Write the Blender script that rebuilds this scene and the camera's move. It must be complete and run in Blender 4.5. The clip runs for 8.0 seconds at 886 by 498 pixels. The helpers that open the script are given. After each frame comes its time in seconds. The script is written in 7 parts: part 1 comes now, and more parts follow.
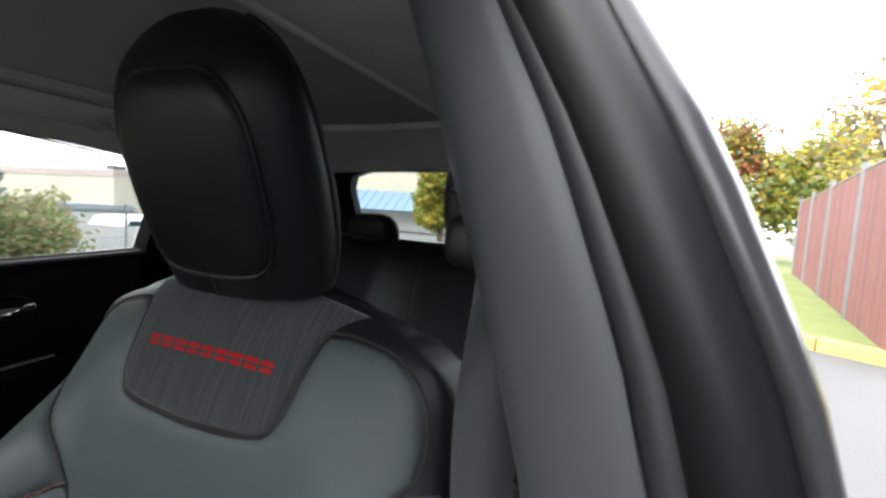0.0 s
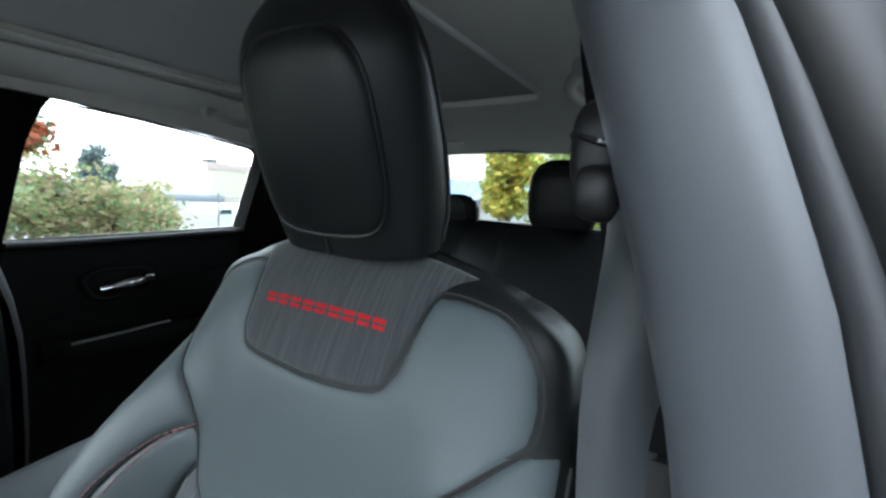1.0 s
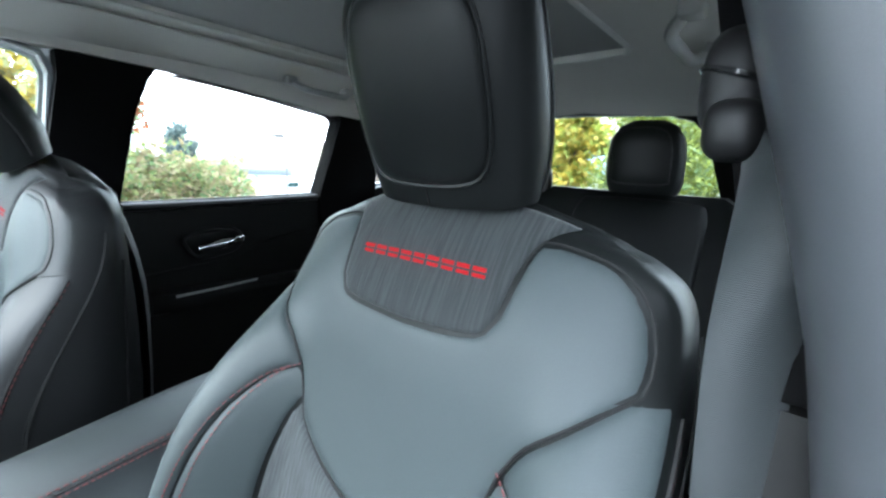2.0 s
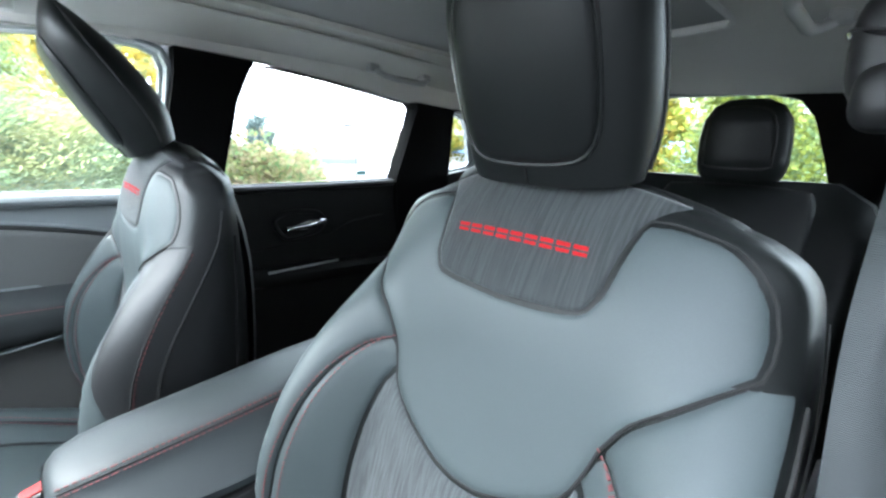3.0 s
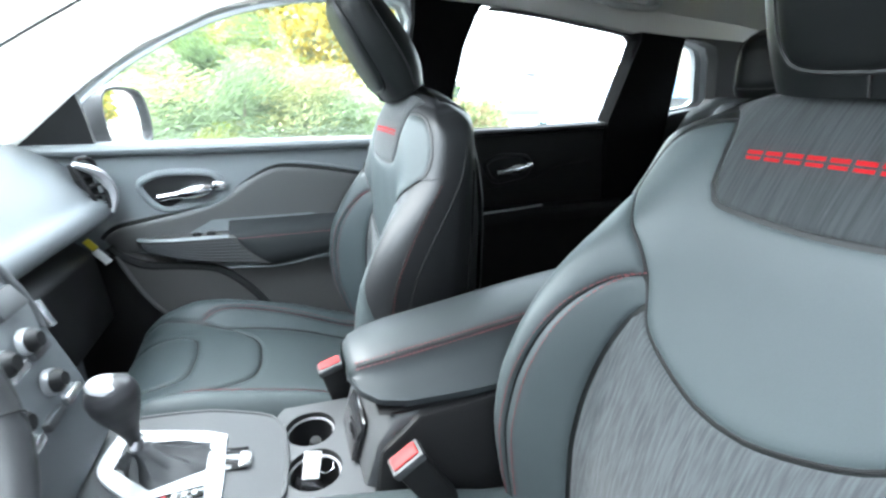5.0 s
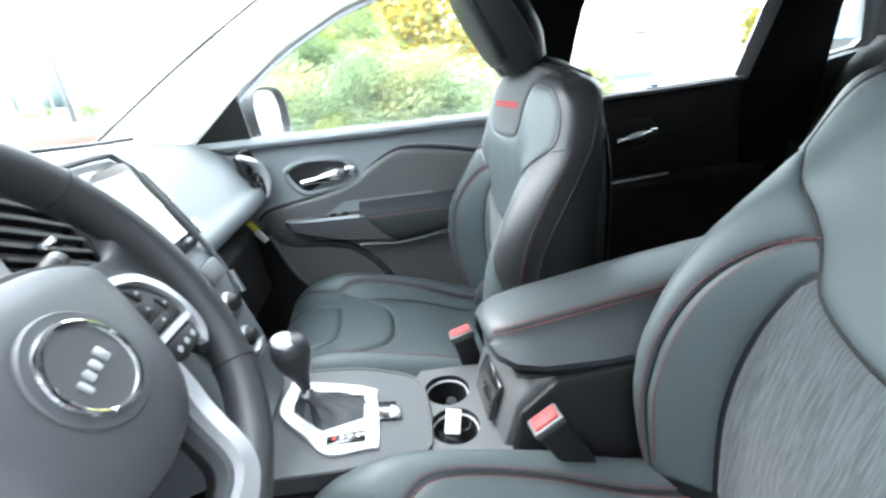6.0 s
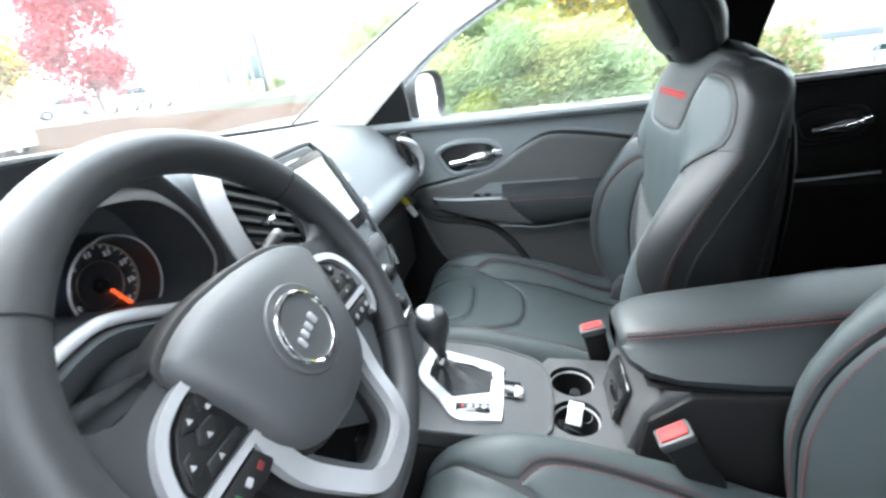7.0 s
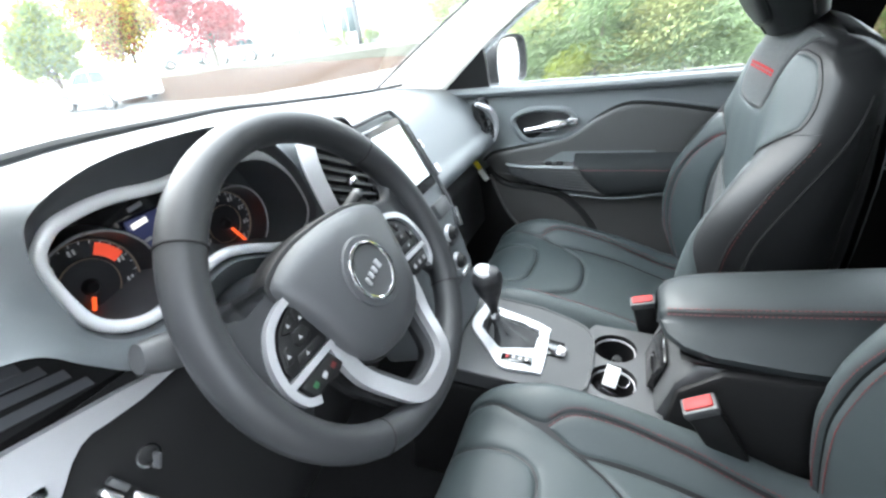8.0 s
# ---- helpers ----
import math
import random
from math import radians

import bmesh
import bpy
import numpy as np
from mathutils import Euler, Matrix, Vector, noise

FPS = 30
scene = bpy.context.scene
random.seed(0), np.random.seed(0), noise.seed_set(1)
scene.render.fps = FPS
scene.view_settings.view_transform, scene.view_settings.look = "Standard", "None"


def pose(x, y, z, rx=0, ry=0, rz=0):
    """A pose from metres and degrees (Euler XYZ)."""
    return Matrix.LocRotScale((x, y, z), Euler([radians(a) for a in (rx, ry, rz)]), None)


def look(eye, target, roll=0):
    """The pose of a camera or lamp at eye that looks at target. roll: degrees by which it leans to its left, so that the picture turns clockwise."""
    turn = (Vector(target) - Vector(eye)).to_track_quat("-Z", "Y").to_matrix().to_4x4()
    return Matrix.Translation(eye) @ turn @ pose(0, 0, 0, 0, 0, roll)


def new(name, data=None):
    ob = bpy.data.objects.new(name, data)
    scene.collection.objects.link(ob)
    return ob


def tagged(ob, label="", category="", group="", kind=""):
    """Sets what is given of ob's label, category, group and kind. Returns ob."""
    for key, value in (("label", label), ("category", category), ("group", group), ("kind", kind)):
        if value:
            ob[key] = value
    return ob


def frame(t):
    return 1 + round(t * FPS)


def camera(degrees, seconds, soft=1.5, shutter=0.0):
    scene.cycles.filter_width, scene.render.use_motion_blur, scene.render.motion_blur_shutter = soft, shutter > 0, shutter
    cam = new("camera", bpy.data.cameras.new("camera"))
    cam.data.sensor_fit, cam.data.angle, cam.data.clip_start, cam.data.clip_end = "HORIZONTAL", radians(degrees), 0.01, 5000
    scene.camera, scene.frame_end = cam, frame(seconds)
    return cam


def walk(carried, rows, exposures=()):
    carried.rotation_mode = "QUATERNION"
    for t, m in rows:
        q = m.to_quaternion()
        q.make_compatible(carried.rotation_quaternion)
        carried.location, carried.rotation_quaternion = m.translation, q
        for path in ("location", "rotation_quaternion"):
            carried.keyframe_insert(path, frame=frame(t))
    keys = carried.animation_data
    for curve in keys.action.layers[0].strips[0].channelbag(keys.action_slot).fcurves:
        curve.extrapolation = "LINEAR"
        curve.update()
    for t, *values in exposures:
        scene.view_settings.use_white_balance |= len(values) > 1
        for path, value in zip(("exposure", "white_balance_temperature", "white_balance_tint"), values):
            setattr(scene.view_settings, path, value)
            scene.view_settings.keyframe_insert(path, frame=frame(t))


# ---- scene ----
cam = camera(91.0, 8.0, soft=2.5, shutter=0.3)
PATH = [
    (0, (-0.761, 0.317, 1.362), (0.017, -1.518, 1.199), 3.6),
    (0.5, (-0.735, 0.323, 1.341), (0.202, -1.434, 1.153), 3.7),
    (1, (-0.719, 0.328, 1.33), (0.321, -1.365, 1.099), 3.5),
    (1.5, (-0.702, 0.342, 1.316), (0.435, -1.274, 1.005), 3.3),
    (3, (-0.669, 0.394, 1.292), (0.759, -0.938, 0.861), 3.0),
    (3.5, (-0.66, 0.421, 1.29), (0.873, -0.778, 0.829), 2.4),
    (4, (-0.648, 0.444, 1.281), (0.983, -0.593, 0.767), 1.7),
    (4.5, (-0.633, 0.47, 1.266), (1.072, -0.376, 0.652), 1.3),
    (4.7, (-0.629, 0.477, 1.261), (1.109, -0.284, 0.628), 1.1),
    (5.8, (-0.637, 0.54, 1.261), (1.206, 0.227, 0.551), -4.4),
    (6, (-0.641, 0.552, 1.26), (1.213, 0.352, 0.535), -5.6),
    (6.5, (-0.652, 0.561, 1.281), (1.2, 0.654, 0.533), -6.1),
    (7, (-0.668, 0.56, 1.305), (1.128, 0.972, 0.525), -7.1),
    (7.5, (-0.693, 0.543, 1.319), (0.992, 1.181, 0.452), -7.6),
    (8, (-0.73, 0.505, 1.34), (0.891, 1.25, 0.435), -7.4),
]
walk(cam, [(t, look(eye, target, roll)) for t, eye, target, roll in PATH],
     exposures=[(0.0, 2.18, 6600, 11), (0.5, 2.4, 6300, 9), (1.5, 3.35, 5750, 5), (3.0, 3.95, 5900, 7), (4.5, 4.02, 5950, 7), (6.0, 3.88, 6050, 8), (8.0, 3.55, 6200, 9)])

# ---- world and light: bright overcast sky ----
world = bpy.data.worlds.new("overcast_sky")
scene.world = world
world.use_nodes = True
wn = world.node_tree
sky = wn.nodes.new("ShaderNodeTexSky")
sky.sky_type = "NISHITA"
sky.sun_disc = False
sky.sun_elevation = radians(50)
sky.sun_rotation = radians(31)
sky.air_density, sky.dust_density, sky.ozone_density = 1.0, 4.0, 1.0
pale = wn.nodes.new("ShaderNodeMixRGB")
pale.inputs[0].default_value = 0.72
pale.inputs[2].default_value = (13.5, 14.0, 14.6, 1)
wn.links.new(sky.outputs[0], pale.inputs[1])
wn.links.new(pale.outputs[0], wn.nodes["Background"].inputs[0])
wn.nodes["Background"].inputs[1].default_value = 0.12

sun_data = bpy.data.lights.new("sun", "SUN")
sun_data.energy, sun_data.angle, sun_data.color = 0.8, radians(45), (1.0, 0.97, 0.93)
sun = new("sun", sun_data)
sun.matrix_world = look((2.6, 4.4, 6.0), (0, 0, 0))

# ---- materials ----
def mat(name, color, rough=0.5, metal=0.0, grain=0.0, grain_scale=400.0, bump=0.0, stain=0.0, stain_scale=6.0,
        spec=0.5, vary=0.0, sheen=0.0, coat=0.0, emit=0.0):
    """A surface with fine grain (colour and relief) and broad stains, in object space at real size."""
    m = bpy.data.materials.new(name)
    m.use_nodes = True
    t = m.node_tree
    b = t.nodes["Principled BSDF"]
    b.inputs["Roughness"].default_value = rough
    b.inputs["Metallic"].default_value = metal
    b.inputs["Specular IOR Level"].default_value = spec
    if sheen:
        b.inputs["Sheen Weight"].default_value = sheen
    if coat:
        b.inputs["Coat Weight"].default_value = coat
        b.inputs["Coat Roughness"].default_value = 0.08
    where = t.nodes.new("ShaderNodeTexCoord")
    fine = t.nodes.new("ShaderNodeTexNoise")
    fine.inputs["Scale"].default_value = grain_scale
    fine.inputs["Detail"].default_value = 3
    broad = t.nodes.new("ShaderNodeTexNoise")
    broad.inputs["Scale"].default_value = stain_scale
    broad.inputs["Detail"].default_value = 5
    t.links.new(where.outputs["Object"], fine.inputs["Vector"])
    t.links.new(where.outputs["Object"], broad.inputs["Vector"])
    total = t.nodes.new("ShaderNodeMath")
    total.operation = "MULTIPLY_ADD"
    total.inputs[1].default_value, total.inputs[2].default_value = 2 * grain, 1 - grain
    t.links.new(fine.outputs[0], total.inputs[0])
    total2 = t.nodes.new("ShaderNodeMath")
    total2.operation = "MULTIPLY_ADD"
    total2.inputs[1].default_value, total2.inputs[2].default_value = 2 * stain, 1 - stain
    t.links.new(broad.outputs[0], total2.inputs[0])
    both = t.nodes.new("ShaderNodeMath")
    both.operation = "MULTIPLY"
    t.links.new(total.outputs[0], both.inputs[0])
    t.links.new(total2.outputs[0], both.inputs[1])
    last = both
    if vary:
        info = t.nodes.new("ShaderNodeObjectInfo")
        isle = t.nodes.new("ShaderNodeNewGeometry")
        add = t.nodes.new("ShaderNodeMath")
        add.operation = "ADD"
        t.links.new(info.outputs["Random"], add.inputs[0])
        t.links.new(isle.outputs["Random Per Island"], add.inputs[1])
        third = t.nodes.new("ShaderNodeMath")
        third.operation = "MULTIPLY_ADD"
        third.inputs[1].default_value, third.inputs[2].default_value = vary, 1 - vary
        t.links.new(add.outputs[0], third.inputs[0])
        last = t.nodes.new("ShaderNodeMath")
        last.operation = "MULTIPLY"
        t.links.new(both.outputs[0], last.inputs[0])
        t.links.new(third.outputs[0], last.inputs[1])
    tint = t.nodes.new("ShaderNodeVectorMath")
    tint.operation = "SCALE"
    tint.inputs[0].default_value = color
    t.links.new(last.outputs[0], tint.inputs["Scale"])
    t.links.new(tint.outputs[0], b.inputs["Base Color"])
    if bump:
        relief = t.nodes.new("ShaderNodeBump")
        relief.inputs["Strength"].default_value = bump
        relief.inputs["Distance"].default_value = 0.002
        t.links.new(fine.outputs[0], relief.inputs["Height"])
        t.links.new(relief.outputs[0], b.inputs["Normal"])
    if emit:
        b.inputs["Emission Color"].default_value = (*color, 1)
        b.inputs["Emission Strength"].default_value = emit
    return m


def leafy(name, color, vary=0.5, share=0.4):
    """A leaf: matt, uneven in colour, letting some light through."""
    m = mat(name, color, 0.6, vary=vary, grain=0.1, grain_scale=40)
    t = m.node_tree
    b = t.nodes["Principled BSDF"]
    thin = t.nodes.new("ShaderNodeBsdfTranslucent")
    t.links.new(b.inputs["Base Color"].links[0].from_socket, thin.inputs[0])
    mix = t.nodes.new("ShaderNodeMixShader")
    mix.inputs[0].default_value = share
    t.links.new(b.outputs[0], mix.inputs[1])
    t.links.new(thin.outputs[0], mix.inputs[2])
    t.links.new(mix.outputs[0], t.nodes["Material Output"].inputs[0])
    return m


def ribbed(name, color, scale, direction="X", rough=0.85, depth=0.5, stretch=6.0):
    """A woven or ribbed cloth: uneven ribs of colour and relief."""
    m = mat(name, color, rough, grain=0.25, grain_scale=900, stain=0.1, spec=0.25, sheen=0.2)
    t = m.node_tree
    b = t.nodes["Principled BSDF"]
    where = t.nodes.new("ShaderNodeTexCoord")
    mapping = t.nodes.new("ShaderNodeMapping")
    mapping.inputs["Scale"].default_value = (scale, scale / stretch, scale / stretch) if direction == "X" else (scale / stretch, scale, scale)
    ribs = t.nodes.new("ShaderNodeTexNoise")
    ribs.inputs["Scale"].default_value = 1.0
    ribs.inputs["Detail"].default_value = 2
    t.links.new(where.outputs["Object"], mapping.inputs[0])
    t.links.new(mapping.outputs[0], ribs.inputs["Vector"])
    ramp = t.nodes.new("ShaderNodeValToRGB")
    ramp.color_ramp.elements[0].position, ramp.color_ramp.elements[1].position = 0.35, 0.65
    ramp.color_ramp.elements[0].color = (*[c * 0.72 for c in color], 1)
    ramp.color_ramp.elements[1].color = (*[c * 1.3 for c in color], 1)
    t.links.new(ribs.outputs[0], ramp.inputs[0])
    t.links.new(ramp.outputs[0], b.inputs["Base Color"])
    relief = t.nodes.new("ShaderNodeBump")
    relief.inputs["Strength"].default_value = depth
    relief.inputs["Distance"].default_value = 0.0015
    t.links.new(ribs.outputs[0], relief.inputs["Height"])
    t.links.new(relief.outputs[0], b.inputs["Normal"])
    return m


def clear_glass(name, color=(1, 1, 1), rough=0.0, veil=0.0):
    """A thin pane: mostly clear, with the gloss of glass and a share of painted glare."""
    m = bpy.data.materials.new(name)
    m.use_nodes = True
    t = m.node_tree
    t.nodes.remove(t.nodes["Principled BSDF"])
    clear = t.nodes.new("ShaderNodeBsdfTransparent")
    clear.inputs[0].default_value = (*color, 1)
    gloss = t.nodes.new("ShaderNodeBsdfGlossy")
    gloss.inputs["Roughness"].default_value = rough
    f = t.nodes.new("ShaderNodeLayerWeight")
    f.inputs[0].default_value = 0.5
    steep = t.nodes.new("ShaderNodeMath")
    steep.operation = "POWER"
    steep.inputs[1].default_value = 5.0
    t.links.new(f.outputs["Facing"], steep.inputs[0])
    share = t.nodes.new("ShaderNodeMath")
    share.operation = "MULTIPLY_ADD"
    share.inputs[1].default_value, share.inputs[2].default_value = 0.5, 0.035
    t.links.new(steep.outputs[0], share.inputs[0])
    mix = t.nodes.new("ShaderNodeMixShader")
    t.links.new(share.outputs[0], mix.inputs[0])
    t.links.new(clear.outputs[0], mix.inputs[1])
    t.links.new(gloss.outputs[0], mix.inputs[2])
    last = mix
    # Pale translucent share, mixed in to imitate veiling glare on the pane.
    if veil:
        haze = t.nodes.new("ShaderNodeBsdfTranslucent")
        haze.inputs[0].default_value = (0.9, 0.93, 0.95, 1)
        last = t.nodes.new("ShaderNodeMixShader")
        last.inputs[0].default_value = veil
        t.links.new(mix.outputs[0], last.inputs[1])
        t.links.new(haze.outputs[0], last.inputs[2])
    t.links.new(last.outputs[0], t.nodes["Material Output"].inputs[0])
    return m


def woven(name, color, scale):
    """Belt webbing: fine even ribs across the strap, with a little sheen."""
    m = mat(name, color, 0.5, grain=0.2, grain_scale=900, spec=0.4, sheen=0.3)
    t = m.node_tree
    where = t.nodes.new("ShaderNodeTexCoord")
    ribs = t.nodes.new("ShaderNodeTexWave")
    ribs.bands_direction = "Z"
    ribs.inputs["Scale"].default_value = scale / 20
    ribs.inputs["Distortion"].default_value = 0.6
    t.links.new(where.outputs["Object"], ribs.inputs["Vector"])
    relief = t.nodes.new("ShaderNodeBump")
    relief.inputs["Strength"].default_value = 0.35
    relief.inputs["Distance"].default_value = 0.0008
    t.links.new(ribs.outputs[1], relief.inputs["Height"])
    t.links.new(relief.outputs[0], t.nodes["Principled BSDF"].inputs["Normal"])
    return m


LEATHER = mat("leather_grey", (0.037, 0.047, 0.0488), 0.55, grain=0.10, grain_scale=700, bump=0.10, stain=0.12, spec=0.38)
ARM_LEATHER = mat("leather_armrest", (0.023, 0.028, 0.030), 0.52, grain=0.10, grain_scale=700, bump=0.10, stain=0.12, spec=0.35)
LEATHER_DARK = mat("leather_black", (0.0050, 0.0058, 0.0058), 0.41, grain=0.10, grain_scale=700, bump=0.10, stain=0.10, spec=0.19)
CLOTH_YOKE = ribbed("cloth_yoke", (0.024, 0.027, 0.028), 420, stretch=26.0)
CLOTH_INSERT = ribbed("cloth_insert", (0.036, 0.041, 0.043), 420, stretch=18.0)
LEATHER_SIDE = mat("leather_flank", (0.0095, 0.0100, 0.0108), 0.46, grain=0.10, grain_scale=700, bump=0.10, stain=0.10, spec=0.35)
SEAT_BACK = mat("seat_back_plastic", (0.010,0.010,0.011), 0.6, grain=0.1, bump=0.1)
# Black of the real seams, and of strips that draw groove shade on doors.
SEAM_SHADE = mat("seam_and_groove_shade", (0.003,0.003,0.003), 0.8)
RED_THREAD = mat("red_thread", (0.10, 0.016, 0.018), 0.6, grain=0.2, grain_scale=1500)
RED_STITCH = mat("red_embroidery", (0.30, 0.008, 0.011), 0.8, spec=0.12, grain=0.25, grain_scale=1200, bump=0.3)
ARM_PAD = mat("door_armrest_leather", (0.022, 0.024, 0.025), 0.7, grain=0.10, grain_scale=700, bump=0.10, stain=0.12, spec=0.15)
AIRBAG = mat("airbag_grained_plastic", (0.042, 0.044, 0.047), 0.5, grain=0.12, grain_scale=1100, bump=0.12, stain=0.05)
DASH = mat("dash_soft_plastic", (0.088, 0.097, 0.102), 0.55, grain=0.12, grain_scale=1100, bump=0.12, stain=0.05)
PLASTIC = mat("black_plastic", (0.0065, 0.0065, 0.0068), 0.50, grain=0.12, grain_scale=900, bump=0.08, stain=0.08, spec=0.3)
LINING = mat("hood_lining_plastic", (0.046, 0.049, 0.053), 0.60, grain=0.12, grain_scale=900, bump=0.08, stain=0.06)
EDGE_TRIM = mat("pillar_edge_vinyl", (0.016, 0.017, 0.019), 0.5, grain=0.12, grain_scale=900, bump=0.08, stain=0.06)
PLASTIC_GREY = mat("grey_plastic", (0.042, 0.044, 0.046), 0.55, grain=0.12, grain_scale=900, bump=0.08, stain=0.08)
DOOR_LOW = mat("door_foot_plastic", (0.046, 0.045, 0.043), 0.6, grain=0.12, grain_scale=1000, bump=0.12, stain=0.08)
DOOR_FIELD = mat("door_field_plastic", (0.066, 0.067, 0.066), 0.50, grain=0.12, grain_scale=1000, bump=0.12, stain=0.08)
DOOR_SKIN = mat("door_soft_plastic", (0.138, 0.152, 0.157), 0.50, grain=0.12, grain_scale=1000, bump=0.12, stain=0.06)
# Near-black plastic; the shade of the cabin's rear is put into its colour.
SHADED_BLACK = mat("shaded_black_plastic", (0.0064, 0.0063, 0.0062), 0.62, grain=0.12, grain_scale=900, bump=0.08, stain=0.10, spec=0.3)
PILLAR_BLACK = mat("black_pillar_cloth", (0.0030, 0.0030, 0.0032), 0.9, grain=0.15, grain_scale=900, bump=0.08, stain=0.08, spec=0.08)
PILLAR_VINYL = mat("pillar_vinyl", (0.053, 0.057, 0.063), 0.36, grain=0.12, grain_scale=1200, bump=0.06, stain=0.08)
GLOSS_BLACK = mat("gloss_black", (0.012, 0.012, 0.013), 0.12, coat=0.4)
RUBBER = mat("rubber_seal", (0.0040, 0.0040, 0.0044), 0.42, grain=0.1, spec=0.4)
HEADLINER = mat("headliner_cloth", (0.60, 0.59, 0.56), 0.95, grain=0.10, grain_scale=1500, bump=0.15, stain=0.04, spec=0.1)
PILLAR_LIGHT = mat("pillar_light_plastic", (0.60, 0.60, 0.57), 0.6, grain=0.06, grain_scale=1200, bump=0.06)
# Light plastic darkened by about half: the handles' shade is in the colour.
GRAB_SHADED = mat("shaded_grab_plastic", (0.33, 0.33, 0.32), 0.6, grain=0.06, grain_scale=1200, bump=0.06)
SHADE = mat("roof_shade_cloth", (0.36, 0.36, 0.35), 0.95, grain=0.08, grain_scale=1500, spec=0.1)
CARPET = mat("carpet", (0.006, 0.006, 0.0062), 0.98, grain=0.5, grain_scale=600, bump=0.6, spec=0.1)
SATIN = mat("satin_silver", (0.44, 0.445, 0.455), 0.38, metal=0.6, grain=0.04, grain_scale=1200)
# Paler, less metallic copy of SATIN, with the sky's brightness put into the colour.
SATIN_LIT = mat("lit_satin_silver", (0.66, 0.665, 0.67), 0.42, metal=0.25, grain=0.04, grain_scale=1200)
CHROME = mat("chrome", (0.85, 0.85, 0.86), 0.07, metal=1.0)
BRIGHT = mat("bright_metal_plastic", (0.75, 0.75, 0.75), 0.25, metal=0.9)
BODY_PAINT = mat("silver_paint", (0.33, 0.35, 0.37), 0.25, metal=0.3, grain=0.05, grain_scale=2000, coat=0.6)
GLASS = clear_glass("glass", (0.96, 0.98, 0.97), veil=0.003)
GLASS_VEILED = clear_glass("veiled_windscreen_glass", (0.96, 0.98, 0.97), veil=0.003)
GLASS_TINT = clear_glass("tinted_glass", (0.80, 0.83, 0.82))
JAMB_PAINT = mat("dark_jamb_paint", (0.034, 0.034, 0.037), 0.28, metal=0.2, grain=0.04, grain_scale=2000, coat=0.3)
MIRROR = mat("mirror_silver", (0.9, 0.9, 0.9), 0.0, metal=1.0)
RED_BUTTON = mat("red_button", (0.30, 0.028, 0.028), 0.6, spec=0.25, grain=0.05)
YELLOW = mat("yellow_tag", (0.75, 0.62, 0.03), 0.5, grain=0.05)
WHITE_TAG = mat("white_tag", (0.8, 0.8, 0.78), 0.5, grain=0.05)
BELT = woven("belt_webbing", (0.011, 0.015, 0.0165), 4200.0)

# ---- building helpers ----
BASE = {}


def thing(name, label, category, at=(0, 0, 0), group="", kind=""):
    """An Empty at the thing's base; its parts are given in world coordinates."""
    ob = tagged(new(name), label, category, group, kind)
    ob.location = at
    ob.empty_display_size = 0.05
    BASE[ob] = Vector(at)
    return ob


def part(name, bm, material, parent=None, label="", smooth=True, kind=""):
    """Links a bmesh as one mesh object under a thing or a part."""
    base = BASE.get(parent, Vector((0, 0, 0)))
    if base.length:
        bmesh.ops.translate(bm, verts=bm.verts, vec=-base)
    me = bpy.data.meshes.new(name)
    bm.to_mesh(me)
    bm.free()
    me.materials.append(material)
    if smooth:
        for p in me.polygons:
            p.use_smooth = True
        me.set_sharp_from_angle(angle=radians(42))
    ob = new(name, me)
    if parent:
        ob.parent = parent
        BASE[ob] = base
    return tagged(ob, label, kind=kind)


def single(name, bm, material, label, category, kind="", group="", smooth=True):
    """A thing or piece of the setting that is one mesh."""
    return tagged(part(name, bm, material, None, "", smooth), label, category, group, kind)


def table(x, rows):
    """Smooth interpolation through rows of (x, value)."""
    if x <= rows[0][0]:
        return rows[0][1]
    for (a, p), (b, q) in zip(rows, rows[1:]):
        if x <= b:
            t = (x - a) / (b - a)
            return p + (q - p) * t
    return rows[-1][1]


def spline(pts, closed=False, step=0.012):
    """A Catmull-Rom curve through points of any dimension, evenly sampled."""
    P = [Vector(p) for p in pts]
    n, out = len(P), []
    for i in range(n if closed else n - 1):
        p1, p2 = P[i], P[(i + 1) % n]
        p0 = P[i - 1] if closed or i > 0 else p1 * 2 - p2
        p3 = P[(i + 2) % n] if closed or i + 2 < n else p2 * 2 - p1
        k = max(1, int((p2 - p1).length / step))
        for j in range(k):
            t = j / k
            out.append(0.5 * (2 * p1 + (p2 - p0) * t + (2 * p0 - 5 * p1 + 4 * p2 - p3) * t * t + (3 * p1 - p0 - 3 * p2 + p3) * t ** 3))
    if not closed:
        out.append(P[-1])
    return out


def outline(*segments, step=0.012):
    """A closed outline of smooth segments that meet at corners."""
    out = []
    for s in segments:
        c = spline(s, step=step)
        out += c[:-1] if (c[-1] - Vector(segments[(segments.index(s) + 1) % len(segments)][0])).length < 1e-6 else c
    return out


def both_sides(*half):
    """The closed outline whose right half is given from top centre line to bottom centre line, mirrored."""
    right = []
    for s in half:
        c = spline(s)
        right += c if not right or (right[-1] - c[0]).length > 1e-6 else c[1:]
    left = [Vector((-p[0], p[1])) for p in reversed(right) if abs(p[0]) > 1e-4]
    return right + left


def edge_distance(p, ring):
    best = 1e9
    for a, b in zip(ring, ring[1:] + ring[:1]):
        d = b - a
        l = d.length_squared
        t = 0 if l < 1e-12 else max(0, min(1, (p - a).dot(d) / l))
        best = min(best, (p - a - d * t).length_squared)
    return math.sqrt(best)


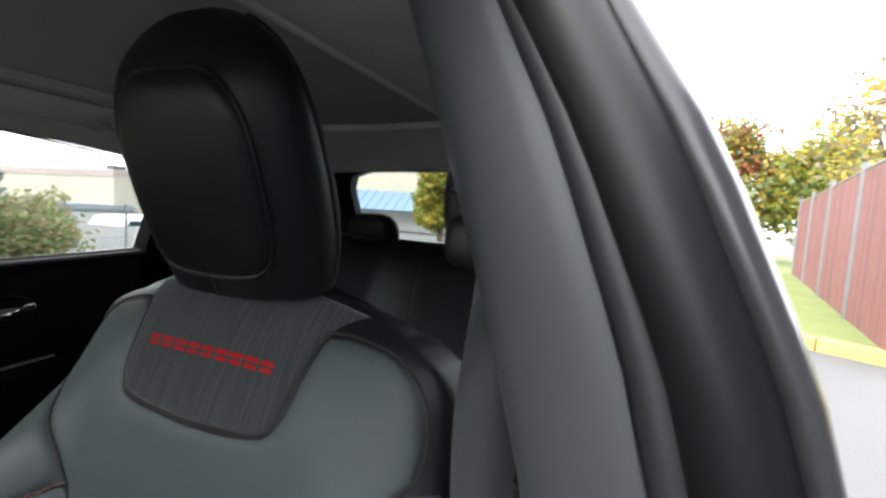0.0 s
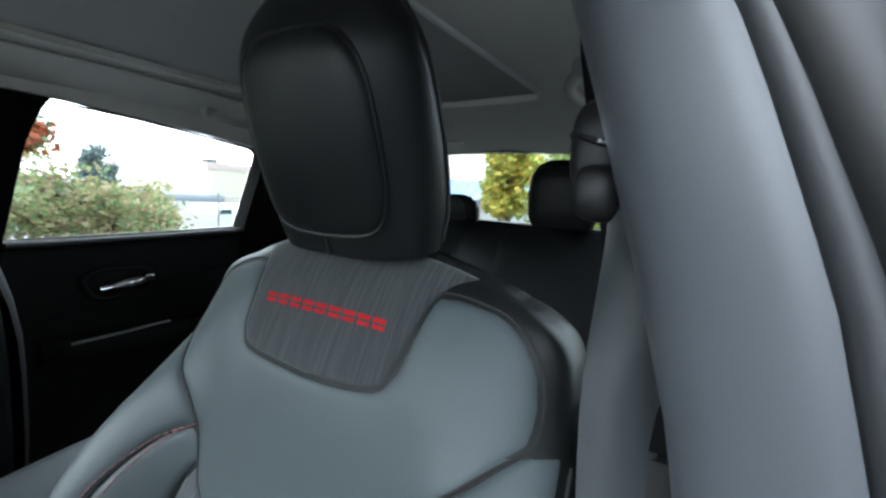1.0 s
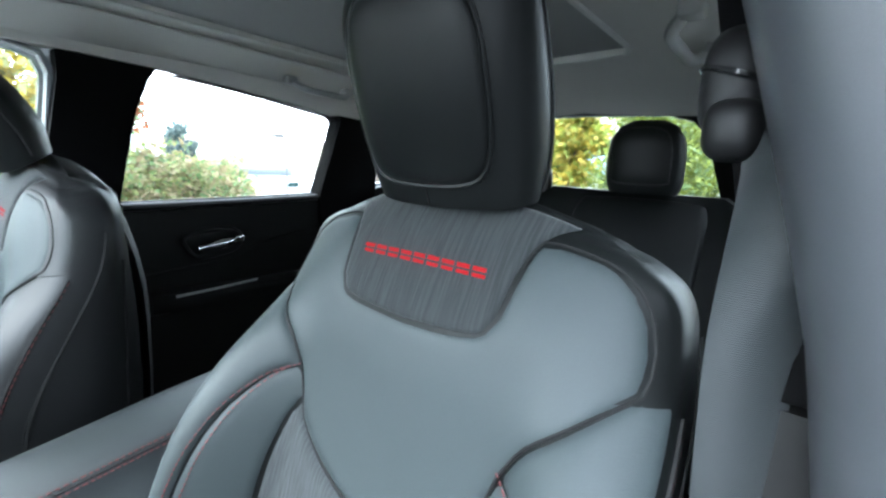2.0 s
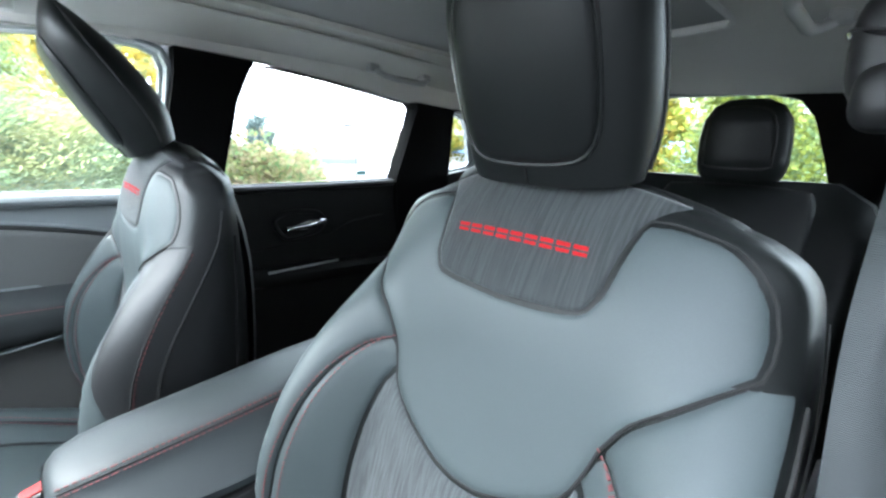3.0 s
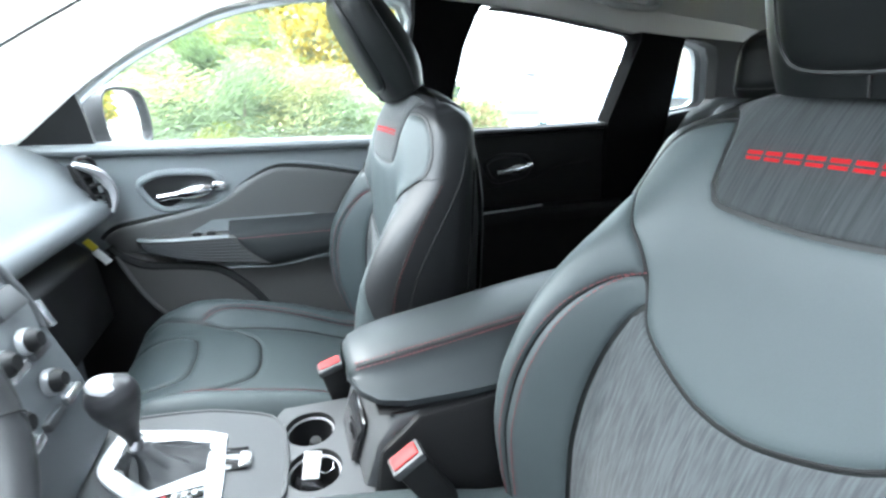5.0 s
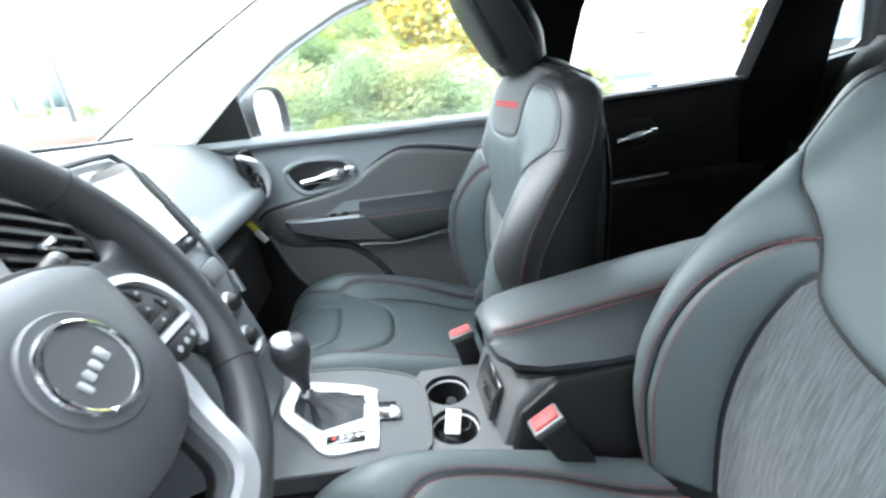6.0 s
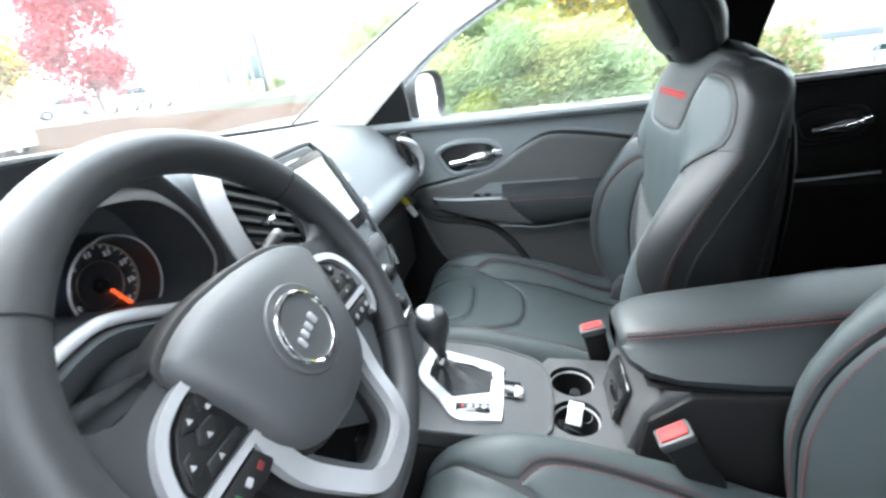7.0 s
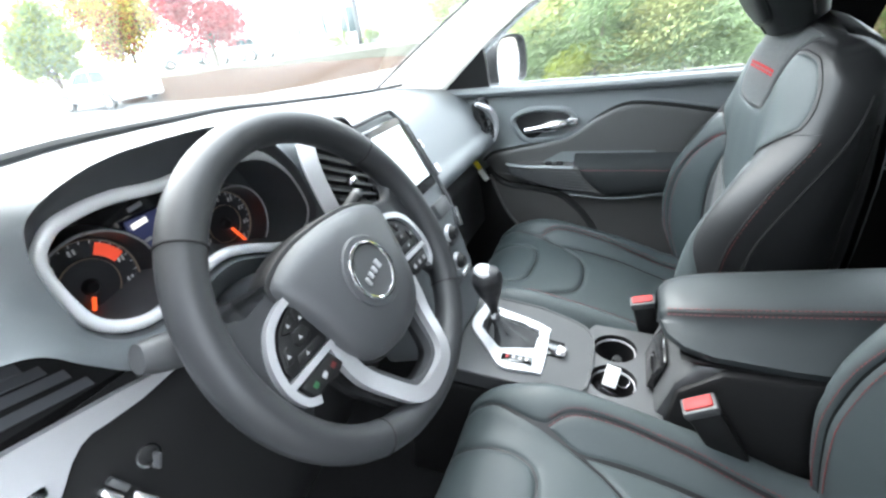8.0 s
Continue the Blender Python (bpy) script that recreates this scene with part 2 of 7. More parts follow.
def inside(p, ring):
    hit = False
    for a, b in zip(ring, ring[1:] + ring[:1]):
        if (a.y > p.y) != (b.y > p.y) and p.x < (b.x - a.x) * (p.y - a.y) / (b.y - a.y) + a.x:
            hit = not hit
    return hit


def panel(ring, surface, puff=0.006, rim=0.014, step=0.014, lift=0.0, wave=0.0, toward=(0, 1, 0)):
    """An upholstered panel: the outline filled with a fine net on the surface, its edges rolled down into the seam."""
    from mathutils.geometry import delaunay_2d_cdt
    ring = [Vector((p[0], p[1])) for p in ring]
    pts = list(ring)
    lo = Vector((min(p.x for p in ring), min(p.y for p in ring)))
    hi = Vector((max(p.x for p in ring), max(p.y for p in ring)))
    n = len(ring)
    for inset in (rim * 0.22, rim * 0.6, rim * 1.1):
        for i, p in enumerate(ring):
            d = (ring[(i + 1) % n] - ring[i - 1])
            if d.length < 1e-9:
                continue
            nrm = Vector((-d.y, d.x)).normalized() * inset
            for q in (p + nrm, p - nrm):
                if inside(q, ring) and edge_distance(q, ring) > inset * 0.8:
                    pts.append(q)
                    break
    rows = int((hi.y - lo.y) / step) + 1
    for j in range(rows):
        cols = int((hi.x - lo.x) / step) + 1
        for i in range(cols):
            q = Vector((lo.x + (i + 0.5 * (j % 2)) * step, lo.y + (j + 0.5) * step))
            if inside(q, ring) and edge_distance(q, ring) > rim * 1.3:
                pts.append(q)
    vs, _, fs, *_ = delaunay_2d_cdt(pts, [], [list(range(n))], 1, 1e-6)
    bm = bmesh.new()
    made = []
    e = 0.004
    for p in vs:
        d = min(1.0, edge_distance(p, ring) / rim)
        h = lift - puff * (1 - math.sqrt(max(0, 1 - (1 - d) ** 2)))
        if wave:
            h += wave * noise.noise(Vector((p.x * 14, p.y * 14, 3.1)))
        c = surface(p.x, p.y)
        du = surface(p.x + e, p.y) - surface(p.x - e, p.y)
        dv = surface(p.x, p.y + e) - surface(p.x, p.y - e)
        nrm = du.cross(dv).normalized()
        if nrm.dot(Vector(toward)) < 0:
            nrm = -nrm
        made.append(bm.verts.new(c + nrm * h))
    for f in fs:
        try:
            bm.faces.new([made[k] for k in f])
        except ValueError:
            pass
    bmesh.ops.recalc_face_normals(bm, faces=bm.faces)
    return bm


def loft(rings, closed=True, caps=True):
    """Quads between rings of equal counts of points."""
    bm = bmesh.new()
    rows = [[bm.verts.new(p) for p in r] for r in rings]
    n = len(rows[0])
    for a, b in zip(rows, rows[1:]):
        for i in range(n if closed else n - 1):
            bm.faces.new((a[i], a[(i + 1) % n], b[(i + 1) % n], b[i]))
    if caps and closed:
        bm.faces.new(list(reversed(rows[0])))
        bm.faces.new(rows[-1])
    bmesh.ops.recalc_face_normals(bm, faces=bm.faces)
    return bm


def frames(points, closed=False, up=Vector((0, 0, 1))):
    """Tangent, side and up at each point of a path."""
    out, n = [], len(points)
    side = None
    for i, p in enumerate(points):
        a = points[i - 1] if closed or i else p
        b = points[(i + 1) % n] if closed or i + 1 < n else p
        t = (b - a).normalized()
        if side is None:
            side = t.cross(up)
            if side.length < 1e-3:
                side = t.cross(Vector((1, 0, 0)))
        side = (side - t * side.dot(t)).normalized()
        out.append((t, side, side.cross(t)))
    return out


def tube(points, radius, sides=8, closed=False, flat=1.0, up=Vector((0, 0, 1))):
    """A round or flattened tube along points; radius may be a function of the share of the way."""
    points = [Vector(p) for p in points]
    rings = []
    n = len(points)
    for i, (p, (t, s, u)) in enumerate(zip(points, frames(points, closed, up))):
        r = radius(i / max(1, n - 1)) if callable(radius) else radius
        rings.append([p + (s * math.cos(a) + u * math.sin(a) * flat) * r for a in (2 * math.pi * k / sides for k in range(sides))])
    if closed:
        bm = bmesh.new()
        rows = [[bm.verts.new(p) for p in r] for r in rings]
        for a, b in zip(rows, rows[1:] + rows[:1]):
            for i in range(sides):
                bm.faces.new((a[i], a[(i + 1) % sides], b[(i + 1) % sides], b[i]))
        bmesh.ops.recalc_face_normals(bm, faces=bm.faces)
        return bm
    return loft(rings)


def ribbon(points, normals, width, thick):
    """A flat strap along points, lying on the surface whose normals are given."""
    rings = []
    points = [Vector(p) for p in points]
    n = len(points)
    for i, p in enumerate(points):
        t = (points[min(n - 1, i + 1)] - points[max(0, i - 1)]).normalized()
        u = Vector(normals[i] if isinstance(normals, list) else normals).normalized()
        s = t.cross(u).normalized() * width / 2
        u = u * thick
        rings.append([p - s, p + s, p + s + u, p - s + u])
    return loft(rings)


def box(size, at=(0, 0, 0), bevel=0.0, turn=(0, 0, 0), segments=2):
    bm = bmesh.new()
    bmesh.ops.create_cube(bm, size=1.0)
    bmesh.ops.scale(bm, vec=size, verts=bm.verts)
    if bevel:
        bmesh.ops.bevel(bm, geom=list(bm.edges), offset=bevel, segments=segments, profile=0.5, affect="EDGES")
    bm.transform(pose(*at, *turn))
    return bm


def prism(poly, a, b, axis="X", bevel=0.0, segments=2):
    """A polygon of (p, q) extruded between a and b along an axis: X takes (y, z), Y takes (x, z), Z takes (x, y)."""
    bm = bmesh.new()

    def at(p, q, k):
        return {"X": (k, p, q), "Y": (p, k, q), "Z": (p, q, k)}[axis]
    lo = [bm.verts.new(at(p[0], p[1], a)) for p in poly]
    hi = [bm.verts.new(at(p[0], p[1], b)) for p in poly]
    n = len(poly)
    for i in range(n):
        bm.faces.new((lo[i], lo[(i + 1) % n], hi[(i + 1) % n], hi[i]))
    bm.faces.new(lo), bm.faces.new(hi)
    bmesh.ops.recalc_face_normals(bm, faces=bm.faces)
    if bevel:
        sharp = [e for e in bm.edges if len(e.link_faces) == 2 and e.calc_face_angle(0) > 0.5]
        bmesh.ops.bevel(bm, geom=sharp, offset=bevel, segments=segments, profile=0.5, affect="EDGES")
    return bm


def sheet(fn, us, vs, thick=0.0):
    """A net fn(u, v) -> point over the given values, with thickness along its normals (towards minus)."""
    bm = bmesh.new()
    grid = [[Vector(fn(u, v)) for v in vs] for u in us]
    top = [[bm.verts.new(p) for p in row] for row in grid]
    nu, nv = len(us), len(vs)
    for i in range(nu - 1):
        for j in range(nv - 1):
            bm.faces.new((top[i][j], top[i + 1][j], top[i + 1][j + 1], top[i][j + 1]))
    if thick:
        bm.normal_update()
        low = [[bm.verts.new(top[i][j].co - top[i][j].normal * thick) for j in range(nv)] for i in range(nu)]
        for i in range(nu - 1):
            for j in range(nv - 1):
                bm.faces.new((low[i][j], low[i][j + 1], low[i + 1][j + 1], low[i + 1][j]))
        for i in range(nu - 1):
            bm.faces.new((top[i + 1][0], top[i][0], low[i][0], low[i + 1][0]))
            bm.faces.new((top[i][-1], top[i + 1][-1], low[i + 1][-1], low[i][-1]))
        for j in range(nv - 1):
            bm.faces.new((top[0][j], top[0][j + 1], low[0][j + 1], low[0][j]))
            bm.faces.new((top[-1][j + 1], top[-1][j], low[-1][j], low[-1][j + 1]))
    return bm


def steps(a, b, n):
    return [a + (b - a) * i / n for i in range(n + 1)]


def merge(*bms):
    """Several bmeshes of one part joined."""
    out = bms[0]
    for b in bms[1:]:
        me = bpy.data.meshes.new("join")
        b.to_mesh(me)
        b.free()
        out.from_mesh(me)
        bpy.data.meshes.remove(me)
    return out


def disc_ring(r0, r1, h, at, turn=None, seg=48, bevel=0.0):
    """A flat ring (or disc, r0 = 0) of height h, axis z before the turn matrix."""
    prof = [(r0, 0), (r1, 0), (r1, h * 0.6), (r1 - min(h * 0.4, (r1 - r0) * 0.4), h), (r0, h)]
    rings = [[Vector((r * math.cos(2 * math.pi * k / seg), r * math.sin(2 * math.pi * k / seg), z)) for r, z in prof] for k in range(seg)]
    bm = bmesh.new()
    rows = [[bm.verts.new(p) for p in r] for r in rings]
    m = len(prof)
    for a, b in zip(rows, rows[1:] + rows[:1]):
        for i in range(m if r0 > 0 else m - 1):
            bm.faces.new((a[i], a[(i + 1) % m], b[(i + 1) % m], b[i]))
    bmesh.ops.remove_doubles(bm, verts=bm.verts, dist=1e-6)
    bmesh.ops.recalc_face_normals(bm, faces=bm.faces)
    bm.transform(Matrix.Translation(at) @ (turn or Matrix()))
    return bm

# ---- front seats ----
# local frame: x across, y ahead, z up, with the origin on the floor under the seat's centre line
BACK_Y = [(0.60, 0.118), (0.70, 0.122), (0.78, 0.120), (0.85, 0.108), (0.935, 0.086), (1.01, 0.064), (1.05, 0.054), (1.10, 0.043),
          (1.15, 0.028), (1.205, 0.003), (1.25, -0.024), (1.285, -0.058)]
BULGE = [(0.60, 0.080), (0.72, 0.100), (0.80, 0.112), (0.88, 0.116), (0.95, 0.106), (1.00, 0.088), (1.05, 0.058), (1.09, 0.026), (1.12, 0.002), (1.2, -0.012), (1.285, -0.004)]
HALF_W = [(0.60, 0.250), (0.70, 0.268), (0.85, 0.286), (1.00, 0.287), (1.10, 0.279), (1.17, 0.269), (1.21, 0.260), (1.24, 0.244), (1.262, 0.221), (1.276, 0.192), (1.285, 0.155)]


def ease(t):
    t = max(0.0, min(1.0, t))
    return t * t * (3 - 2 * t)


def soft(z, rows):
    return (table(z - 0.018, rows) + 2 * table(z, rows) + table(z + 0.018, rows)) / 4


def dip_z(a, z):
    """Height of the seat's top edge, rounding down towards the shoulders."""
    return z - 0.030 * a * a * ease((z - 1.17) / 0.115)


def back_front(u, z):
    """The front of the backrest, upright frame."""
    w = soft(z, HALF_W)
    a = abs(u) / w
    y = soft(z, BACK_Y) + soft(z, BULGE) * ease((a - 0.48) / 0.36)
    s0 = 0.80 - 0.24 * ease((z - 1.02) / 0.13)
    b = max(0.0, (a - s0) / (0.97 - s0))
    y -= (0.045 - 0.034 * ease((z - 1.15) / 0.12)) * (b ** 2.2 if b < 1 else 1 + 2.2 * (b - 1))
    return Vector((u, y, dip_z(a, z)))


def under(u, z, d=0.0045):
    """A point a little below the front's surface."""
    e = 0.004
    n = (back_front(u + e, z) - back_front(u - e, z)).cross(back_front(u, z + e) - back_front(u, z - e)).normalized()
    return back_front(u, z) - n * (d if n.y > 0 else -d)


def back_y(z):
    return soft(z, BACK_Y) - table(z, [(0.6, 0.14), (0.9, 0.152), (1.08, 0.142), (1.14, 0.138), (1.19, 0.128), (1.225, 0.112), (1.25, 0.090), (1.268, 0.064), (1.279, 0.038), (1.285, 0.014)])


def flank(k, v, z):
    """The seat's side, from the front edge (v 0) to the rear edge (v 1)."""
    w = soft(z, HALF_W)
    a = under(k * w * 0.97, z)
    yb = min(back_y(z), a.y - 0.012)
    x = abs(a.x) + w * 0.03 * math.sin(min(1.0, v * 1.15) * math.pi) ** 0.6 - 0.035 * max(0.0, (v - 0.62) / 0.38) ** 2
    return Vector((k * x, a.y + (yb - a.y) * v ** 1.1, a.z))


def cushion_top(u, y):
    """The top of the cushion."""
    z = table(y, [(0.10, 0.560), (0.24, 0.588), (0.36, 0.634), (0.45, 0.658), (0.55, 0.682), (0.64, 0.690), (0.70, 0.682), (0.745, 0.655), (0.775, 0.610), (0.785, 0.55)])
    z2 = table(y + 0.02, [(0.10, 0.560), (0.24, 0.588), (0.36, 0.634), (0.45, 0.658), (0.55, 0.682), (0.64, 0.690), (0.70, 0.682), (0.745, 0.655), (0.775, 0.610), (0.785, 0.55)])
    a = abs(u) / 0.268
    z = 0.026 + (2 * z + z2) / 3 + 0.046 * ease((a - 0.50) / 0.3) * table(y, [(0.1, 1), (0.6, 1), (0.74, 0.3), (0.78, 0)])
    z -= 0.085 * max(0.0, (a - 0.80) / 0.20) ** 2.4
    return Vector((u, y, z))


def mirrored(ring):
    return [Vector((-p[0], p[1])) for p in ring]


def seat(name, at, tilt, label):
    """A front seat; tilt: degrees by which the backrest stands more upright."""
    s = thing(name, label, "car seat", group="front seats")
    pivot = Matrix.Translation((0, 0.10, 0.70)) @ Matrix.Rotation(radians(-tilt), 4, "X") @ Matrix.Translation((0, -0.10, -0.70))

    def lean(bm):
        bm.transform(pivot)
        return bm

    # shell of the backrest
    def shell(zs, d):
        rings = []
        for z in zs:
            w = soft(z, HALF_W)
            front = [under(u * w, z, d) for u in steps(-0.97, 0.97, 60)]
            yb = min(back_y(z), under(w * 0.97, z).y - 0.012)
            rear = [Vector(((w * 0.97 - 0.034) * (1 - 2 * t), yb - table(z, [(1.1, 0.030), (1.285, 0.004)]) * math.sin(t * math.pi) ** 0.7, dip_z(0.97 * (1 - 2 * t), z))) for t in steps(0.02, 0.98, 14)]
            rings.append(front + [flank(1, v, z) for v in steps(0.12, 0.97, 9)] + rear + [flank(-1, v, z) for v in steps(0.97, 0.12, 9)])
        return lean(loft(rings))
    back = part("backrest", shell(steps(0.60, 1.128, 34), 0.0045), LEATHER_SIDE if tilt else LEATHER_DARK, s)
    part("shoulder", shell(steps(1.128, 1.245, 12) + steps(1.25, 1.285, 14), 0.0020), LEATHER_SIDE if tilt else LEATHER_DARK, back, "dark leather shoulders")
    for k in (1, -1):
        for va, vb, z0, z1 in ((0.10, 0.14, 0.66, 1.12), (0.30, 0.66, 0.66, 1.17), (0.90, 0.90, 0.66, 1.12)):
            seamline = [flank(k, va + (vb - va) * ease((z - 0.9) / 0.35), z) + Vector((k * 0.0006, 0, 0)) for z in steps(z0, z1, 40)]
            part("flank_seam", lean(tube(seamline, 0.0022, 5)), SEAM_SHADE, back, "dark seam")
        for va, vb in ((0.125, 0.165), (0.28, 0.68)):
            line = [flank(k, va + (vb - va) * ease((z - 0.9) / 0.35), z) + Vector((k * 0.001, 0, 0)) for z in steps(0.67, 1.12, 60)]
            bits = [tube([a, a + (b - a) * 0.6], 0.0011, 4) for a, b in zip(line, line[1:])]
            part("stitching", lean(merge(*bits)), RED_THREAD if va < 0.2 else SEAM_SHADE, back, "red stitching" if va < 0.2 else "dark stitching")
    S = back_front

    def add(nm, ring, m, parent=back, label="", **k):
        return part(nm, lean(panel(ring, S, **k)), m, parent, label)
    # cloth yoke with the embroidery
    yoke = both_sides([(0.0, 1.278), (0.10, 1.278), (0.160, 1.274)], [(0.160, 1.274), (0.139, 1.256), (0.124, 1.232), (0.1165, 1.20), (0.112, 1.17)],
                      [(0.112, 1.17), (0.102, 1.154), (0.078, 1.1465), (0.0, 1.1415)])
    add("yoke", yoke, CLOTH_YOKE, label="ribbed dark cloth yoke", puff=0.004, rim=0.007, lift=0.0012)
    # main leather panel, shaped like a wide U
    side = spline([(0.1265, 1.236), (0.132, 1.246), (0.150, 1.248), (0.178, 1.245), (0.202, 1.238), (0.224, 1.216), (0.238, 1.187), (0.2445, 1.164), (0.246, 1.146), (0.2435, 1.133)])
    dip = spline([(0.2435, 1.133), (0.207, 1.109), (0.172, 1.079), (0.150, 1.043)])
    low = spline([(0.150, 1.043), (0.138, 1.008), (0.126, 0.984), (0.100, 0.964), (0.062, 0.945), (0.030, 0.934), (0.0, 0.931)])
    yb = spline([(0.0, 1.1405), (0.078, 1.1455), (0.103, 1.1532), (0.1134, 1.170), (0.118, 1.20), (0.1265, 1.236)])
    half = yb + side[1:] + dip[1:] + low[1:]
    main = half + [Vector((-p[0], p[1])) for p in reversed(half[1:-1])]
    add("upper_panel", main, LEATHER, label="smooth grey leather panel", puff=0.006, wave=0.0012)
    # dark shoulders
    for k in (1, -1):
        def w(z):
            return soft(z, HALF_W) * 0.972
        # bolster: inner upper strip and outer strip, parted by twin red stitching
        # Passenger seat: grey cut back, so dark leather draws the bolster's shaded turn.
        outer = [Vector((w(z) - (0.058 * ease((z - 0.86) / 0.20) if tilt else 0.0), z)) for z in steps(1.096 if tilt else 1.134, 0.64, 26)]
        seam = spline([(0.150, 1.041), (0.178, 1.030), (0.201, 0.995), (0.213, 0.94), (0.217, 0.86), (0.213, 0.76), (0.205, 0.64)])
        upper = ([] if tilt else [Vector((0.2445, 1.133))]) + outer + list(reversed(seam)) + [p for p in reversed(dip[1:-1]) if not tilt or p[0] < 0.194]
        add("bolster", upper if k > 0 else mirrored(upper), LEATHER, label="grey leather side bolster", puff=0.0065)
        inn = spline([(0.149, 1.038), (0.1375, 1.008)]) + spline([(0.1375, 1.008), (0.150, 0.985), (0.160, 0.93), (0.163, 0.85), (0.158, 0.75), (0.150, 0.64)])[1:]
        strip = seam + list(reversed(inn))[:-1]
        add("bolster_strip", strip if k > 0 else mirrored(strip), LEATHER, label="grey leather bolster facing", puff=0.006)
        for off, nm in ((0.006, 0), (-0.007, 1)):
            line = [Vector((k * (p[0] + off), p[1] - off * 0.4)) for p in spline([(0.156, 1.043), (0.178, 1.030), (0.201, 0.995), (0.213, 0.94), (0.217, 0.86), (0.213, 0.76), (0.206, 0.66)], step=0.006)]
            bits = []
            for a, b in list(zip(line, line[1:]))[::1]:
                A, B = S(*a), S(*(a + (b - a) * 0.6))
                n = Vector((0, 1, 0.1))
                bits.append(tube([A + n * 0.0006, B + n * 0.0006], 0.0010, 4))
            part("stitching", lean(merge(*bits)), RED_THREAD, back, "red double stitching")
    # ribbed cloth insert
    inn = spline([(0.136, 1.004), (0.148, 0.985), (0.158, 0.93), (0.161, 0.85), (0.156, 0.75), (0.148, 0.64)])
    lowi = [Vector((p[0], p[1] - 0.003)) for p in low if p[1] < 1.003]
    half = list(reversed(lowi)) + inn + [Vector((0.0, 0.64))]
    add("insert", half + [Vector((-p[0], p[1])) for p in reversed(half[1:-1])], CLOTH_INSERT, label="ribbed grey cloth insert", puff=0.006)
    # dark cords in the seams of the main panel
    cord = [S(*p) + Vector((0, -0.0035, 0)) for p in main]
    part("seam_cord", lean(tube(cord, 0.0018, 6, closed=True)), SEAM_SHADE, back, "black seam")
    # red embroidery: nine slanted marks, each of plain bars
    for i in range(9):
        u0 = 0.0915 - i * 0.0203
        mark = []
        for a, b, z0, z1 in ((0.0, 1.0, 0.58, 1.0), (0.02, 0.98, 0.0, 0.36)):
            ring = [Vector((u0 - 0.0165 * f - 0.0018 * (1 - h), 1.1985 + 0.0100 * h)) for f, h in ((a, z1), (b, z1), (b, z0), (a, z0))]
            mark.append(panel(ring, S, puff=0.0008, rim=0.002, step=0.005, lift=0.0030))
        part("embroidered_mark", lean(merge(*mark)), RED_STITCH, back, "red embroidered mark of plain bars")
    # rear plastic cover
    cover = []
    for z in steps(0.66, 1.22, 10):
        wz = soft(z, HALF_W) * 0.97 - 0.055
        yb = soft(z, BACK_Y) - table(z, [(0.6, 0.145), (0.9, 0.157), (1.08, 0.147), (1.14, 0.134), (1.20, 0.104), (1.24, 0.07)])
        cover.append([Vector((wz * math.cos(a), yb - 0.008 - 0.036 * math.sin(a) ** 0.8, z)) for a in steps(0.15, math.pi - 0.15, 14)])
    part("rear_cover", lean(loft(cover, closed=False)), SEAT_BACK, back, "black plastic rear cover")

    # headrest, leaning ahead
    lean_h = radians(17)
    ax, nm = Vector((0, math.sin(lean_h), math.cos(lean_h))), Vector((0, math.cos(lean_h), -math.sin(lean_h)))
    foot = Vector((0, -0.008, 1.262))
    TOP = 0.270
    HW = [(0.0, 0.106), (0.015, 0.114), (0.06, 0.122), (0.12, 0.125), (0.165, 0.123), (0.30, 0.123)]
    TH = [(0.0, 0.085), (0.04, 0.105), (0.10, 0.105), (0.17, 0.092), (0.22, 0.074), (0.25, 0.062), (0.27, 0.052)]

    def hr_half(v):
        return soft(v, HW) * max(0.02, 1 - max(0.0, (v - 0.150) / (TOP - 0.148)) ** 2.5) ** (1 / 2.3)

    def hr_depth(v):
        f = 0.010 * math.sin(max(0, min(1, v / 0.25)) * math.pi) - 0.040 * max(0, (v - 0.175) / 0.095) ** 2.4
        r = -soft(v, TH)
        return (f + r) / 2, (f - r) / 2

    def hr_point(a, v, k=1):
        mid, half = hr_depth(v)
        return foot + ax * v + nm * (mid + k * half * max(0.0, 1 - abs(a) ** 3.0) ** 0.55) + Vector((a * hr_half(v), 0, 0))

    def hr_front(u, v):
        return hr_point(max(-1.0, min(1.0, u / hr_half(v))), v)
    rings = []
    for v in [TOP * math.sin(q * math.pi / 2) for q in steps(0.0, 1.0, 34)]:
        cs = [math.cos(q) for q in steps(0.0, math.pi, 22)]
        cs = [abs(c) ** 0.75 * (1 if c > 0 else -1) for c in cs]
        rings.append([hr_point(c, v) for c in cs] + [hr_point(c, v, -1) for c in reversed(cs[1:-1])])
    head = part("headrest", lean(loft(rings)), LEATHER_DARK, s, "black leather headrest")
    face = both_sides([(0.0, 0.222), (0.045, 0.219), (0.072, 0.200), (0.085, 0.165), (0.088, 0.11), (0.084, 0.06), (0.071, 0.034), (0.045, 0.026), (0.0, 0.024)])
    part("face_panel", lean(panel(face, hr_front, puff=0.007, rim=0.016, step=0.012, lift=0.005)), LEATHER_DARK, head)
    part("piping", lean(tube([hr_front(p[0], p[1]) + nm * 0.0005 for p in face], 0.0028, 6, closed=True)), LEATHER_DARK, head)
    part("face_notch", lean(tube([hr_front(0.0, v) + nm * 0.0012 for v in steps(0.002, 0.030, 6)], 0.0016, 5)), SEAM_SHADE, head, "short dark seam")
    for sgn in (-1, 1):
        gusset = [hr_point(sgn, v) + Vector((sgn * 0.0006, 0, 0)) - nm * 0.006 for v in steps(0.01, 0.262, 24)]
        part("side_seam", lean(tube(gusset, 0.0018, 5)), SEAM_SHADE, head)
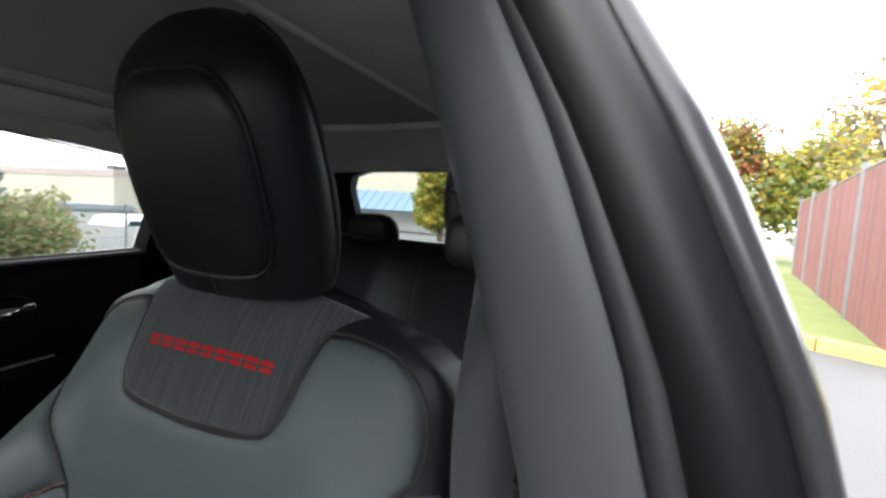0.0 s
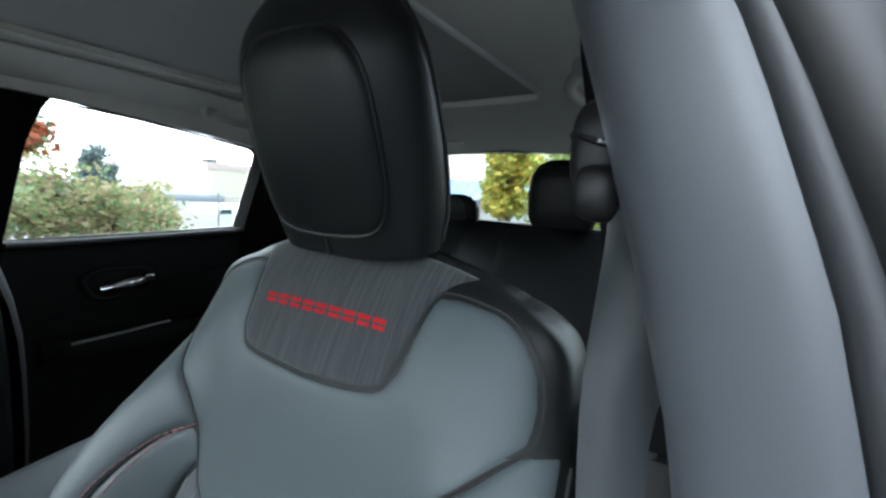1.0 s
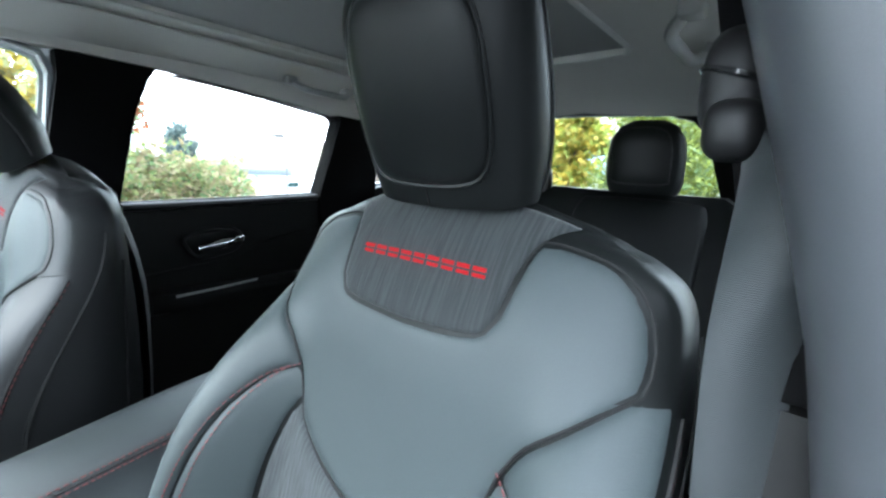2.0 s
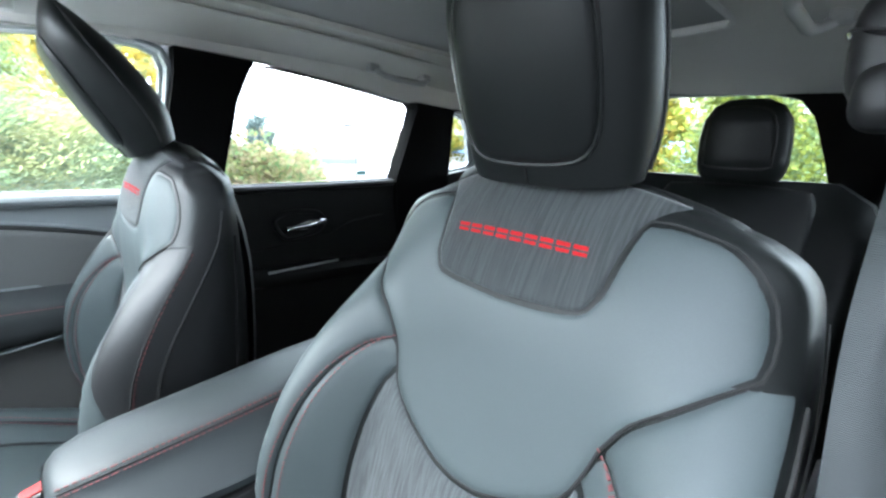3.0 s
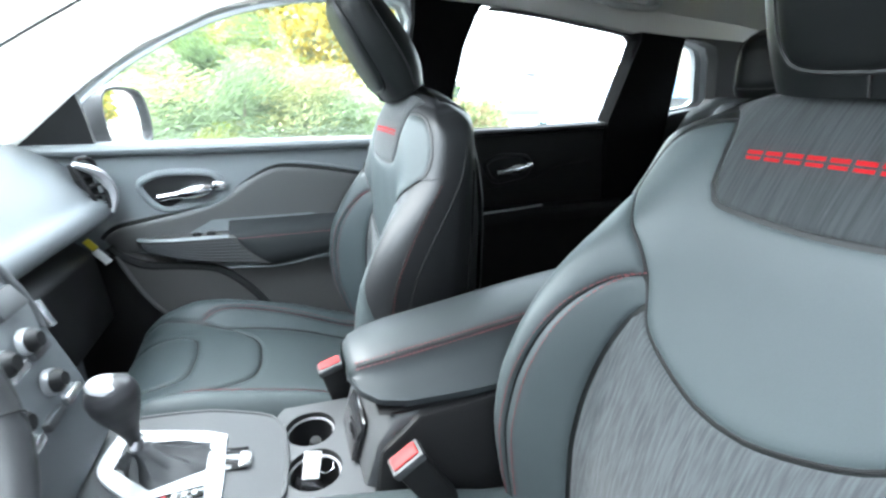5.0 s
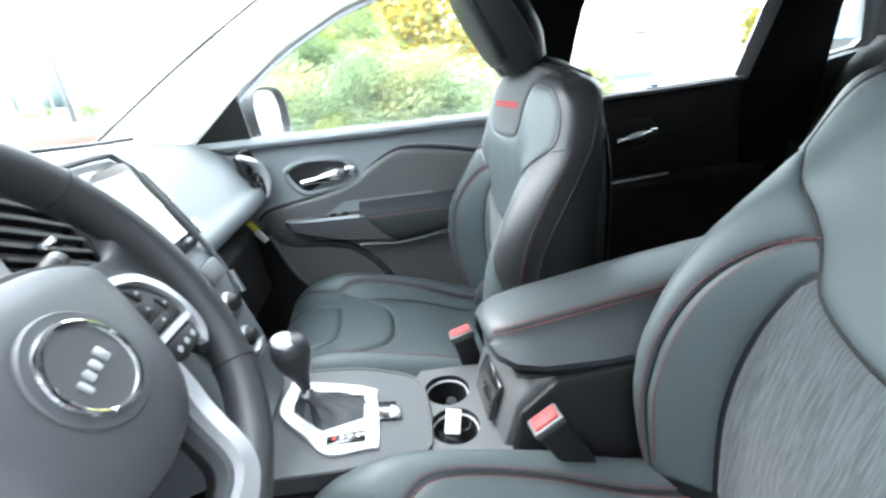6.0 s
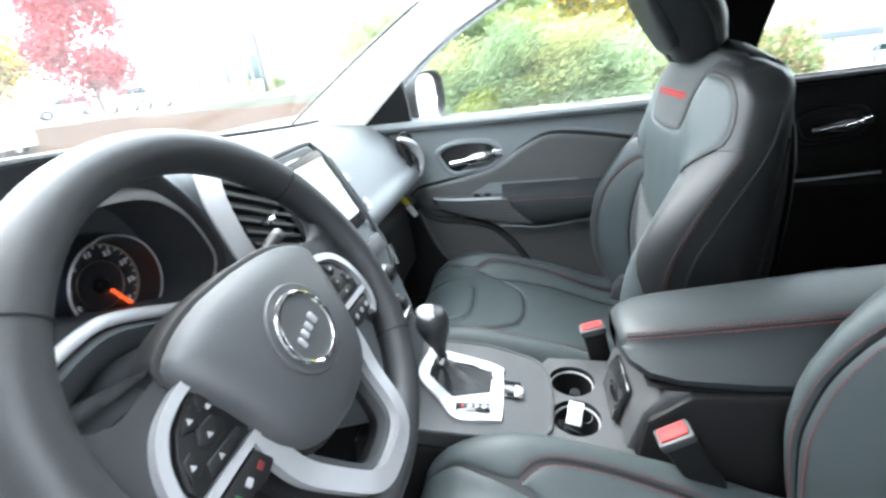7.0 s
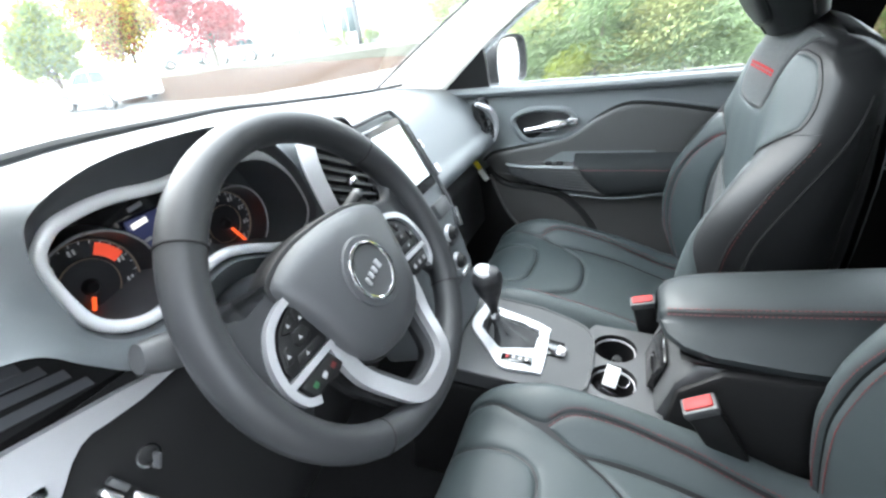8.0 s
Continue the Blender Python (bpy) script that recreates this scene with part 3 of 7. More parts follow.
    for k in (-1, 1):
        part("post", lean(tube([foot + Vector((k * 0.065, -0.045, 0.01)), foot + Vector((k * 0.065, -0.052, -0.09))], 0.006, 10)), CHROME, s)

    # cushion
    rings = []
    for y in steps(0.08, 0.785, 26):
        top = [cushion_top(u * 0.267, y) - Vector((0, 0, 0.005)) for u in steps(-0.995, 0.995, 30)]
        lowz = table(y, [(0.08, 0.48), (0.7, 0.50), (0.785, 0.53)])
        rings.append(top + [Vector((0.262, y, lowz + 0.03)), Vector((0.24, y, lowz)), Vector((-0.24, y, lowz)), Vector((-0.262, y, lowz + 0.03))])
    cush = part("cushion", loft(rings), LEATHER_SIDE, s)

    def addc(nm2, ring, m, label="", **k):
        return part(nm2, panel(ring, cushion_top, toward=(0, 0.3, 1), **k), m, cush, label)
    inner = both_sides([(0.0, 0.775), (0.106, 0.770)], [(0.106, 0.770), (0.106, 0.67), (0.096, 0.622), (0.072, 0.598), (0.0, 0.590)])
    addc("front_tongue", inner, LEATHER, "grey leather tongue", puff=0.005)
    o1 = spline([(0.0, 0.587), (0.074, 0.595), (0.099, 0.620), (0.1095, 0.67), (0.1095, 0.770)])
    o2 = spline([(0.196, 0.765), (0.188, 0.700), (0.168, 0.645), (0.153, 0.592), (0.136, 0.545), (0.112, 0.500), (0.085, 0.468), (0.045, 0.453), (0.0, 0.450)])
    half = o1 + o2
    addc("front_collar", half + [Vector((-p[0], p[1])) for p in reversed(half[1:-1])], LEATHER, "grey leather front of the cushion", puff=0.006)
    i1 = spline([(0.0, 0.447), (0.046, 0.450), (0.087, 0.465), (0.115, 0.498), (0.135, 0.535)])
    i2 = spline([(0.135, 0.535), (0.140, 0.48), (0.142, 0.40), (0.140, 0.30), (0.136, 0.12)])
    half = i1 + i2[1:] + [Vector((0.0, 0.12))]
    addc("insert", half + [Vector((-p[0], p[1])) for p in reversed(half[1:-1])], LEATHER, "grey cushion centre", puff=0.006)
    for k in (1, -1):
        b1 = spline([(0.157, 0.590), (0.139, 0.540), (0.1435, 0.48), (0.1455, 0.40), (0.1435, 0.30), (0.1395, 0.12)])
        b2 = spline([(0.172, 0.12), (0.180, 0.30), (0.188, 0.42), (0.190, 0.50), (0.182, 0.560), (0.160, 0.596)])
        ring = b1 + b2
        addc("bolster_strip", ring if k > 0 else mirrored(ring), LEATHER, "grey leather strip", puff=0.006)
        c = [Vector((0.264, y)) for y in steps(0.12, 0.72, 20)] + [Vector((0.25, 0.755)), Vector((0.22, 0.768))]
        ring = [Vector((p[0] + 0.003, p[1])) for p in reversed(o2[:next(q for q, v in enumerate(o2) if v[1] < 0.606)])][::-1] + [Vector((p[0] + 0.003, p[1])) for p in reversed(b2)] + c
        addc("bolster", ring if k > 0 else mirrored(ring), LEATHER, "grey leather cushion bolster", puff=0.006)
        for off in (0.006, -0.004):
            line = [Vector((k * (p[0] + off), p[1])) for p in spline([(0.174, 0.14), (0.182, 0.30), (0.190, 0.42), (0.192, 0.50), (0.184, 0.562), (0.164, 0.594)], step=0.007)]
            bits = [tube([cushion_top(*a) + Vector((0, 0, 0.001)), cushion_top(*(a + (b - a) * 0.6)) + Vector((0, 0, 0.001))], 0.0010, 4) for a, b in zip(line, line[1:])]
            part("stitching", merge(*bits), RED_THREAD, cush, "red double stitching")
    if tilt:
        part("hinge_cover", prism([(0.14, 0.60), (0.20, 0.615), (0.17, 0.69), (0.145, 0.69)], 0.155, 0.200, "X", 0.006), PLASTIC_GREY, s, "grey plastic hinge cover")
    # side trim and rails
    for k in (-1, 1):
        part("side_trim", prism([(0.05, 0.44), (0.08, 0.56), (0.30, 0.575), (0.60, 0.56), (0.74, 0.52), (0.72, 0.46), (0.3, 0.42)], k * 0.255, k * 0.285, "X", 0.008), PLASTIC, s, "black plastic side trim")
        part("rail", box((0.04, 0.72, 0.05), (k * 0.2, 0.38, 0.365), 0.005), PLASTIC, s, "dark metal rail")
        part("riser", box((0.03, 0.5, 0.09), (k * 0.2, 0.38, 0.43), 0.005), PLASTIC, s)
    s.matrix_world = pose(*at)
    return s


driver_seat = seat("driver_seat", (-0.372, 0.0, 0.0), 0.0, "grey leather driver's seat with red stitching and black headrest")
passenger_seat = seat("passenger_seat", (0.386, 0.142, -0.02), 13.0, "grey and black leather passenger seat, upright, with red stitching")

# ---- the car's shell ----
def plate(outer, holes, fn, thick):
    """A wall cut by holes: rings of (p, q) mapped by fn(p, q, depth) -> point, with thickness."""
    from mathutils.geometry import delaunay_2d_cdt
    rings = [[Vector((p[0], p[1])) for p in r] for r in (outer, *holes)]
    pts, edges = [], []
    for r in rings:
        k = len(pts)
        pts += r
        edges += [(k + i, k + (i + 1) % len(r)) for i in range(len(r))]
    vs, es, fs, *_ = delaunay_2d_cdt(pts, edges, [], 0, 1e-6)
    keep = []
    for f in fs:
        c = sum((vs[i] for i in f), Vector((0, 0))) / len(f)
        if inside(c, rings[0]) and not any(inside(c, h) for h in rings[1:]):
            keep.append(list(f))
    bm = bmesh.new()
    near = [bm.verts.new(fn(p.x, p.y, 0.0)) for p in vs]
    far = [bm.verts.new(fn(p.x, p.y, thick)) for p in vs]
    count = {}
    for f in keep:
        bm.faces.new([near[i] for i in f])
        bm.faces.new([far[i] for i in reversed(f)])
        for a, b in zip(f, f[1:] + f[:1]):
            count[(a, b)] = 1
    for a, b in count:
        if (b, a) not in count:
            bm.faces.new((near[b], near[a], far[a], far[b]))
    for v in [v for v in bm.verts if not v.link_faces]:
        bm.verts.remove(v)
    bmesh.ops.recalc_face_normals(bm, faces=bm.faces)
    return bm


def side_x(z):
    """Half width of the cabin's inner side at height z."""
    return table(z, [(0.3, 0.70), (0.9, 0.715), (1.12, 0.700), (1.16, 0.690), (1.50, 0.605), (1.58, 0.56)])


def wall_fn(k, extra=0.0):
    return lambda y, z, d: Vector((k * (side_x(z) + extra + d), y, z))


FRONT_WIN = spline([(1.060, 1.150), (0.90, 1.281), (0.77, 1.366), (0.60, 1.445), (0.42, 1.490), (0.25, 1.503), (0.185, 1.503)], step=0.03) + \
    spline([(0.185, 1.503), (0.155, 1.492), (0.142, 1.460), (0.148, 1.38), (0.160, 1.152)], step=0.03)[1:] + [Vector((0.55, 1.150))]
REAR_WIN = spline([(0.006, 1.168), (-0.028, 1.40), (-0.052, 1.475), (-0.095, 1.497), (-0.35, 1.480), (-0.600, 1.455)], step=0.03) + \
    [Vector((-0.622, 1.440)), Vector((-0.617, 1.38)), Vector((-0.588, 1.188)), Vector((-0.30, 1.177))]
QUARTER_WIN = [Vector(p) for p in ((-0.815, 1.442), (-0.90, 1.440), (-0.955, 1.425), (-0.985, 1.39), (-1.045, 1.26), (-1.03, 1.242), (-0.875, 1.216), (-0.855, 1.225))]

def grown(ring, g):
    """A ring pushed outwards by g."""
    c = sum(ring, Vector((0, 0))) / len(ring)
    return [p + (p - c).normalized() * g for p in ring]


for k, side_name in ((1, "right"), (-1, "left")):
    # upper rail above the windows, part of the light headliner
    if k > 0:
        top = [(1.12, 1.15), (0.92, 1.30), (0.78, 1.39), (0.60, 1.47), (0.42, 1.52), (0.2, 1.56), (-0.2, 1.56), (-1.2, 1.53), (-1.62, 1.50)]
        low = [(-1.62, 1.42), (-1.2, 1.445), (-0.96, 1.448), (-0.82, 1.456), (-0.62, 1.462), (-0.35, 1.487), (-0.09, 1.505), (0.0, 1.508), (0.185, 1.511), (0.25, 1.511), (0.42, 1.498), (0.60, 1.453), (0.77, 1.374), (0.90, 1.289), (1.075, 1.15)]
        single("roof_side_rail", plate(top + low, [], lambda y, z, d, k=k: Vector((k * (side_x(z) - 0.004 + d), y, z)), 0.03), HEADLINER, "light grey headliner along the side window tops", "car headliner", "structure")
    # outer body side with openings
    outer = [(1.20, 0.30), (1.20, 1.14), (0.92, 1.33), (0.6, 1.49), (0.3, 1.56), (-0.5, 1.56), (-1.2, 1.53), (-1.75, 1.45), (-1.80, 0.30)]
    holes = [FRONT_WIN if k > 0 else [Vector(p) for p in ((1.06, 0.36), (1.06, 1.15), (0.77, 1.366), (0.42, 1.500), (0.20, 1.525), (0.040, 1.50), (0.015, 1.2), (0.0, 0.36))], grown(REAR_WIN, 0.045), grown(QUARTER_WIN, 0.006)]
    single("body_side_" + side_name, plate(outer, holes, lambda y, z, d, k=k: Vector((k * (side_x(z) + 0.075 + d), y, z)), 0.02), BODY_PAINT, "silver painted outer body side of the car", "car body", "structure")
    for nm, ring in (("front", FRONT_WIN), ("rear", REAR_WIN), ("quarter", QUARTER_WIN)):
        if nm == "front" and k < 0:
            continue
        g = single(nm + "_side_glass", plate([(p[0], p[1]) for p in ring], [], lambda y, z, d, k=k: Vector((k * (side_x(z) + 0.045 + d), y, z)), 0.004), GLASS if nm == "front" else GLASS_TINT, "clear side window glass of the car" if nm == "front" else "lightly tinted side window glass", "car window", "structure")
        g.visible_shadow = False
    # dark pillar trims
    for nm, ring, push in (("b_pillar", [(0.138, 0.95), (0.148, 1.30), (0.128, 1.45), (0.130, 1.506), (-0.06, 1.502), (-0.045, 1.475), (-0.020, 1.40), (0.014, 1.168), (0.03, 0.95)], -0.022),
                           ("c_pillar", [(-0.64, 0.86), (-0.60, 1.15), (-0.592, 1.19), (-0.621, 1.38), (-0.630, 1.44), (-0.62, 1.462), (-0.815, 1.455), (-0.81, 1.442), (-0.85, 1.225), (-0.86, 0.86)], -0.020)):
        if k < 0 and nm == "b_pillar":
            continue
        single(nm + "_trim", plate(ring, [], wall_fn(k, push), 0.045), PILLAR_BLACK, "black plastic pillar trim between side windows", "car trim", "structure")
    d_ring = [(-0.86, 1.12), (-0.86, 1.205)] + [(-0.875, 1.210), (-1.035, 1.236), (-1.053, 1.262), (-0.993, 1.395), (-0.962, 1.432), (-0.90, 1.447), (-0.82, 1.450)] + [(-0.82, 1.458), (-0.96, 1.455), (-1.2, 1.45), (-1.62, 1.42), (-1.78, 1.20), (-1.78, 1.12)]
    single("d_pillar_trim", plate(d_ring, [], wall_fn(k, -0.018), 0.045), SHADED_BLACK, "black plastic trim round the rear quarter window", "car trim", "structure")
    single("cargo_side_trim", plate([(-0.80, 0.35), (-0.80, 1.12), (-1.78, 1.12), (-1.78, 0.35)], [], wall_fn(k, -0.016), 0.045), SHADED_BLACK, "black plastic side trim of the cargo bay", "car trim", "structure")

# roof: headliner with a large shade in the middle
SHADE_RING = [Vector(p) for p in ((-0.30, 0.36), (0.36, 0.36), (0.395, 0.32), (0.385, -0.655), (0.35, -0.695), (-0.10, -0.712), (-0.335, -0.695), (-0.352, -0.66), (-0.345, 0.32))]


def roof_z(x, y):
    z = table(y, [(-1.3, 1.532), (-1.0, 1.560), (-0.75, 1.577), (-0.2, 1.590), (0.3, 1.585), (0.5, 1.565)])
    return z - 0.055 * max(0.0, (abs(x) - 0.38) / 0.20) ** 2


roof_ring = [(-0.585, 0.50), (0.0, 0.53), (0.585, 0.50)] + [(0.585, y) for y in (0.2, -0.2, -0.6, -1.0, -1.2)] + [(0.52, -1.29), (0.0, -1.29), (-0.52, -1.29)] + [(-0.585, y) for y in (-1.2, -1.0, -0.6, -0.2, 0.2)]
fill = [(x, y) for x in (-0.54, -0.48, -0.42, 0.45, 0.50, 0.545) for y in (0.4, 0.1, -0.3, -0.7, -1.1)] + [(x, y) for x in (-0.2, 0.1) for y in (-0.85, -1.0, -1.15)]


def headliner():
    from mathutils.geometry import delaunay_2d_cdt
    rings = [[Vector(p) for p in roof_ring], SHADE_RING]
    pts, edges = [], []
    for r in rings:
        k = len(pts)
        pts += r
        edges += [(k + i, k + (i + 1) % len(r)) for i in range(len(r))]
    pts += [Vector(p) for p in fill]
    vs, _, fs, *_ = delaunay_2d_cdt(pts, edges, [], 0, 1e-6)
    bm = bmesh.new()
    low = [bm.verts.new((p.x, p.y, roof_z(p.x, p.y))) for p in vs]
    for f in fs:
        c = sum((vs[i] for i in f), Vector((0, 0))) / len(f)
        if inside(c, rings[0]) and not inside(c, rings[1]):
            bm.faces.new([low[i] for i in f])
    ring = [v for v in bm.edges if len(v.link_faces) == 1 and all(inside(Vector((p.co.x, p.co.y)), [q * 1.03 for q in SHADE_RING]) for p in v.verts)]
    out = bmesh.ops.extrude_edge_only(bm, edges=ring)
    for v in [g for g in out["geom"] if isinstance(g, bmesh.types.BMVert)]:
        v.co.z += 0.022
    bmesh.ops.recalc_face_normals(bm, faces=bm.faces)
    for v in [v for v in bm.verts if not v.link_faces]:
        bm.verts.remove(v)
    return bm


single("headliner", headliner(), HEADLINER, "light grey cloth headliner of the car roof", "car headliner", "structure")
single("roof_shade", plate([(p.x * 1.02, p.y * 1.02) for p in SHADE_RING], [], lambda x, y, d: Vector((x, y, roof_z(0, y) + 0.013 + d)), 0.006), SHADE, "closed grey fabric sunroof shade", "sunroof shade", "structure")
trim = spline([(p.x * 1.0, p.y, roof_z(p.x, p.y) - 0.001) for p in SHADE_RING], closed=True, step=0.03)
single("shade_trim", tube(trim, 0.007, 6, closed=True, flat=0.6), PILLAR_LIGHT, "light plastic trim round the sunroof shade", "car trim", "structure")
rail = spline([(0.455, 0.33, 1.567), (0.462, -0.1, 1.572), (0.455, -0.68, 1.56)], step=0.05)
single("roof_ledge", tube(rail, 0.012, 8, flat=0.5), HEADLINER, "moulded ledge in the grey headliner", "car trim", "structure")
single("roof_skin", sheet(lambda x, y: (x, y, roof_z(x * 0.8, y) + 0.075), steps(-0.64, 0.64, 8), steps(-1.34, 0.62, 10), 0.004), BODY_PAINT, "silver painted car roof", "car body", "structure")

# windscreen, cowl and front header
def screen_x(t):
    return 0.592 - 0.087 * t


def screen(u, t):
    """Windscreen surface: u across -1..1, t from the cowl up."""
    x = u * screen_x(t)
    y0 = 1.45 - 0.17 * u * u
    y1 = 0.68 - 0.06 * u * u
    return Vector((x, y0 + (y1 - y0) * t, 1.183 + (1.560 - 1.183) * t + 0.012 * math.sin(t * math.pi)))


ws = single("windscreen", sheet(screen, steps(-1, 1, 16), steps(0, 1, 10), 0.005), GLASS_VEILED, "large clear sloping windscreen glass", "windscreen", "structure")
ws.visible_shadow = False
band = spline([(-0.628, 1.058, 1.267), (-0.537, 1.144, 1.264), (-0.449, 1.205, 1.259), (-0.361, 1.250, 1.256), (-0.252, 1.296, 1.249), (-0.117, 1.335, 1.240), (0.053, 1.367, 1.230), (0.235, 1.361, 1.210), (0.452, 1.250, 1.194), (0.565, 1.165, 1.192)], step=0.03)
single("screen_seal", tube(band, lambda t: 0.0105 - 0.0065 * t, 8), RUBBER, "black rubber seal along the windscreen's foot", "car seal", "structure")
single("roof_header", sheet(lambda u, t: screen(u, 1.0) + Vector((0, -0.12 * t, 0.003 - 0.004 * t)), steps(-1, 1, 12), steps(0, 1, 3), 0.02), HEADLINER, "light grey front header of the headliner", "car headliner", "structure")
for k in (1, -1):
    inner = [screen(k * 0.985, t) for t in steps(0.0, 1.0, 12)]
    rows = []
    for i, p in enumerate(inner):
        t = i / 12
        yo = table(t, [(0, 1.09), (0.25, 0.95), (0.5, 0.80), (0.75, 0.62), (1.0, 0.42)])
        zo = table(yo, [(0.42, 1.502), (0.60, 1.456), (0.77, 1.377), (0.90, 1.292), (1.09, 1.155)])
        o = Vector((k * (side_x(zo) - 0.006), yo, zo))
        mid = (p + o) / 2 + Vector((-k * 0.030, -0.004, -0.010))
        c = spline([p + Vector((0, 0, -0.004)), mid, o], step=0.02)
        n = 9
        rows.append([c[min(len(c) - 1, round(j * (len(c) - 1) / n))] for j in range(n + 1)])
    bm = bmesh.new()
    vr = [[bm.verts.new(p) for p in r] for r in rows]
    for a, b in zip(vr, vr[1:]):
        for i in range(len(a) - 1):
            bm.faces.new((a[i], a[i + 1], b[i + 1], b[i]))
    bmesh.ops.solidify(bm, geom=bm.faces[:], thickness=0.012)
    single("a_pillar_trim", bm, PILLAR_LIGHT, "light grey plastic windscreen pillar trim", "car trim", "structure")
    single("screen_edge", tube([screen(k * 0.985, t) + Vector((-k * 0.002, -0.004, -0.006)) for t in steps(0, 1, 24)], 0.0035, 6), RUBBER, "black seal along the windscreen's side", "car seal", "structure")

# bonnet beyond the windscreen
single("bonnet", sheet(lambda x, y: (x, y, 1.135 - 0.10 * ((y - 1.3) / 0.9) ** 2 - 0.12 * (abs(x) / 0.85) ** 3), steps(-0.85, 0.85, 12), steps(1.30, 2.35, 10), 0.01), BODY_PAINT, "silver painted car bonnet", "car body", "structure")
single("front_wing_side", plate([(1.15, 0.3), (1.15, 1.10), (2.35, 0.93), (2.38, 0.3)], [], lambda y, z, d: Vector((0.84 + d, y, z)), 0.01), BODY_PAINT, "silver painted front wing", "car body", "structure")

# tailgate with its window
TAIL_WIN = spline([(0.0, 1.528), (0.30, 1.520), (0.375, 1.500), (0.410, 1.455), (0.462, 1.25), (0.455, 1.225), (0.0, 1.215)], step=0.05)
TAIL_WIN = TAIL_WIN + [Vector((-p[0], p[1])) for p in reversed(TAIL_WIN[1:-1])]


def tail_fn(extra=0.0):
    return lambda x, z, d: Vector((x, table(z, [(0.4, -1.74), (1.0, -1.70), (1.22, -1.56), (1.54, -1.28), (1.60, -1.24)]) - d - extra - 0.0 + 0.05 * (x / 0.6) ** 2, z))


tail_outer = [Vector(p) for p in ((-0.72, 0.35), (-0.72, 1.15), (-0.60, 1.50), (-0.5, 1.56), (0.5, 1.56), (0.60, 1.50), (0.72, 1.15), (0.72, 0.35))]
single("tailgate", plate(tail_outer, [TAIL_WIN], tail_fn(), 0.05), PLASTIC, "black lined tailgate with a wide window", "car tailgate", "structure")
tg = single("tailgate_glass", plate(TAIL_WIN, [], tail_fn(0.02), 0.004), GLASS_TINT, "lightly tinted rear window glass", "car window", "structure")
tg.visible_shadow = False
single("cargo_lamp", merge(box((0.11, 0.03, 0.012), (0.17, -1.12, 1.545), 0.004)), PILLAR_LIGHT, "small clear cargo lamp in the headliner", "interior lamp", "structure")

# floor, tunnel, bulkhead
single("car_floor", box((1.50, 3.2, 0.06), (0, -0.22, 0.33), 0.0), CARPET, "black carpeted car floor", "car floor", "structure")
single("bulkhead", box((1.46, 0.05, 0.85), (0, 1.36, 0.72)), CARPET, "black carpeted bulkhead under the dashboard", "car trim", "structure")
single("sill_left", box((0.13, 1.1, 0.12), (-0.76, 0.6, 0.36), 0.02), PLASTIC, "black door sill", "car trim", "structure")

# ---- left centre pillar beside the open door ----
PIL = [(0.42, (-0.738, -0.820, -0.876, -0.886)), (1.00, (-0.736, -0.817, -0.876, -0.908)), (1.10, (-0.724, -0.808, -0.868, -0.892)), (1.20, (-0.706, -0.791, -0.852, -0.872)),
       (1.30, (-0.677, -0.765, -0.819, -0.844)), (1.40, (-0.645, -0.727, -0.771, -0.800)), (1.50, (-0.611, -0.679, -0.711, -0.737)), (1.60, (-0.577, -0.630, -0.654, -0.674))]


def pil_x(s, z):
    """s 0: inner corner, 1: trim edge, 2: outside of the seal, 3: outer edge of the jamb."""
    row = [table(z, [(h, r[i]) for h, r in PIL]) for i in range(4)]
    return table(s, list(enumerate(row)))


def pillar_loft(pts):
    """A column of points (s, offset in x, y)."""
    return loft([[Vector((pil_x(s, z) + dx, y, z)) for s, dx, y in pts] for z in steps(0.42, 1.585, 40)])


bp = thing("b_pillar_left", "grey vinyl door pillar with black rubber seal, door open", "car pillar", (-0.74, 0.1, 0.36), kind="structure")
cover = spline([(0.0, -0.022, -0.10), (0.0, -0.004, -0.04), (0.0, 0.0, 0.005), (0.03, 0.0, 0.043), (0.11, 0.0, 0.067), (0.28, 0.0, 0.086), (0.52, 0.0, 0.098), (0.78, 0.0, 0.105), (0.97, 0.0, 0.106)], step=0.02)
part("trim_cover", pillar_loft([tuple(p) for p in cover] + [(0.98, 0.0, 0.05), (0.9, 0.0, -0.10)]), PILLAR_VINYL, bp, "smooth grey vinyl cover")
part("trim_edge", pillar_loft([(1.16, 0.0115 * math.cos(a), 0.098 + 0.014 * math.sin(a)) for a in steps(0, 2 * math.pi * 11 / 12, 11)]), EDGE_TRIM, bp)
part("door_seal", pillar_loft([(1.62, 0.0250 * math.cos(a), 0.098 + 0.020 * math.sin(a)) for a in steps(0, 2 * math.pi * 15 / 16, 15)]), RUBBER, bp, "black rubber door seal")
jamb = spline([(2.0, 0.006, 0.05), (2.05, 0.0, 0.098), (2.5, 0.0, 0.106), (2.85, 0.0, 0.094), (3.0, 0.0, 0.062)], step=0.05)
part("painted_jamb", pillar_loft([tuple(p) for p in jamb] + [(3.0, -0.002, -0.06), (2.0, 0.0, -0.06)]), JAMB_PAINT, bp, "glossy dark painted door jamb")
# Pale body-coloured edge; it also draws the thin highlight along the jamb.
part("jamb_highlight", pillar_loft([(3.05, 0.005 * math.cos(a), 0.055 + 0.012 * math.sin(a)) for a in steps(0, 2 * math.pi * 7 / 8, 7)]), BODY_PAINT, bp, "pale body edge that draws the jamb's thin highlight")

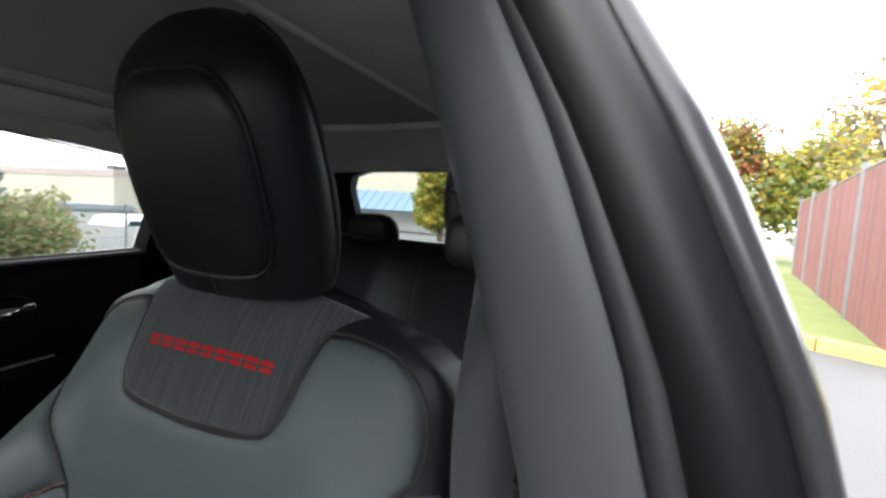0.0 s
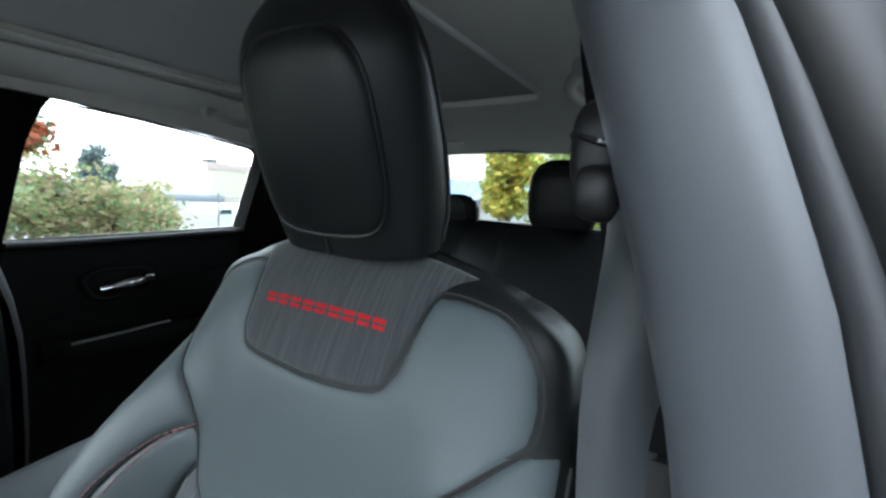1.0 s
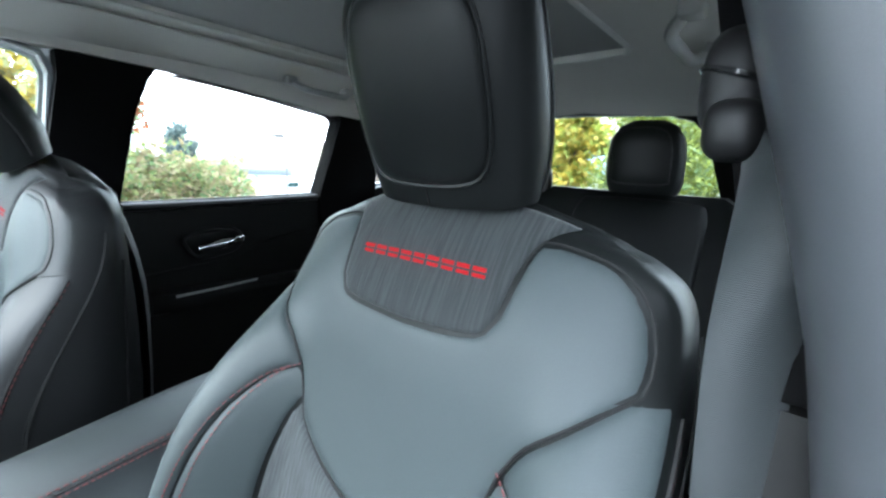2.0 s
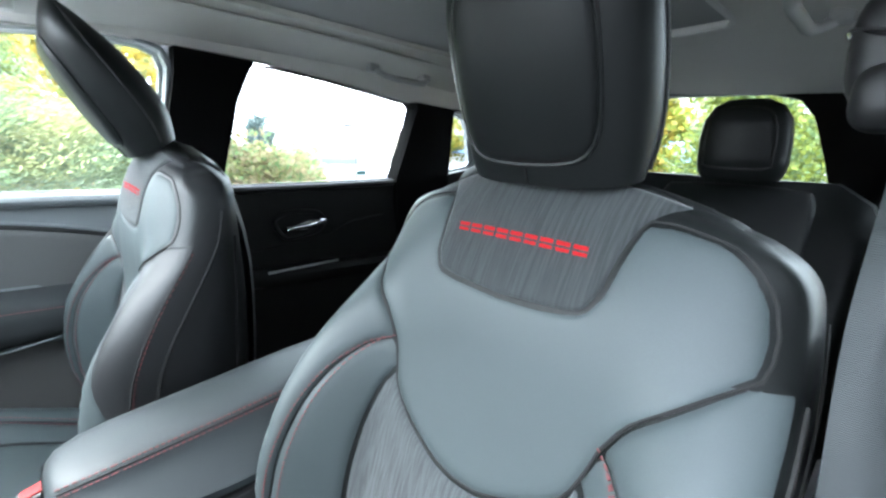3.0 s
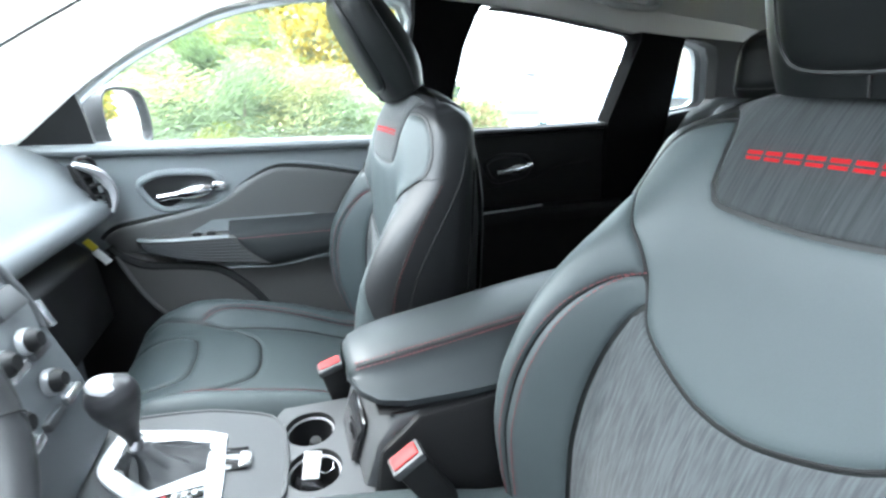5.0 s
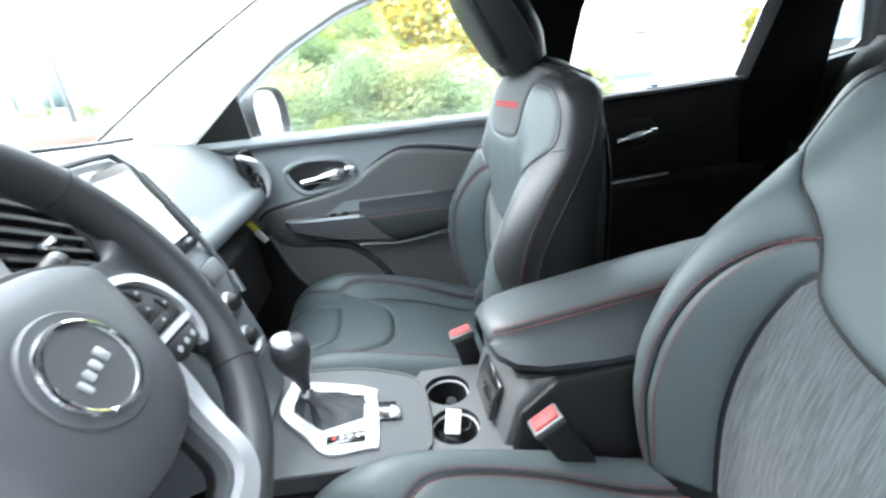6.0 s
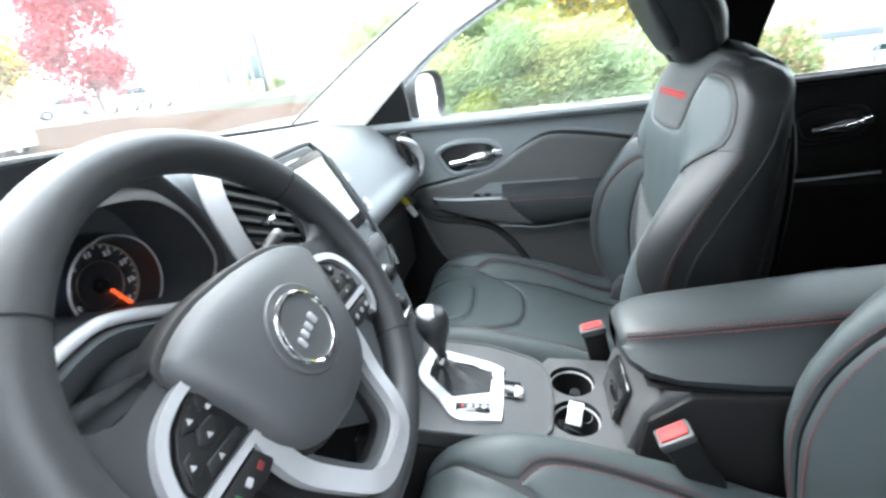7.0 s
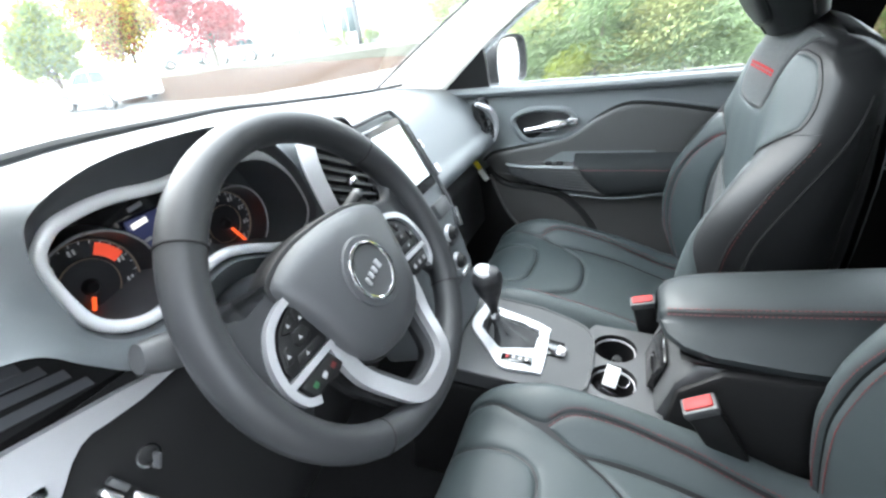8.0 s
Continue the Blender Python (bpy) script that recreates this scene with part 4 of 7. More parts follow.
# the driver's door, swung wide open beside the camera's way
door_out = thing("driver_door_open", "driver's door standing wide open, dark inside", "car door", (-1.2, 1.05, 0.35), kind="structure")
dm = pose(-0.80, 1.10, 0.0, 0, 0, 26)
for nm, b, m in (("door_panel", box((1.0, 0.07, 0.80), (-0.52, 0, 0.74), 0.02), DOOR_SKIN), ("door_skin", box((1.0, 0.02, 0.78), (-0.52, 0.048, 0.74), 0.004), BODY_PAINT), ("armrest", box((0.6, 0.07, 0.06), (-0.55, -0.06, 0.90), 0.02), PLASTIC)):
    b.transform(dm)
    part(nm, b, m, door_out)

# Unseen wall, added to cut the light entering by the driver's door.
single("unseen_light_block", box((0.2, 3.9, 2.7), (-2.30, 1.05, 1.35), 0.01), mat("light_block_grey", (0.07, 0.07, 0.072), 0.9, grain=0.1, grain_scale=20, stain=0.2, stain_scale=1.0), "unseen plain grey wall added to block light at the open driver's door", "wall", "structure")

# ---- dashboard ----
dash = thing("dashboard", "soft dark grey dashboard with silver vent rings and a screen", "dashboard", (0, 1.1, 0.6))
PROFILE = [(1.45, 1.198), (1.33, 1.196), (1.20, 1.190), (1.10, 1.180), (1.035, 1.164), (0.985, 1.128), (0.945, 1.082), (0.918, 1.044), (0.904, 1.036), (0.893, 1.022), (0.893, 1.000), (0.915, 0.982),
           (0.96, 0.968), (1.02, 0.955), (1.05, 0.90), (1.06, 0.75), (1.12, 0.60)]


def dash_sheet(profile, xs, fn):
    line = [(p[0], p[1]) for p in spline(profile, step=0.008)]
    return loft([[fn(x, p) for p in line] for x in xs], closed=False)


def dash_at(x, p):
    y, z = p
    bow = 0.30 * (x / 0.74) ** 2 * max(0, (y - 1.1) / 0.4)
    return Vector((x, y - bow + 0.02 * (abs(x) / 0.7) ** 4, z - 0.02 * (abs(x) / 0.7) ** 3))


part("dash_body", dash_sheet(PROFILE, steps(-0.10, 0.690, 28), dash_at), DASH, dash)
# instrument opening: silver ring, hood lip and the outer edge of the dashboard's skin, point by point round it
CLUSTER = [
    ((-.554, 1.206), (-.572, .938, 1.215), (-.715, 1.00, 1.20)), ((-.541, 1.219), (-.566, .932, 1.241), (-.705, 1.03, 1.225)),
    ((-.529, 1.225), (-.545, .930, 1.256), (-.665, 1.09, 1.245)), ((-.503, 1.229), (-.512, .930, 1.267), (-.60, 1.16, 1.243)),
    ((-.475, 1.229), (-.480, .930, 1.272), (-.53, 1.21, 1.242)), ((-.447, 1.225), (-.449, .930, 1.273), (-.47, 1.245, 1.240)),
    ((-.421, 1.223), (-.420, .930, 1.273), (-.423, 1.276, 1.238)), ((-.366, 1.224), (-.372, .930, 1.271), (-.34, 1.32, 1.234)),
    ((-.314, 1.221), (-.328, .935, 1.262), (-.20, 1.36, 1.230)), ((-.276, 1.212), (-.307, .925, 1.246), (-.21, 1.02, 1.248)),
    ((-.249, 1.196), (-.291, .918, 1.221), (-.256, .916, 1.234)), ((-.223, 1.166), (-.272, .916, 1.191), (-.268, .905, 1.196)),
    ((-.206, 1.123), (-.252, .918, 1.148), (-.262, .902, 1.155)), ((-.206, 1.098), (-.243, .925, 1.116), (-.250, .899, 1.115)),
    ((-.225, 1.077), (-.246, .940, 1.083), (-.236, .902, 1.075)), ((-.263, 1.070), (-.262, .963, 1.060), (-.262, .945, 1.03)),
    ((-.298, 1.081), (-.302, .962, 1.071), (-.30, .985, 1.015)), ((-.346, 1.103), (-.352, .960, 1.094), (-.35, 1.00, 1.03)),
    ((-.381, 1.115), (-.384, .960, 1.104), (-.385, 1.01, 1.035)), ((-.412, 1.113), (-.414, .960, 1.102), (-.42, 1.00, 1.035)),
    ((-.448, 1.104), (-.450, .958, 1.093), (-.45, .975, 1.035)), ((-.480, 1.096), (-.482, .957, 1.086), (-.50, .945, 1.045)),
    ((-.506, 1.098), (-.510, .955, 1.088), (-.55, .925, 1.080)), ((-.531, 1.111), (-.538, .953, 1.102), (-.585, .918, 1.120)),
    ((-.548, 1.133), (-.558, .951, 1.127), (-.610, .915, 1.150)), ((-.556, 1.167), (-.567, .948, 1.166), (-.650, .920, 1.163)),
    ((-.558, 1.189), (-.571, .943, 1.192), (-.695, .945, 1.178))]


def ring_loft(rings):
    """Quads between closed rings of equal counts, open at both ends."""
    bm = bmesh.new()
    rows = [[bm.verts.new(p) for p in r] for r in rings]
    n = len(rows[0])
    for a, b in zip(rows, rows[1:]):
        for i in range(n):
            bm.faces.new((a[i], a[(i + 1) % n], b[(i + 1) % n], b[i]))
    bmesh.ops.recalc_face_normals(bm, faces=bm.faces)
    return bm


def even(pts, per=5):
    """A closed smooth curve with the same count of samples between each pair of points."""
    P = [Vector(p) for p in pts]
    n, out = len(P), []
    for i in range(n):
        p0, p1, p2, p3 = P[i - 1], P[i], P[(i + 1) % n], P[(i + 2) % n]
        for j in range(per):
            t = j / per
            out.append(0.5 * (2 * p1 + (p2 - p0) * t + (2 * p0 - 5 * p1 + 4 * p2 - p3) * t * t + (3 * p1 - p0 - 3 * p2 + p3) * t ** 3))
    return out


RING_Y = 0.970
ring3 = even([(x, RING_Y, z) for (x, z), _, _ in CLUSTER])
lip3 = even([l for _, l, _ in CLUSTER])
out3 = even([o for _, _, o in CLUSTER])
rc = Vector((-0.380, RING_Y, 1.155))
skin_rows = []
for t in steps(0, 1, 8):
    row = []
    for a, b in zip(lip3, out3):
        mid = (a + b) / 2 + (Vector((0, 0, 0.006)) if b.y > 1.05 else Vector((0, -0.012, 0.002)) if b.x < -0.3 else Vector((0, 0, 0)))
        row.append(a * (1 - t) ** 2 + mid * 2 * t * (1 - t) + b * t * t)
    skin_rows.append(row)
roll = [[a + (r - a) * 0.04 + Vector((0, 0.003, 0)) for a, r in zip(lip3, ring3)], [a + (a - r).normalized() * 0.001 + Vector((0, -0.002, 0)) for a, r in zip(lip3, ring3)]]
hood = part("cluster_hood", ring_loft(roll + skin_rows[1:]), DASH, dash, "soft grey hood over the instruments")
part("hood_lining", ring_loft([roll[0], [a + (r - a) * 0.35 + Vector((0, 0.012, 0)) for a, r in zip(lip3, ring3)], [a + (r - a) * 0.75 + Vector((0, 0.008, 0)) for a, r in zip(lip3, ring3)], [r + Vector((0, 0.004, 0)) for r in ring3]]), LINING, hood, "dark lining of the hood")
part("cluster_ring", tube(ring3, 0.0070, 10, closed=True), SATIN_LIT, hood, "satin silver ring round the instruments")
part("cluster_well", ring_loft([[r + Vector((0, 0.003, 0)) for r in ring3], [rc + (r - rc) * 1.04 + Vector((0, 0.06, 0)) for r in ring3], [rc + (r - rc) * 1.05 + Vector((0, 0.118, 0)) for r in ring3], [rc + (r - rc) * 0.5 + Vector((0, 0.119, 0)) for r in ring3]]), LINING, hood)
part("dial_board", box((0.40, 0.01, 0.17), (-0.385, 1.095, 1.14), 0.0), GLOSS_BLACK, hood)
DIAL = mat("dial_face", (0.016, 0.016, 0.018), 0.35)
NEEDLE = mat("orange_needle", (0.9, 0.10, 0.02), 0.4, emit=0.12)
DIAL_MARK = mat("dial_marks", (0.38, 0.38, 0.38), 0.5, emit=0.02)
GREEN_MARK = mat("green_key_mark", (0.012, 0.07, 0.025), 0.5)
KEY_MARK = mat("key_marks", (0.26, 0.265, 0.27), 0.5)
KEY_RED = mat("red_key_mark", (0.09, 0.01, 0.01), 0.5)
DIAL_RED = mat("dial_red_zone", (0.7, 0.07, 0.03), 0.5, emit=0.05)
BLUE_LCD = mat("blue_display", (0.03, 0.036, 0.09), 0.3, emit=0.05)
LAMP_BAR = mat("lit_display_bar", (0.7, 0.68, 0.64), 0.5, emit=0.16)
BRONZE = mat("bronze_ring", (0.35, 0.27, 0.2), 0.3, metal=0.8)
FACE = Matrix.Rotation(radians(90), 4, "X")
for x, z, ang, red in ((-0.487, 1.118, 112, True), (-0.287, 1.108, 60, False)):
    at = Vector((x, 1.078, z))
    g = 1.10 if red else 0.96
    dial = part("dial", disc_ring(0.0, 0.054 * g, 0.006, at, FACE), DIAL, hood, "round black dial")
    part("dial_funnel", ring_loft([[at + Vector((r * math.cos(a), y, r * math.sin(a))) for a in (2 * math.pi * k / 56 for k in range(56))] for r, y in ((0.053 * g, -0.006), (0.058 * g, -0.022), (0.060 * g, -0.034), (0.0635 * g, -0.034), (0.065 * g, 0.004))]), DIAL, dial, "dark dial funnel")
    part("dial_ring", tube([at + Vector((0.0615 * g * math.cos(a), -0.034, 0.0615 * g * math.sin(a))) for a in (2 * math.pi * k / 64 for k in range(64))], 0.0016, 6, closed=True), SATIN, dial, "thin satin dial ring")
    part("bronze_ring", disc_ring(0.0505 * g, 0.0525 * g, 0.009, at, FACE), BRONZE, dial)
    part("inner_ring", disc_ring(0.0300 * g, 0.0310 * g, 0.008, at, FACE), BRONZE, dial)
    part("needle_hub", disc_ring(0.0, 0.010, 0.012, at, FACE), PLASTIC, dial)
    d = Vector((math.cos(radians(-ang)), 0, math.sin(radians(-ang))))
    part("needle", tube([at + d * 0.012 + Vector((0, -0.011, 0)), at + d * 0.043 + Vector((0, -0.011, 0))], 0.0034, 6, flat=0.6), NEEDLE, dial, "orange needle")
    marks = []
    for j in range(25):
        a = radians(235 - j * 12)
        major = j % 3 == 0
        q = at + Vector((math.cos(a), 0, math.sin(a))) * (0.041 if major else 0.047) * g
        if major:
            marks += [box((0.0022, 0.001, 0.0065), q + Vector((k * 0.0026, -0.0068, 0)), 0) for k in (-1, 1)]
        marks.append(box((0.0012, 0.001, 0.004), at + Vector((math.cos(a), 0, math.sin(a))) * 0.0485 * g + Vector((0, -0.0068, 0)), 0, (0, -math.degrees(a) + 90, 0)))
    part("dial_marks", merge(*marks), DIAL_MARK, dial, "white dial marks")
    if red:
        arc = [at + Vector((math.cos(a), 0, math.sin(a))) * 0.041 * g + Vector((0, -0.0072, 0)) for a in steps(radians(62), radians(24), 8)]
        part("red_zone", ribbon(arc, (0, -1, 0), 0.015, 0.001), DIAL_RED, dial, "red warning arc")
BARS = (((-0.404, 1.074, 1.162), 0.022, 0.007, LAMP_BAR), ((-0.448, 1.074, 1.162), 0.016, 0.005, DIAL_MARK), ((-0.402, 1.074, 1.138), 0.010, 0.004, DIAL_MARK),
        ((-0.428, 1.074, 1.079), 0.018, 0.004, LAMP_BAR), ((-0.425, 1.074, 1.072), 0.012, 0.003, DIAL_RED), ((-0.343, 1.074, 1.080), 0.007, 0.006, LAMP_BAR), ((-0.400, 1.075, 1.183), 0.020, 0.006, KEY_MARK))
lcd = part("info_display", box((0.072, 0.004, 0.085), (-0.380, 1.084, 1.125), 0.002), BLUE_LCD, hood, "dim blue display")
for p, sx, sz, m in BARS:
    part("display_bar", box((sx, 0.001, sz), p, 0, (0, -8, 0)), m, lcd, "pale lit display bar")

# centre stack: vents, screen, keys
stack = part("stack_panel", prism([(1.00, 1.200), (0.962, 1.198), (0.872, 1.025), (0.848, 0.985), (0.815, 0.86), (0.800, 0.745), (0.95, 0.70), (1.05, 0.9)], -0.118, 0.096, "X", 0.012, 3), DASH, dash, "centre stack")


def stack_y(z):
    return table(z, [(0.745, 0.800), (0.86, 0.815), (0.985, 0.848), (1.025, 0.872), (1.198, 0.962)])


# The whitish look is put in as a pale colour and weak emission.
SCREEN_PALE = mat("pale_screen", (0.30, 0.33, 0.335), 0.3, emit=0.30)
tilt = 26.5
bez = part("screen_bezel", box((0.196, 0.016, 0.160), (-0.014, 0.914, 1.115), 0.006, (-tilt, 0, 0)), GLOSS_BLACK, stack, "gloss black screen surround")
part("screen", box((0.166, 0.004, 0.118), (-0.014, 0.9085, 1.121), 0.001, (-tilt, 0, 0)), SCREEN_PALE, bez, "pale touch screen")
part("stack_frame", tube(spline([(-0.100, 0.955, 1.200), (0.075, 0.955, 1.200), (0.092, 0.940, 1.175), (0.096, 0.872, 1.04), (0.094, 0.850, 0.985), (0.080, 0.838, 0.950)], step=0.02), 0.0050, 8), PLASTIC_GREY, stack, "grey rim of the centre stack")
part("side_slit", ribbon([Vector((0.098, 0.938, 1.165)), Vector((0.098, 0.880, 1.055))], (1, 0, 0), 0.016, 0.003), PLASTIC, stack, "dark edge of the far vent")
for p, q in (((0.104, 0.916, 1.132), (0.104, 0.908, 1.116)), ((0.104, 0.884, 1.082), (0.103, 0.874, 1.062)), ((0.100, 0.846, 0.985), (0.096, 0.834, 0.945))):
    part("chrome_clip", tube([p, q], 0.0065, 10), CHROME, stack, "small chrome clip")
for k in (-1, 1):
    part("key_block", box((0.062, 0.014, 0.034), (-0.014 + k * 0.060, 0.853, 1.006), 0.004, (-tilt, 0, 0)), PLASTIC_GREY, stack)
knobs = ((-0.085, 0.955), (-0.030, 0.955), (0.030, 0.955), (-0.07, 0.895), (0.02, 0.895))
for x, z in knobs:
    at = Vector((x, stack_y(z) - 0.002, z))
    kn = part("control_knob", disc_ring(0.0, 0.0165, 0.020, at, Matrix.Rotation(radians(90 - 8), 4, "X"), 24), PLASTIC, stack, "round control knob")
    part("knob_ring", disc_ring(0.0165, 0.0185, 0.008, at, Matrix.Rotation(radians(90 - 8), 4, "X"), 24), SATIN, kn)
for j in range(6):
    z = 0.935 - 0.0 - (j // 3) * 0.075
    x = -0.070 + (j % 3) * 0.056
    part("control_key", box((0.044, 0.010, 0.014), (x, stack_y(z) - 0.004, z), 0.003, (-10, 0, 0)), BRIGHT if j % 2 else PLASTIC_GREY, stack, "small control key")


def vent(cx, w, h, y, z, slats, parent, yaw=0, tiltx=0, roll=0, trim=True, twist=0):
    """A black louvre vent with a silver edge."""
    M = pose(cx, y, z, tiltx, roll, yaw)
    ring = [Vector(p) for p in ((-w / 2, 0, h / 2), (-w / 2 + 0.01, 0, -h * 0.3), (-w * 0.25, 0, -h / 2), (w * 0.30, 0, -h / 2), (w / 2, 0, -h * 0.2), (w / 2, 0, h / 2))]
    body = box((w * 0.86, 0.008, h), (w * 0.07, 0.022, 0), 0)
    body.transform(M)
    v = part("vent", body, SHADED_BLACK, parent, "black air vent")
    for i in range(slats):
        s = box((w * 0.94, 0.012, 0.0055), (0, 0.004, -h / 2 + h * (i + 0.5) / slats), 0.0015, (-6, twist, 0))
        s.transform(M)
        part("slat", s, PLASTIC, v)
    part("vent_frame", tube([M @ p for p in spline(ring, closed=True, step=0.015)], 0.005, 6, closed=True), PLASTIC, v, "black vent frame")
    if not trim:
        return v
    tab = box((0.022, 0.012, 0.009), (-w * 0.1, -0.010, 0), 0.003)
    tab.transform(M)
    part("vent_tab", tab, CHROME, v, "chrome vent tab")
    return v


vent(-0.166, 0.140, 0.150, 0.912, 1.142, 8, dash, 8, -16, -8, twist=34)
pod = []
for z in (1.0, 1.05, 1.10, 1.15, 1.19, 1.215, 1.232):
    xf = table(z, [(1.0, -0.215), (1.07, -0.232), (1.112, -0.246), (1.153, -0.258), (1.195, -0.264), (1.232, -0.252)])
    yf = table(z, [(1.0, 0.905), (1.15, 0.905), (1.195, 0.910), (1.215, 0.922), (1.232, 0.948)])
    xl, yl = table(z, [(1.0, -0.19), (1.07, -0.205), (1.128, -0.188), (1.176, -0.210), (1.211, -0.238), (1.232, -0.246)]), 0.972
    pod.append([Vector((xf, yf, z)), Vector((xl, max(yl, yf + 0.01), z)), Vector((-0.175, 1.05, z)), Vector((-0.092, 1.05, z)), Vector((-0.092, yf + 0.034, z)), Vector((-0.16, yf + 0.050, z)), Vector((xf + 0.022, yf + 0.030, z))])
pod = loft(pod)
part("vent_pod", pod, DASH, dash, "grey vent pod")
part("vent_trim", ribbon(spline([(-0.235, 0.930, 1.246), (-0.258, 0.906, 1.228), (-0.266, 0.899, 1.195), (-0.259, 0.896, 1.153), (-0.247, 0.893, 1.112), (-0.226, 0.890, 1.070)], step=0.01), (-0.45, -0.75, 0.45), 0.023, 0.008), SATIN_LIT, dash, "satin silver vent edge")
vent(0.630, 0.05, 0.115, 0.925, 1.060, 5, dash, -25, -14, 0, False)
def on_knee(x, z, d=0.0):
    """A point of the panel under the instruments, at x and z."""
    return Vector((x, 0.955 + (0.1 * (x + 0.51) + 0.42 * (z - 1.04)) / 0.9 - d, z))


part("vent_bed", plate([(-0.70, 1.075), (-0.51, 1.050), (-0.55, 1.085), (-0.61, 1.140), (-0.70, 1.170)], [], lambda x, z, d: on_knee(x, z, -0.030 - d), 0.006), PLASTIC, dash, "black bed of the outer vent")
for x0, z0, x1, z1 in ((-0.70, 1.099, -0.568, 1.072), (-0.70, 1.115, -0.578, 1.088), (-0.70, 1.127, -0.590, 1.102), (-0.70, 1.138, -0.602, 1.114)):
    part("slat", ribbon([on_knee(x0, z0, -0.012), on_knee((x0 + x1) / 2, (z0 + z1) / 2, -0.012), on_knee(x1, z1, -0.012)], (0, -0.5, 0.9), 0.012, 0.0014), LINING, dash)
part("trim_strip", plate([(-0.72, 1.092), (-0.65, 1.077), (-0.611, 1.069), (-0.563, 1.059), (-0.529, 1.051), (-0.505, 1.041), (-0.552, 1.041), (-0.586, 1.045), (-0.601, 1.0475), (-0.613, 1.046), (-0.626, 1.040), (-0.640, 1.030), (-0.656, 1.020), (-0.72, 1.010)][::-1], [], lambda x, z, d: on_knee(x, z, 0.010 - d), 0.008), SATIN, dash, "satin silver trim strip")
part("trim_key", box((0.030, 0.008, 0.010), on_knee(-0.664, 1.043, 0.012), 0.002, (-20, 12, 0)), CHROME, dash, "chrome key in the silver strip")
part("vent_blade", tube(spline([(0.605, 0.945, 1.115), (0.648, 0.915, 1.085), (0.660, 0.900, 1.035), (0.640, 0.905, 0.990)], step=0.01), lambda t: 0.006 + 0.008 * math.sin(t * math.pi), 8), SATIN, dash, "satin silver vent trim")
part("lower_panel", sheet(lambda x, t: on_knee(x, 1.056 - 0.36 * t + 0.06 * max(0.0, (-x - 0.5)) , -0.012 + 0.004 * math.sin(t * 9)) + Vector((0, 0.14 * t * t, 0)), steps(-0.72, -0.12, 14), steps(0, 1, 14), 0.01), PLASTIC, dash, "black lower panel under the steering wheel")
kn = part("lamp_switch", disc_ring(0, 0.0100, 0.014, on_knee(-0.578, 0.990, -0.010), Matrix.Rotation(radians(70), 4, "X"), 24), PLASTIC, dash, "round lamp switch")
part("switch_ring", disc_ring(0.0100, 0.0125, 0.008, on_knee(-0.578, 0.990, -0.010), Matrix.Rotation(radians(70), 4, "X"), 24), CHROME, kn)
part("switch_grip", box((0.004, 0.010, 0.016), on_knee(-0.578, 0.990, 0.008), 0.001, (0, 25, 0)), PLASTIC_GREY, kn)
for j in range(4):
    part("dimmer_key", box((0.007, 0.012, 0.020), on_knee(-0.612 - 0.009 * j, 0.998 - 0.002 * j, 0.004), 0.002, (-20, -20, 0)), BRIGHT if j % 2 else PLASTIC_GREY, dash, "small bright switch key")
part("pull_key", box((0.006, 0.010, 0.024), on_knee(-0.604, 0.973, 0.004), 0.002, (-20, -25, 0)), BRIGHT, dash, "small bright pull")
part("sensor_dot", box((0.012, 0.008, 0.004), (0.10, 1.15, 1.172), 0.001), PLASTIC, dash)
# glovebox with hanging tag
part("glovebox", prism([(1.00, 0.94), (0.955, 0.90), (0.945, 0.72), (1.0, 0.68), (1.08, 0.8)], 0.17, 0.62, "X", 0.01), PLASTIC, dash, "black glovebox lid")
tag = thing("key_tag", "small yellow and white paper tag hanging from the dashboard", "paper tag", (0.60, 0.925, 0.87))
part("tag_top", box((0.003, 0.016, 0.030), (0.600, 0.952, 0.922), 0.001, (-32, 0, 12)), YELLOW, tag, "yellow end")
part("tag_body", box((0.003, 0.018, 0.042), (0.598, 0.934, 0.890), 0.001, (-32, 0, 12)), WHITE_TAG, tag, "white end")

# ---- steering wheel ----
W_TILT = 26.5
wheel = thing("steering_wheel", "black leather steering wheel with silver spokes and a round emblem", "steering wheel", (-0.376, 0.80, 1.10))
WM = pose(-0.3763, 0.786, 1.1032, -W_TILT, 0, 0) @ Matrix.Rotation(radians(90), 4, "X")   # x across, y up the wheel, z to the driver


def wp(x, y, z=0.0):
    return WM @ Vector((x, y, z))


def wheel_bm(bm):
    bm.transform(WM)
    return bm


WHEEL_LEATHER = mat("wheel_leather", (0.0205, 0.0215, 0.0230), 0.50, spec=0.42, grain=0.12, grain_scale=900, bump=0.12, stain=0.1)
RIM_R, RIM_A, RIM_B = 0.1813, 0.0185, 0.0212


def rim_ring(a, grow=0.0):
    """Section of the rim at angle a: thicker at the grips, a little flat at the foot."""
    c = Vector((math.cos(a), math.sin(a), 0))
    grip = math.exp(-((math.degrees(a) % 360 - 50) / 16) ** 2) + math.exp(-((math.degrees(a) % 360 - 130) / 16) ** 2)
    w = RIM_A + 0.0016 * grip + grow
    r0 = RIM_R * (1 - 0.018 * max(0.0, -math.sin(a)) ** 6)
    return [WM @ (c * (r0 + w * math.cos(b)) + Vector((0, 0, (RIM_B + grow) * math.sin(b)))) for b in (2 * math.pi * j / 16 for j in range(16))]


rim = part("rim", ring_loft([rim_ring(2 * math.pi * i / 120) for i in range(120)] + [rim_ring(0.0)]), WHEEL_LEATHER, wheel, "black leather rim")
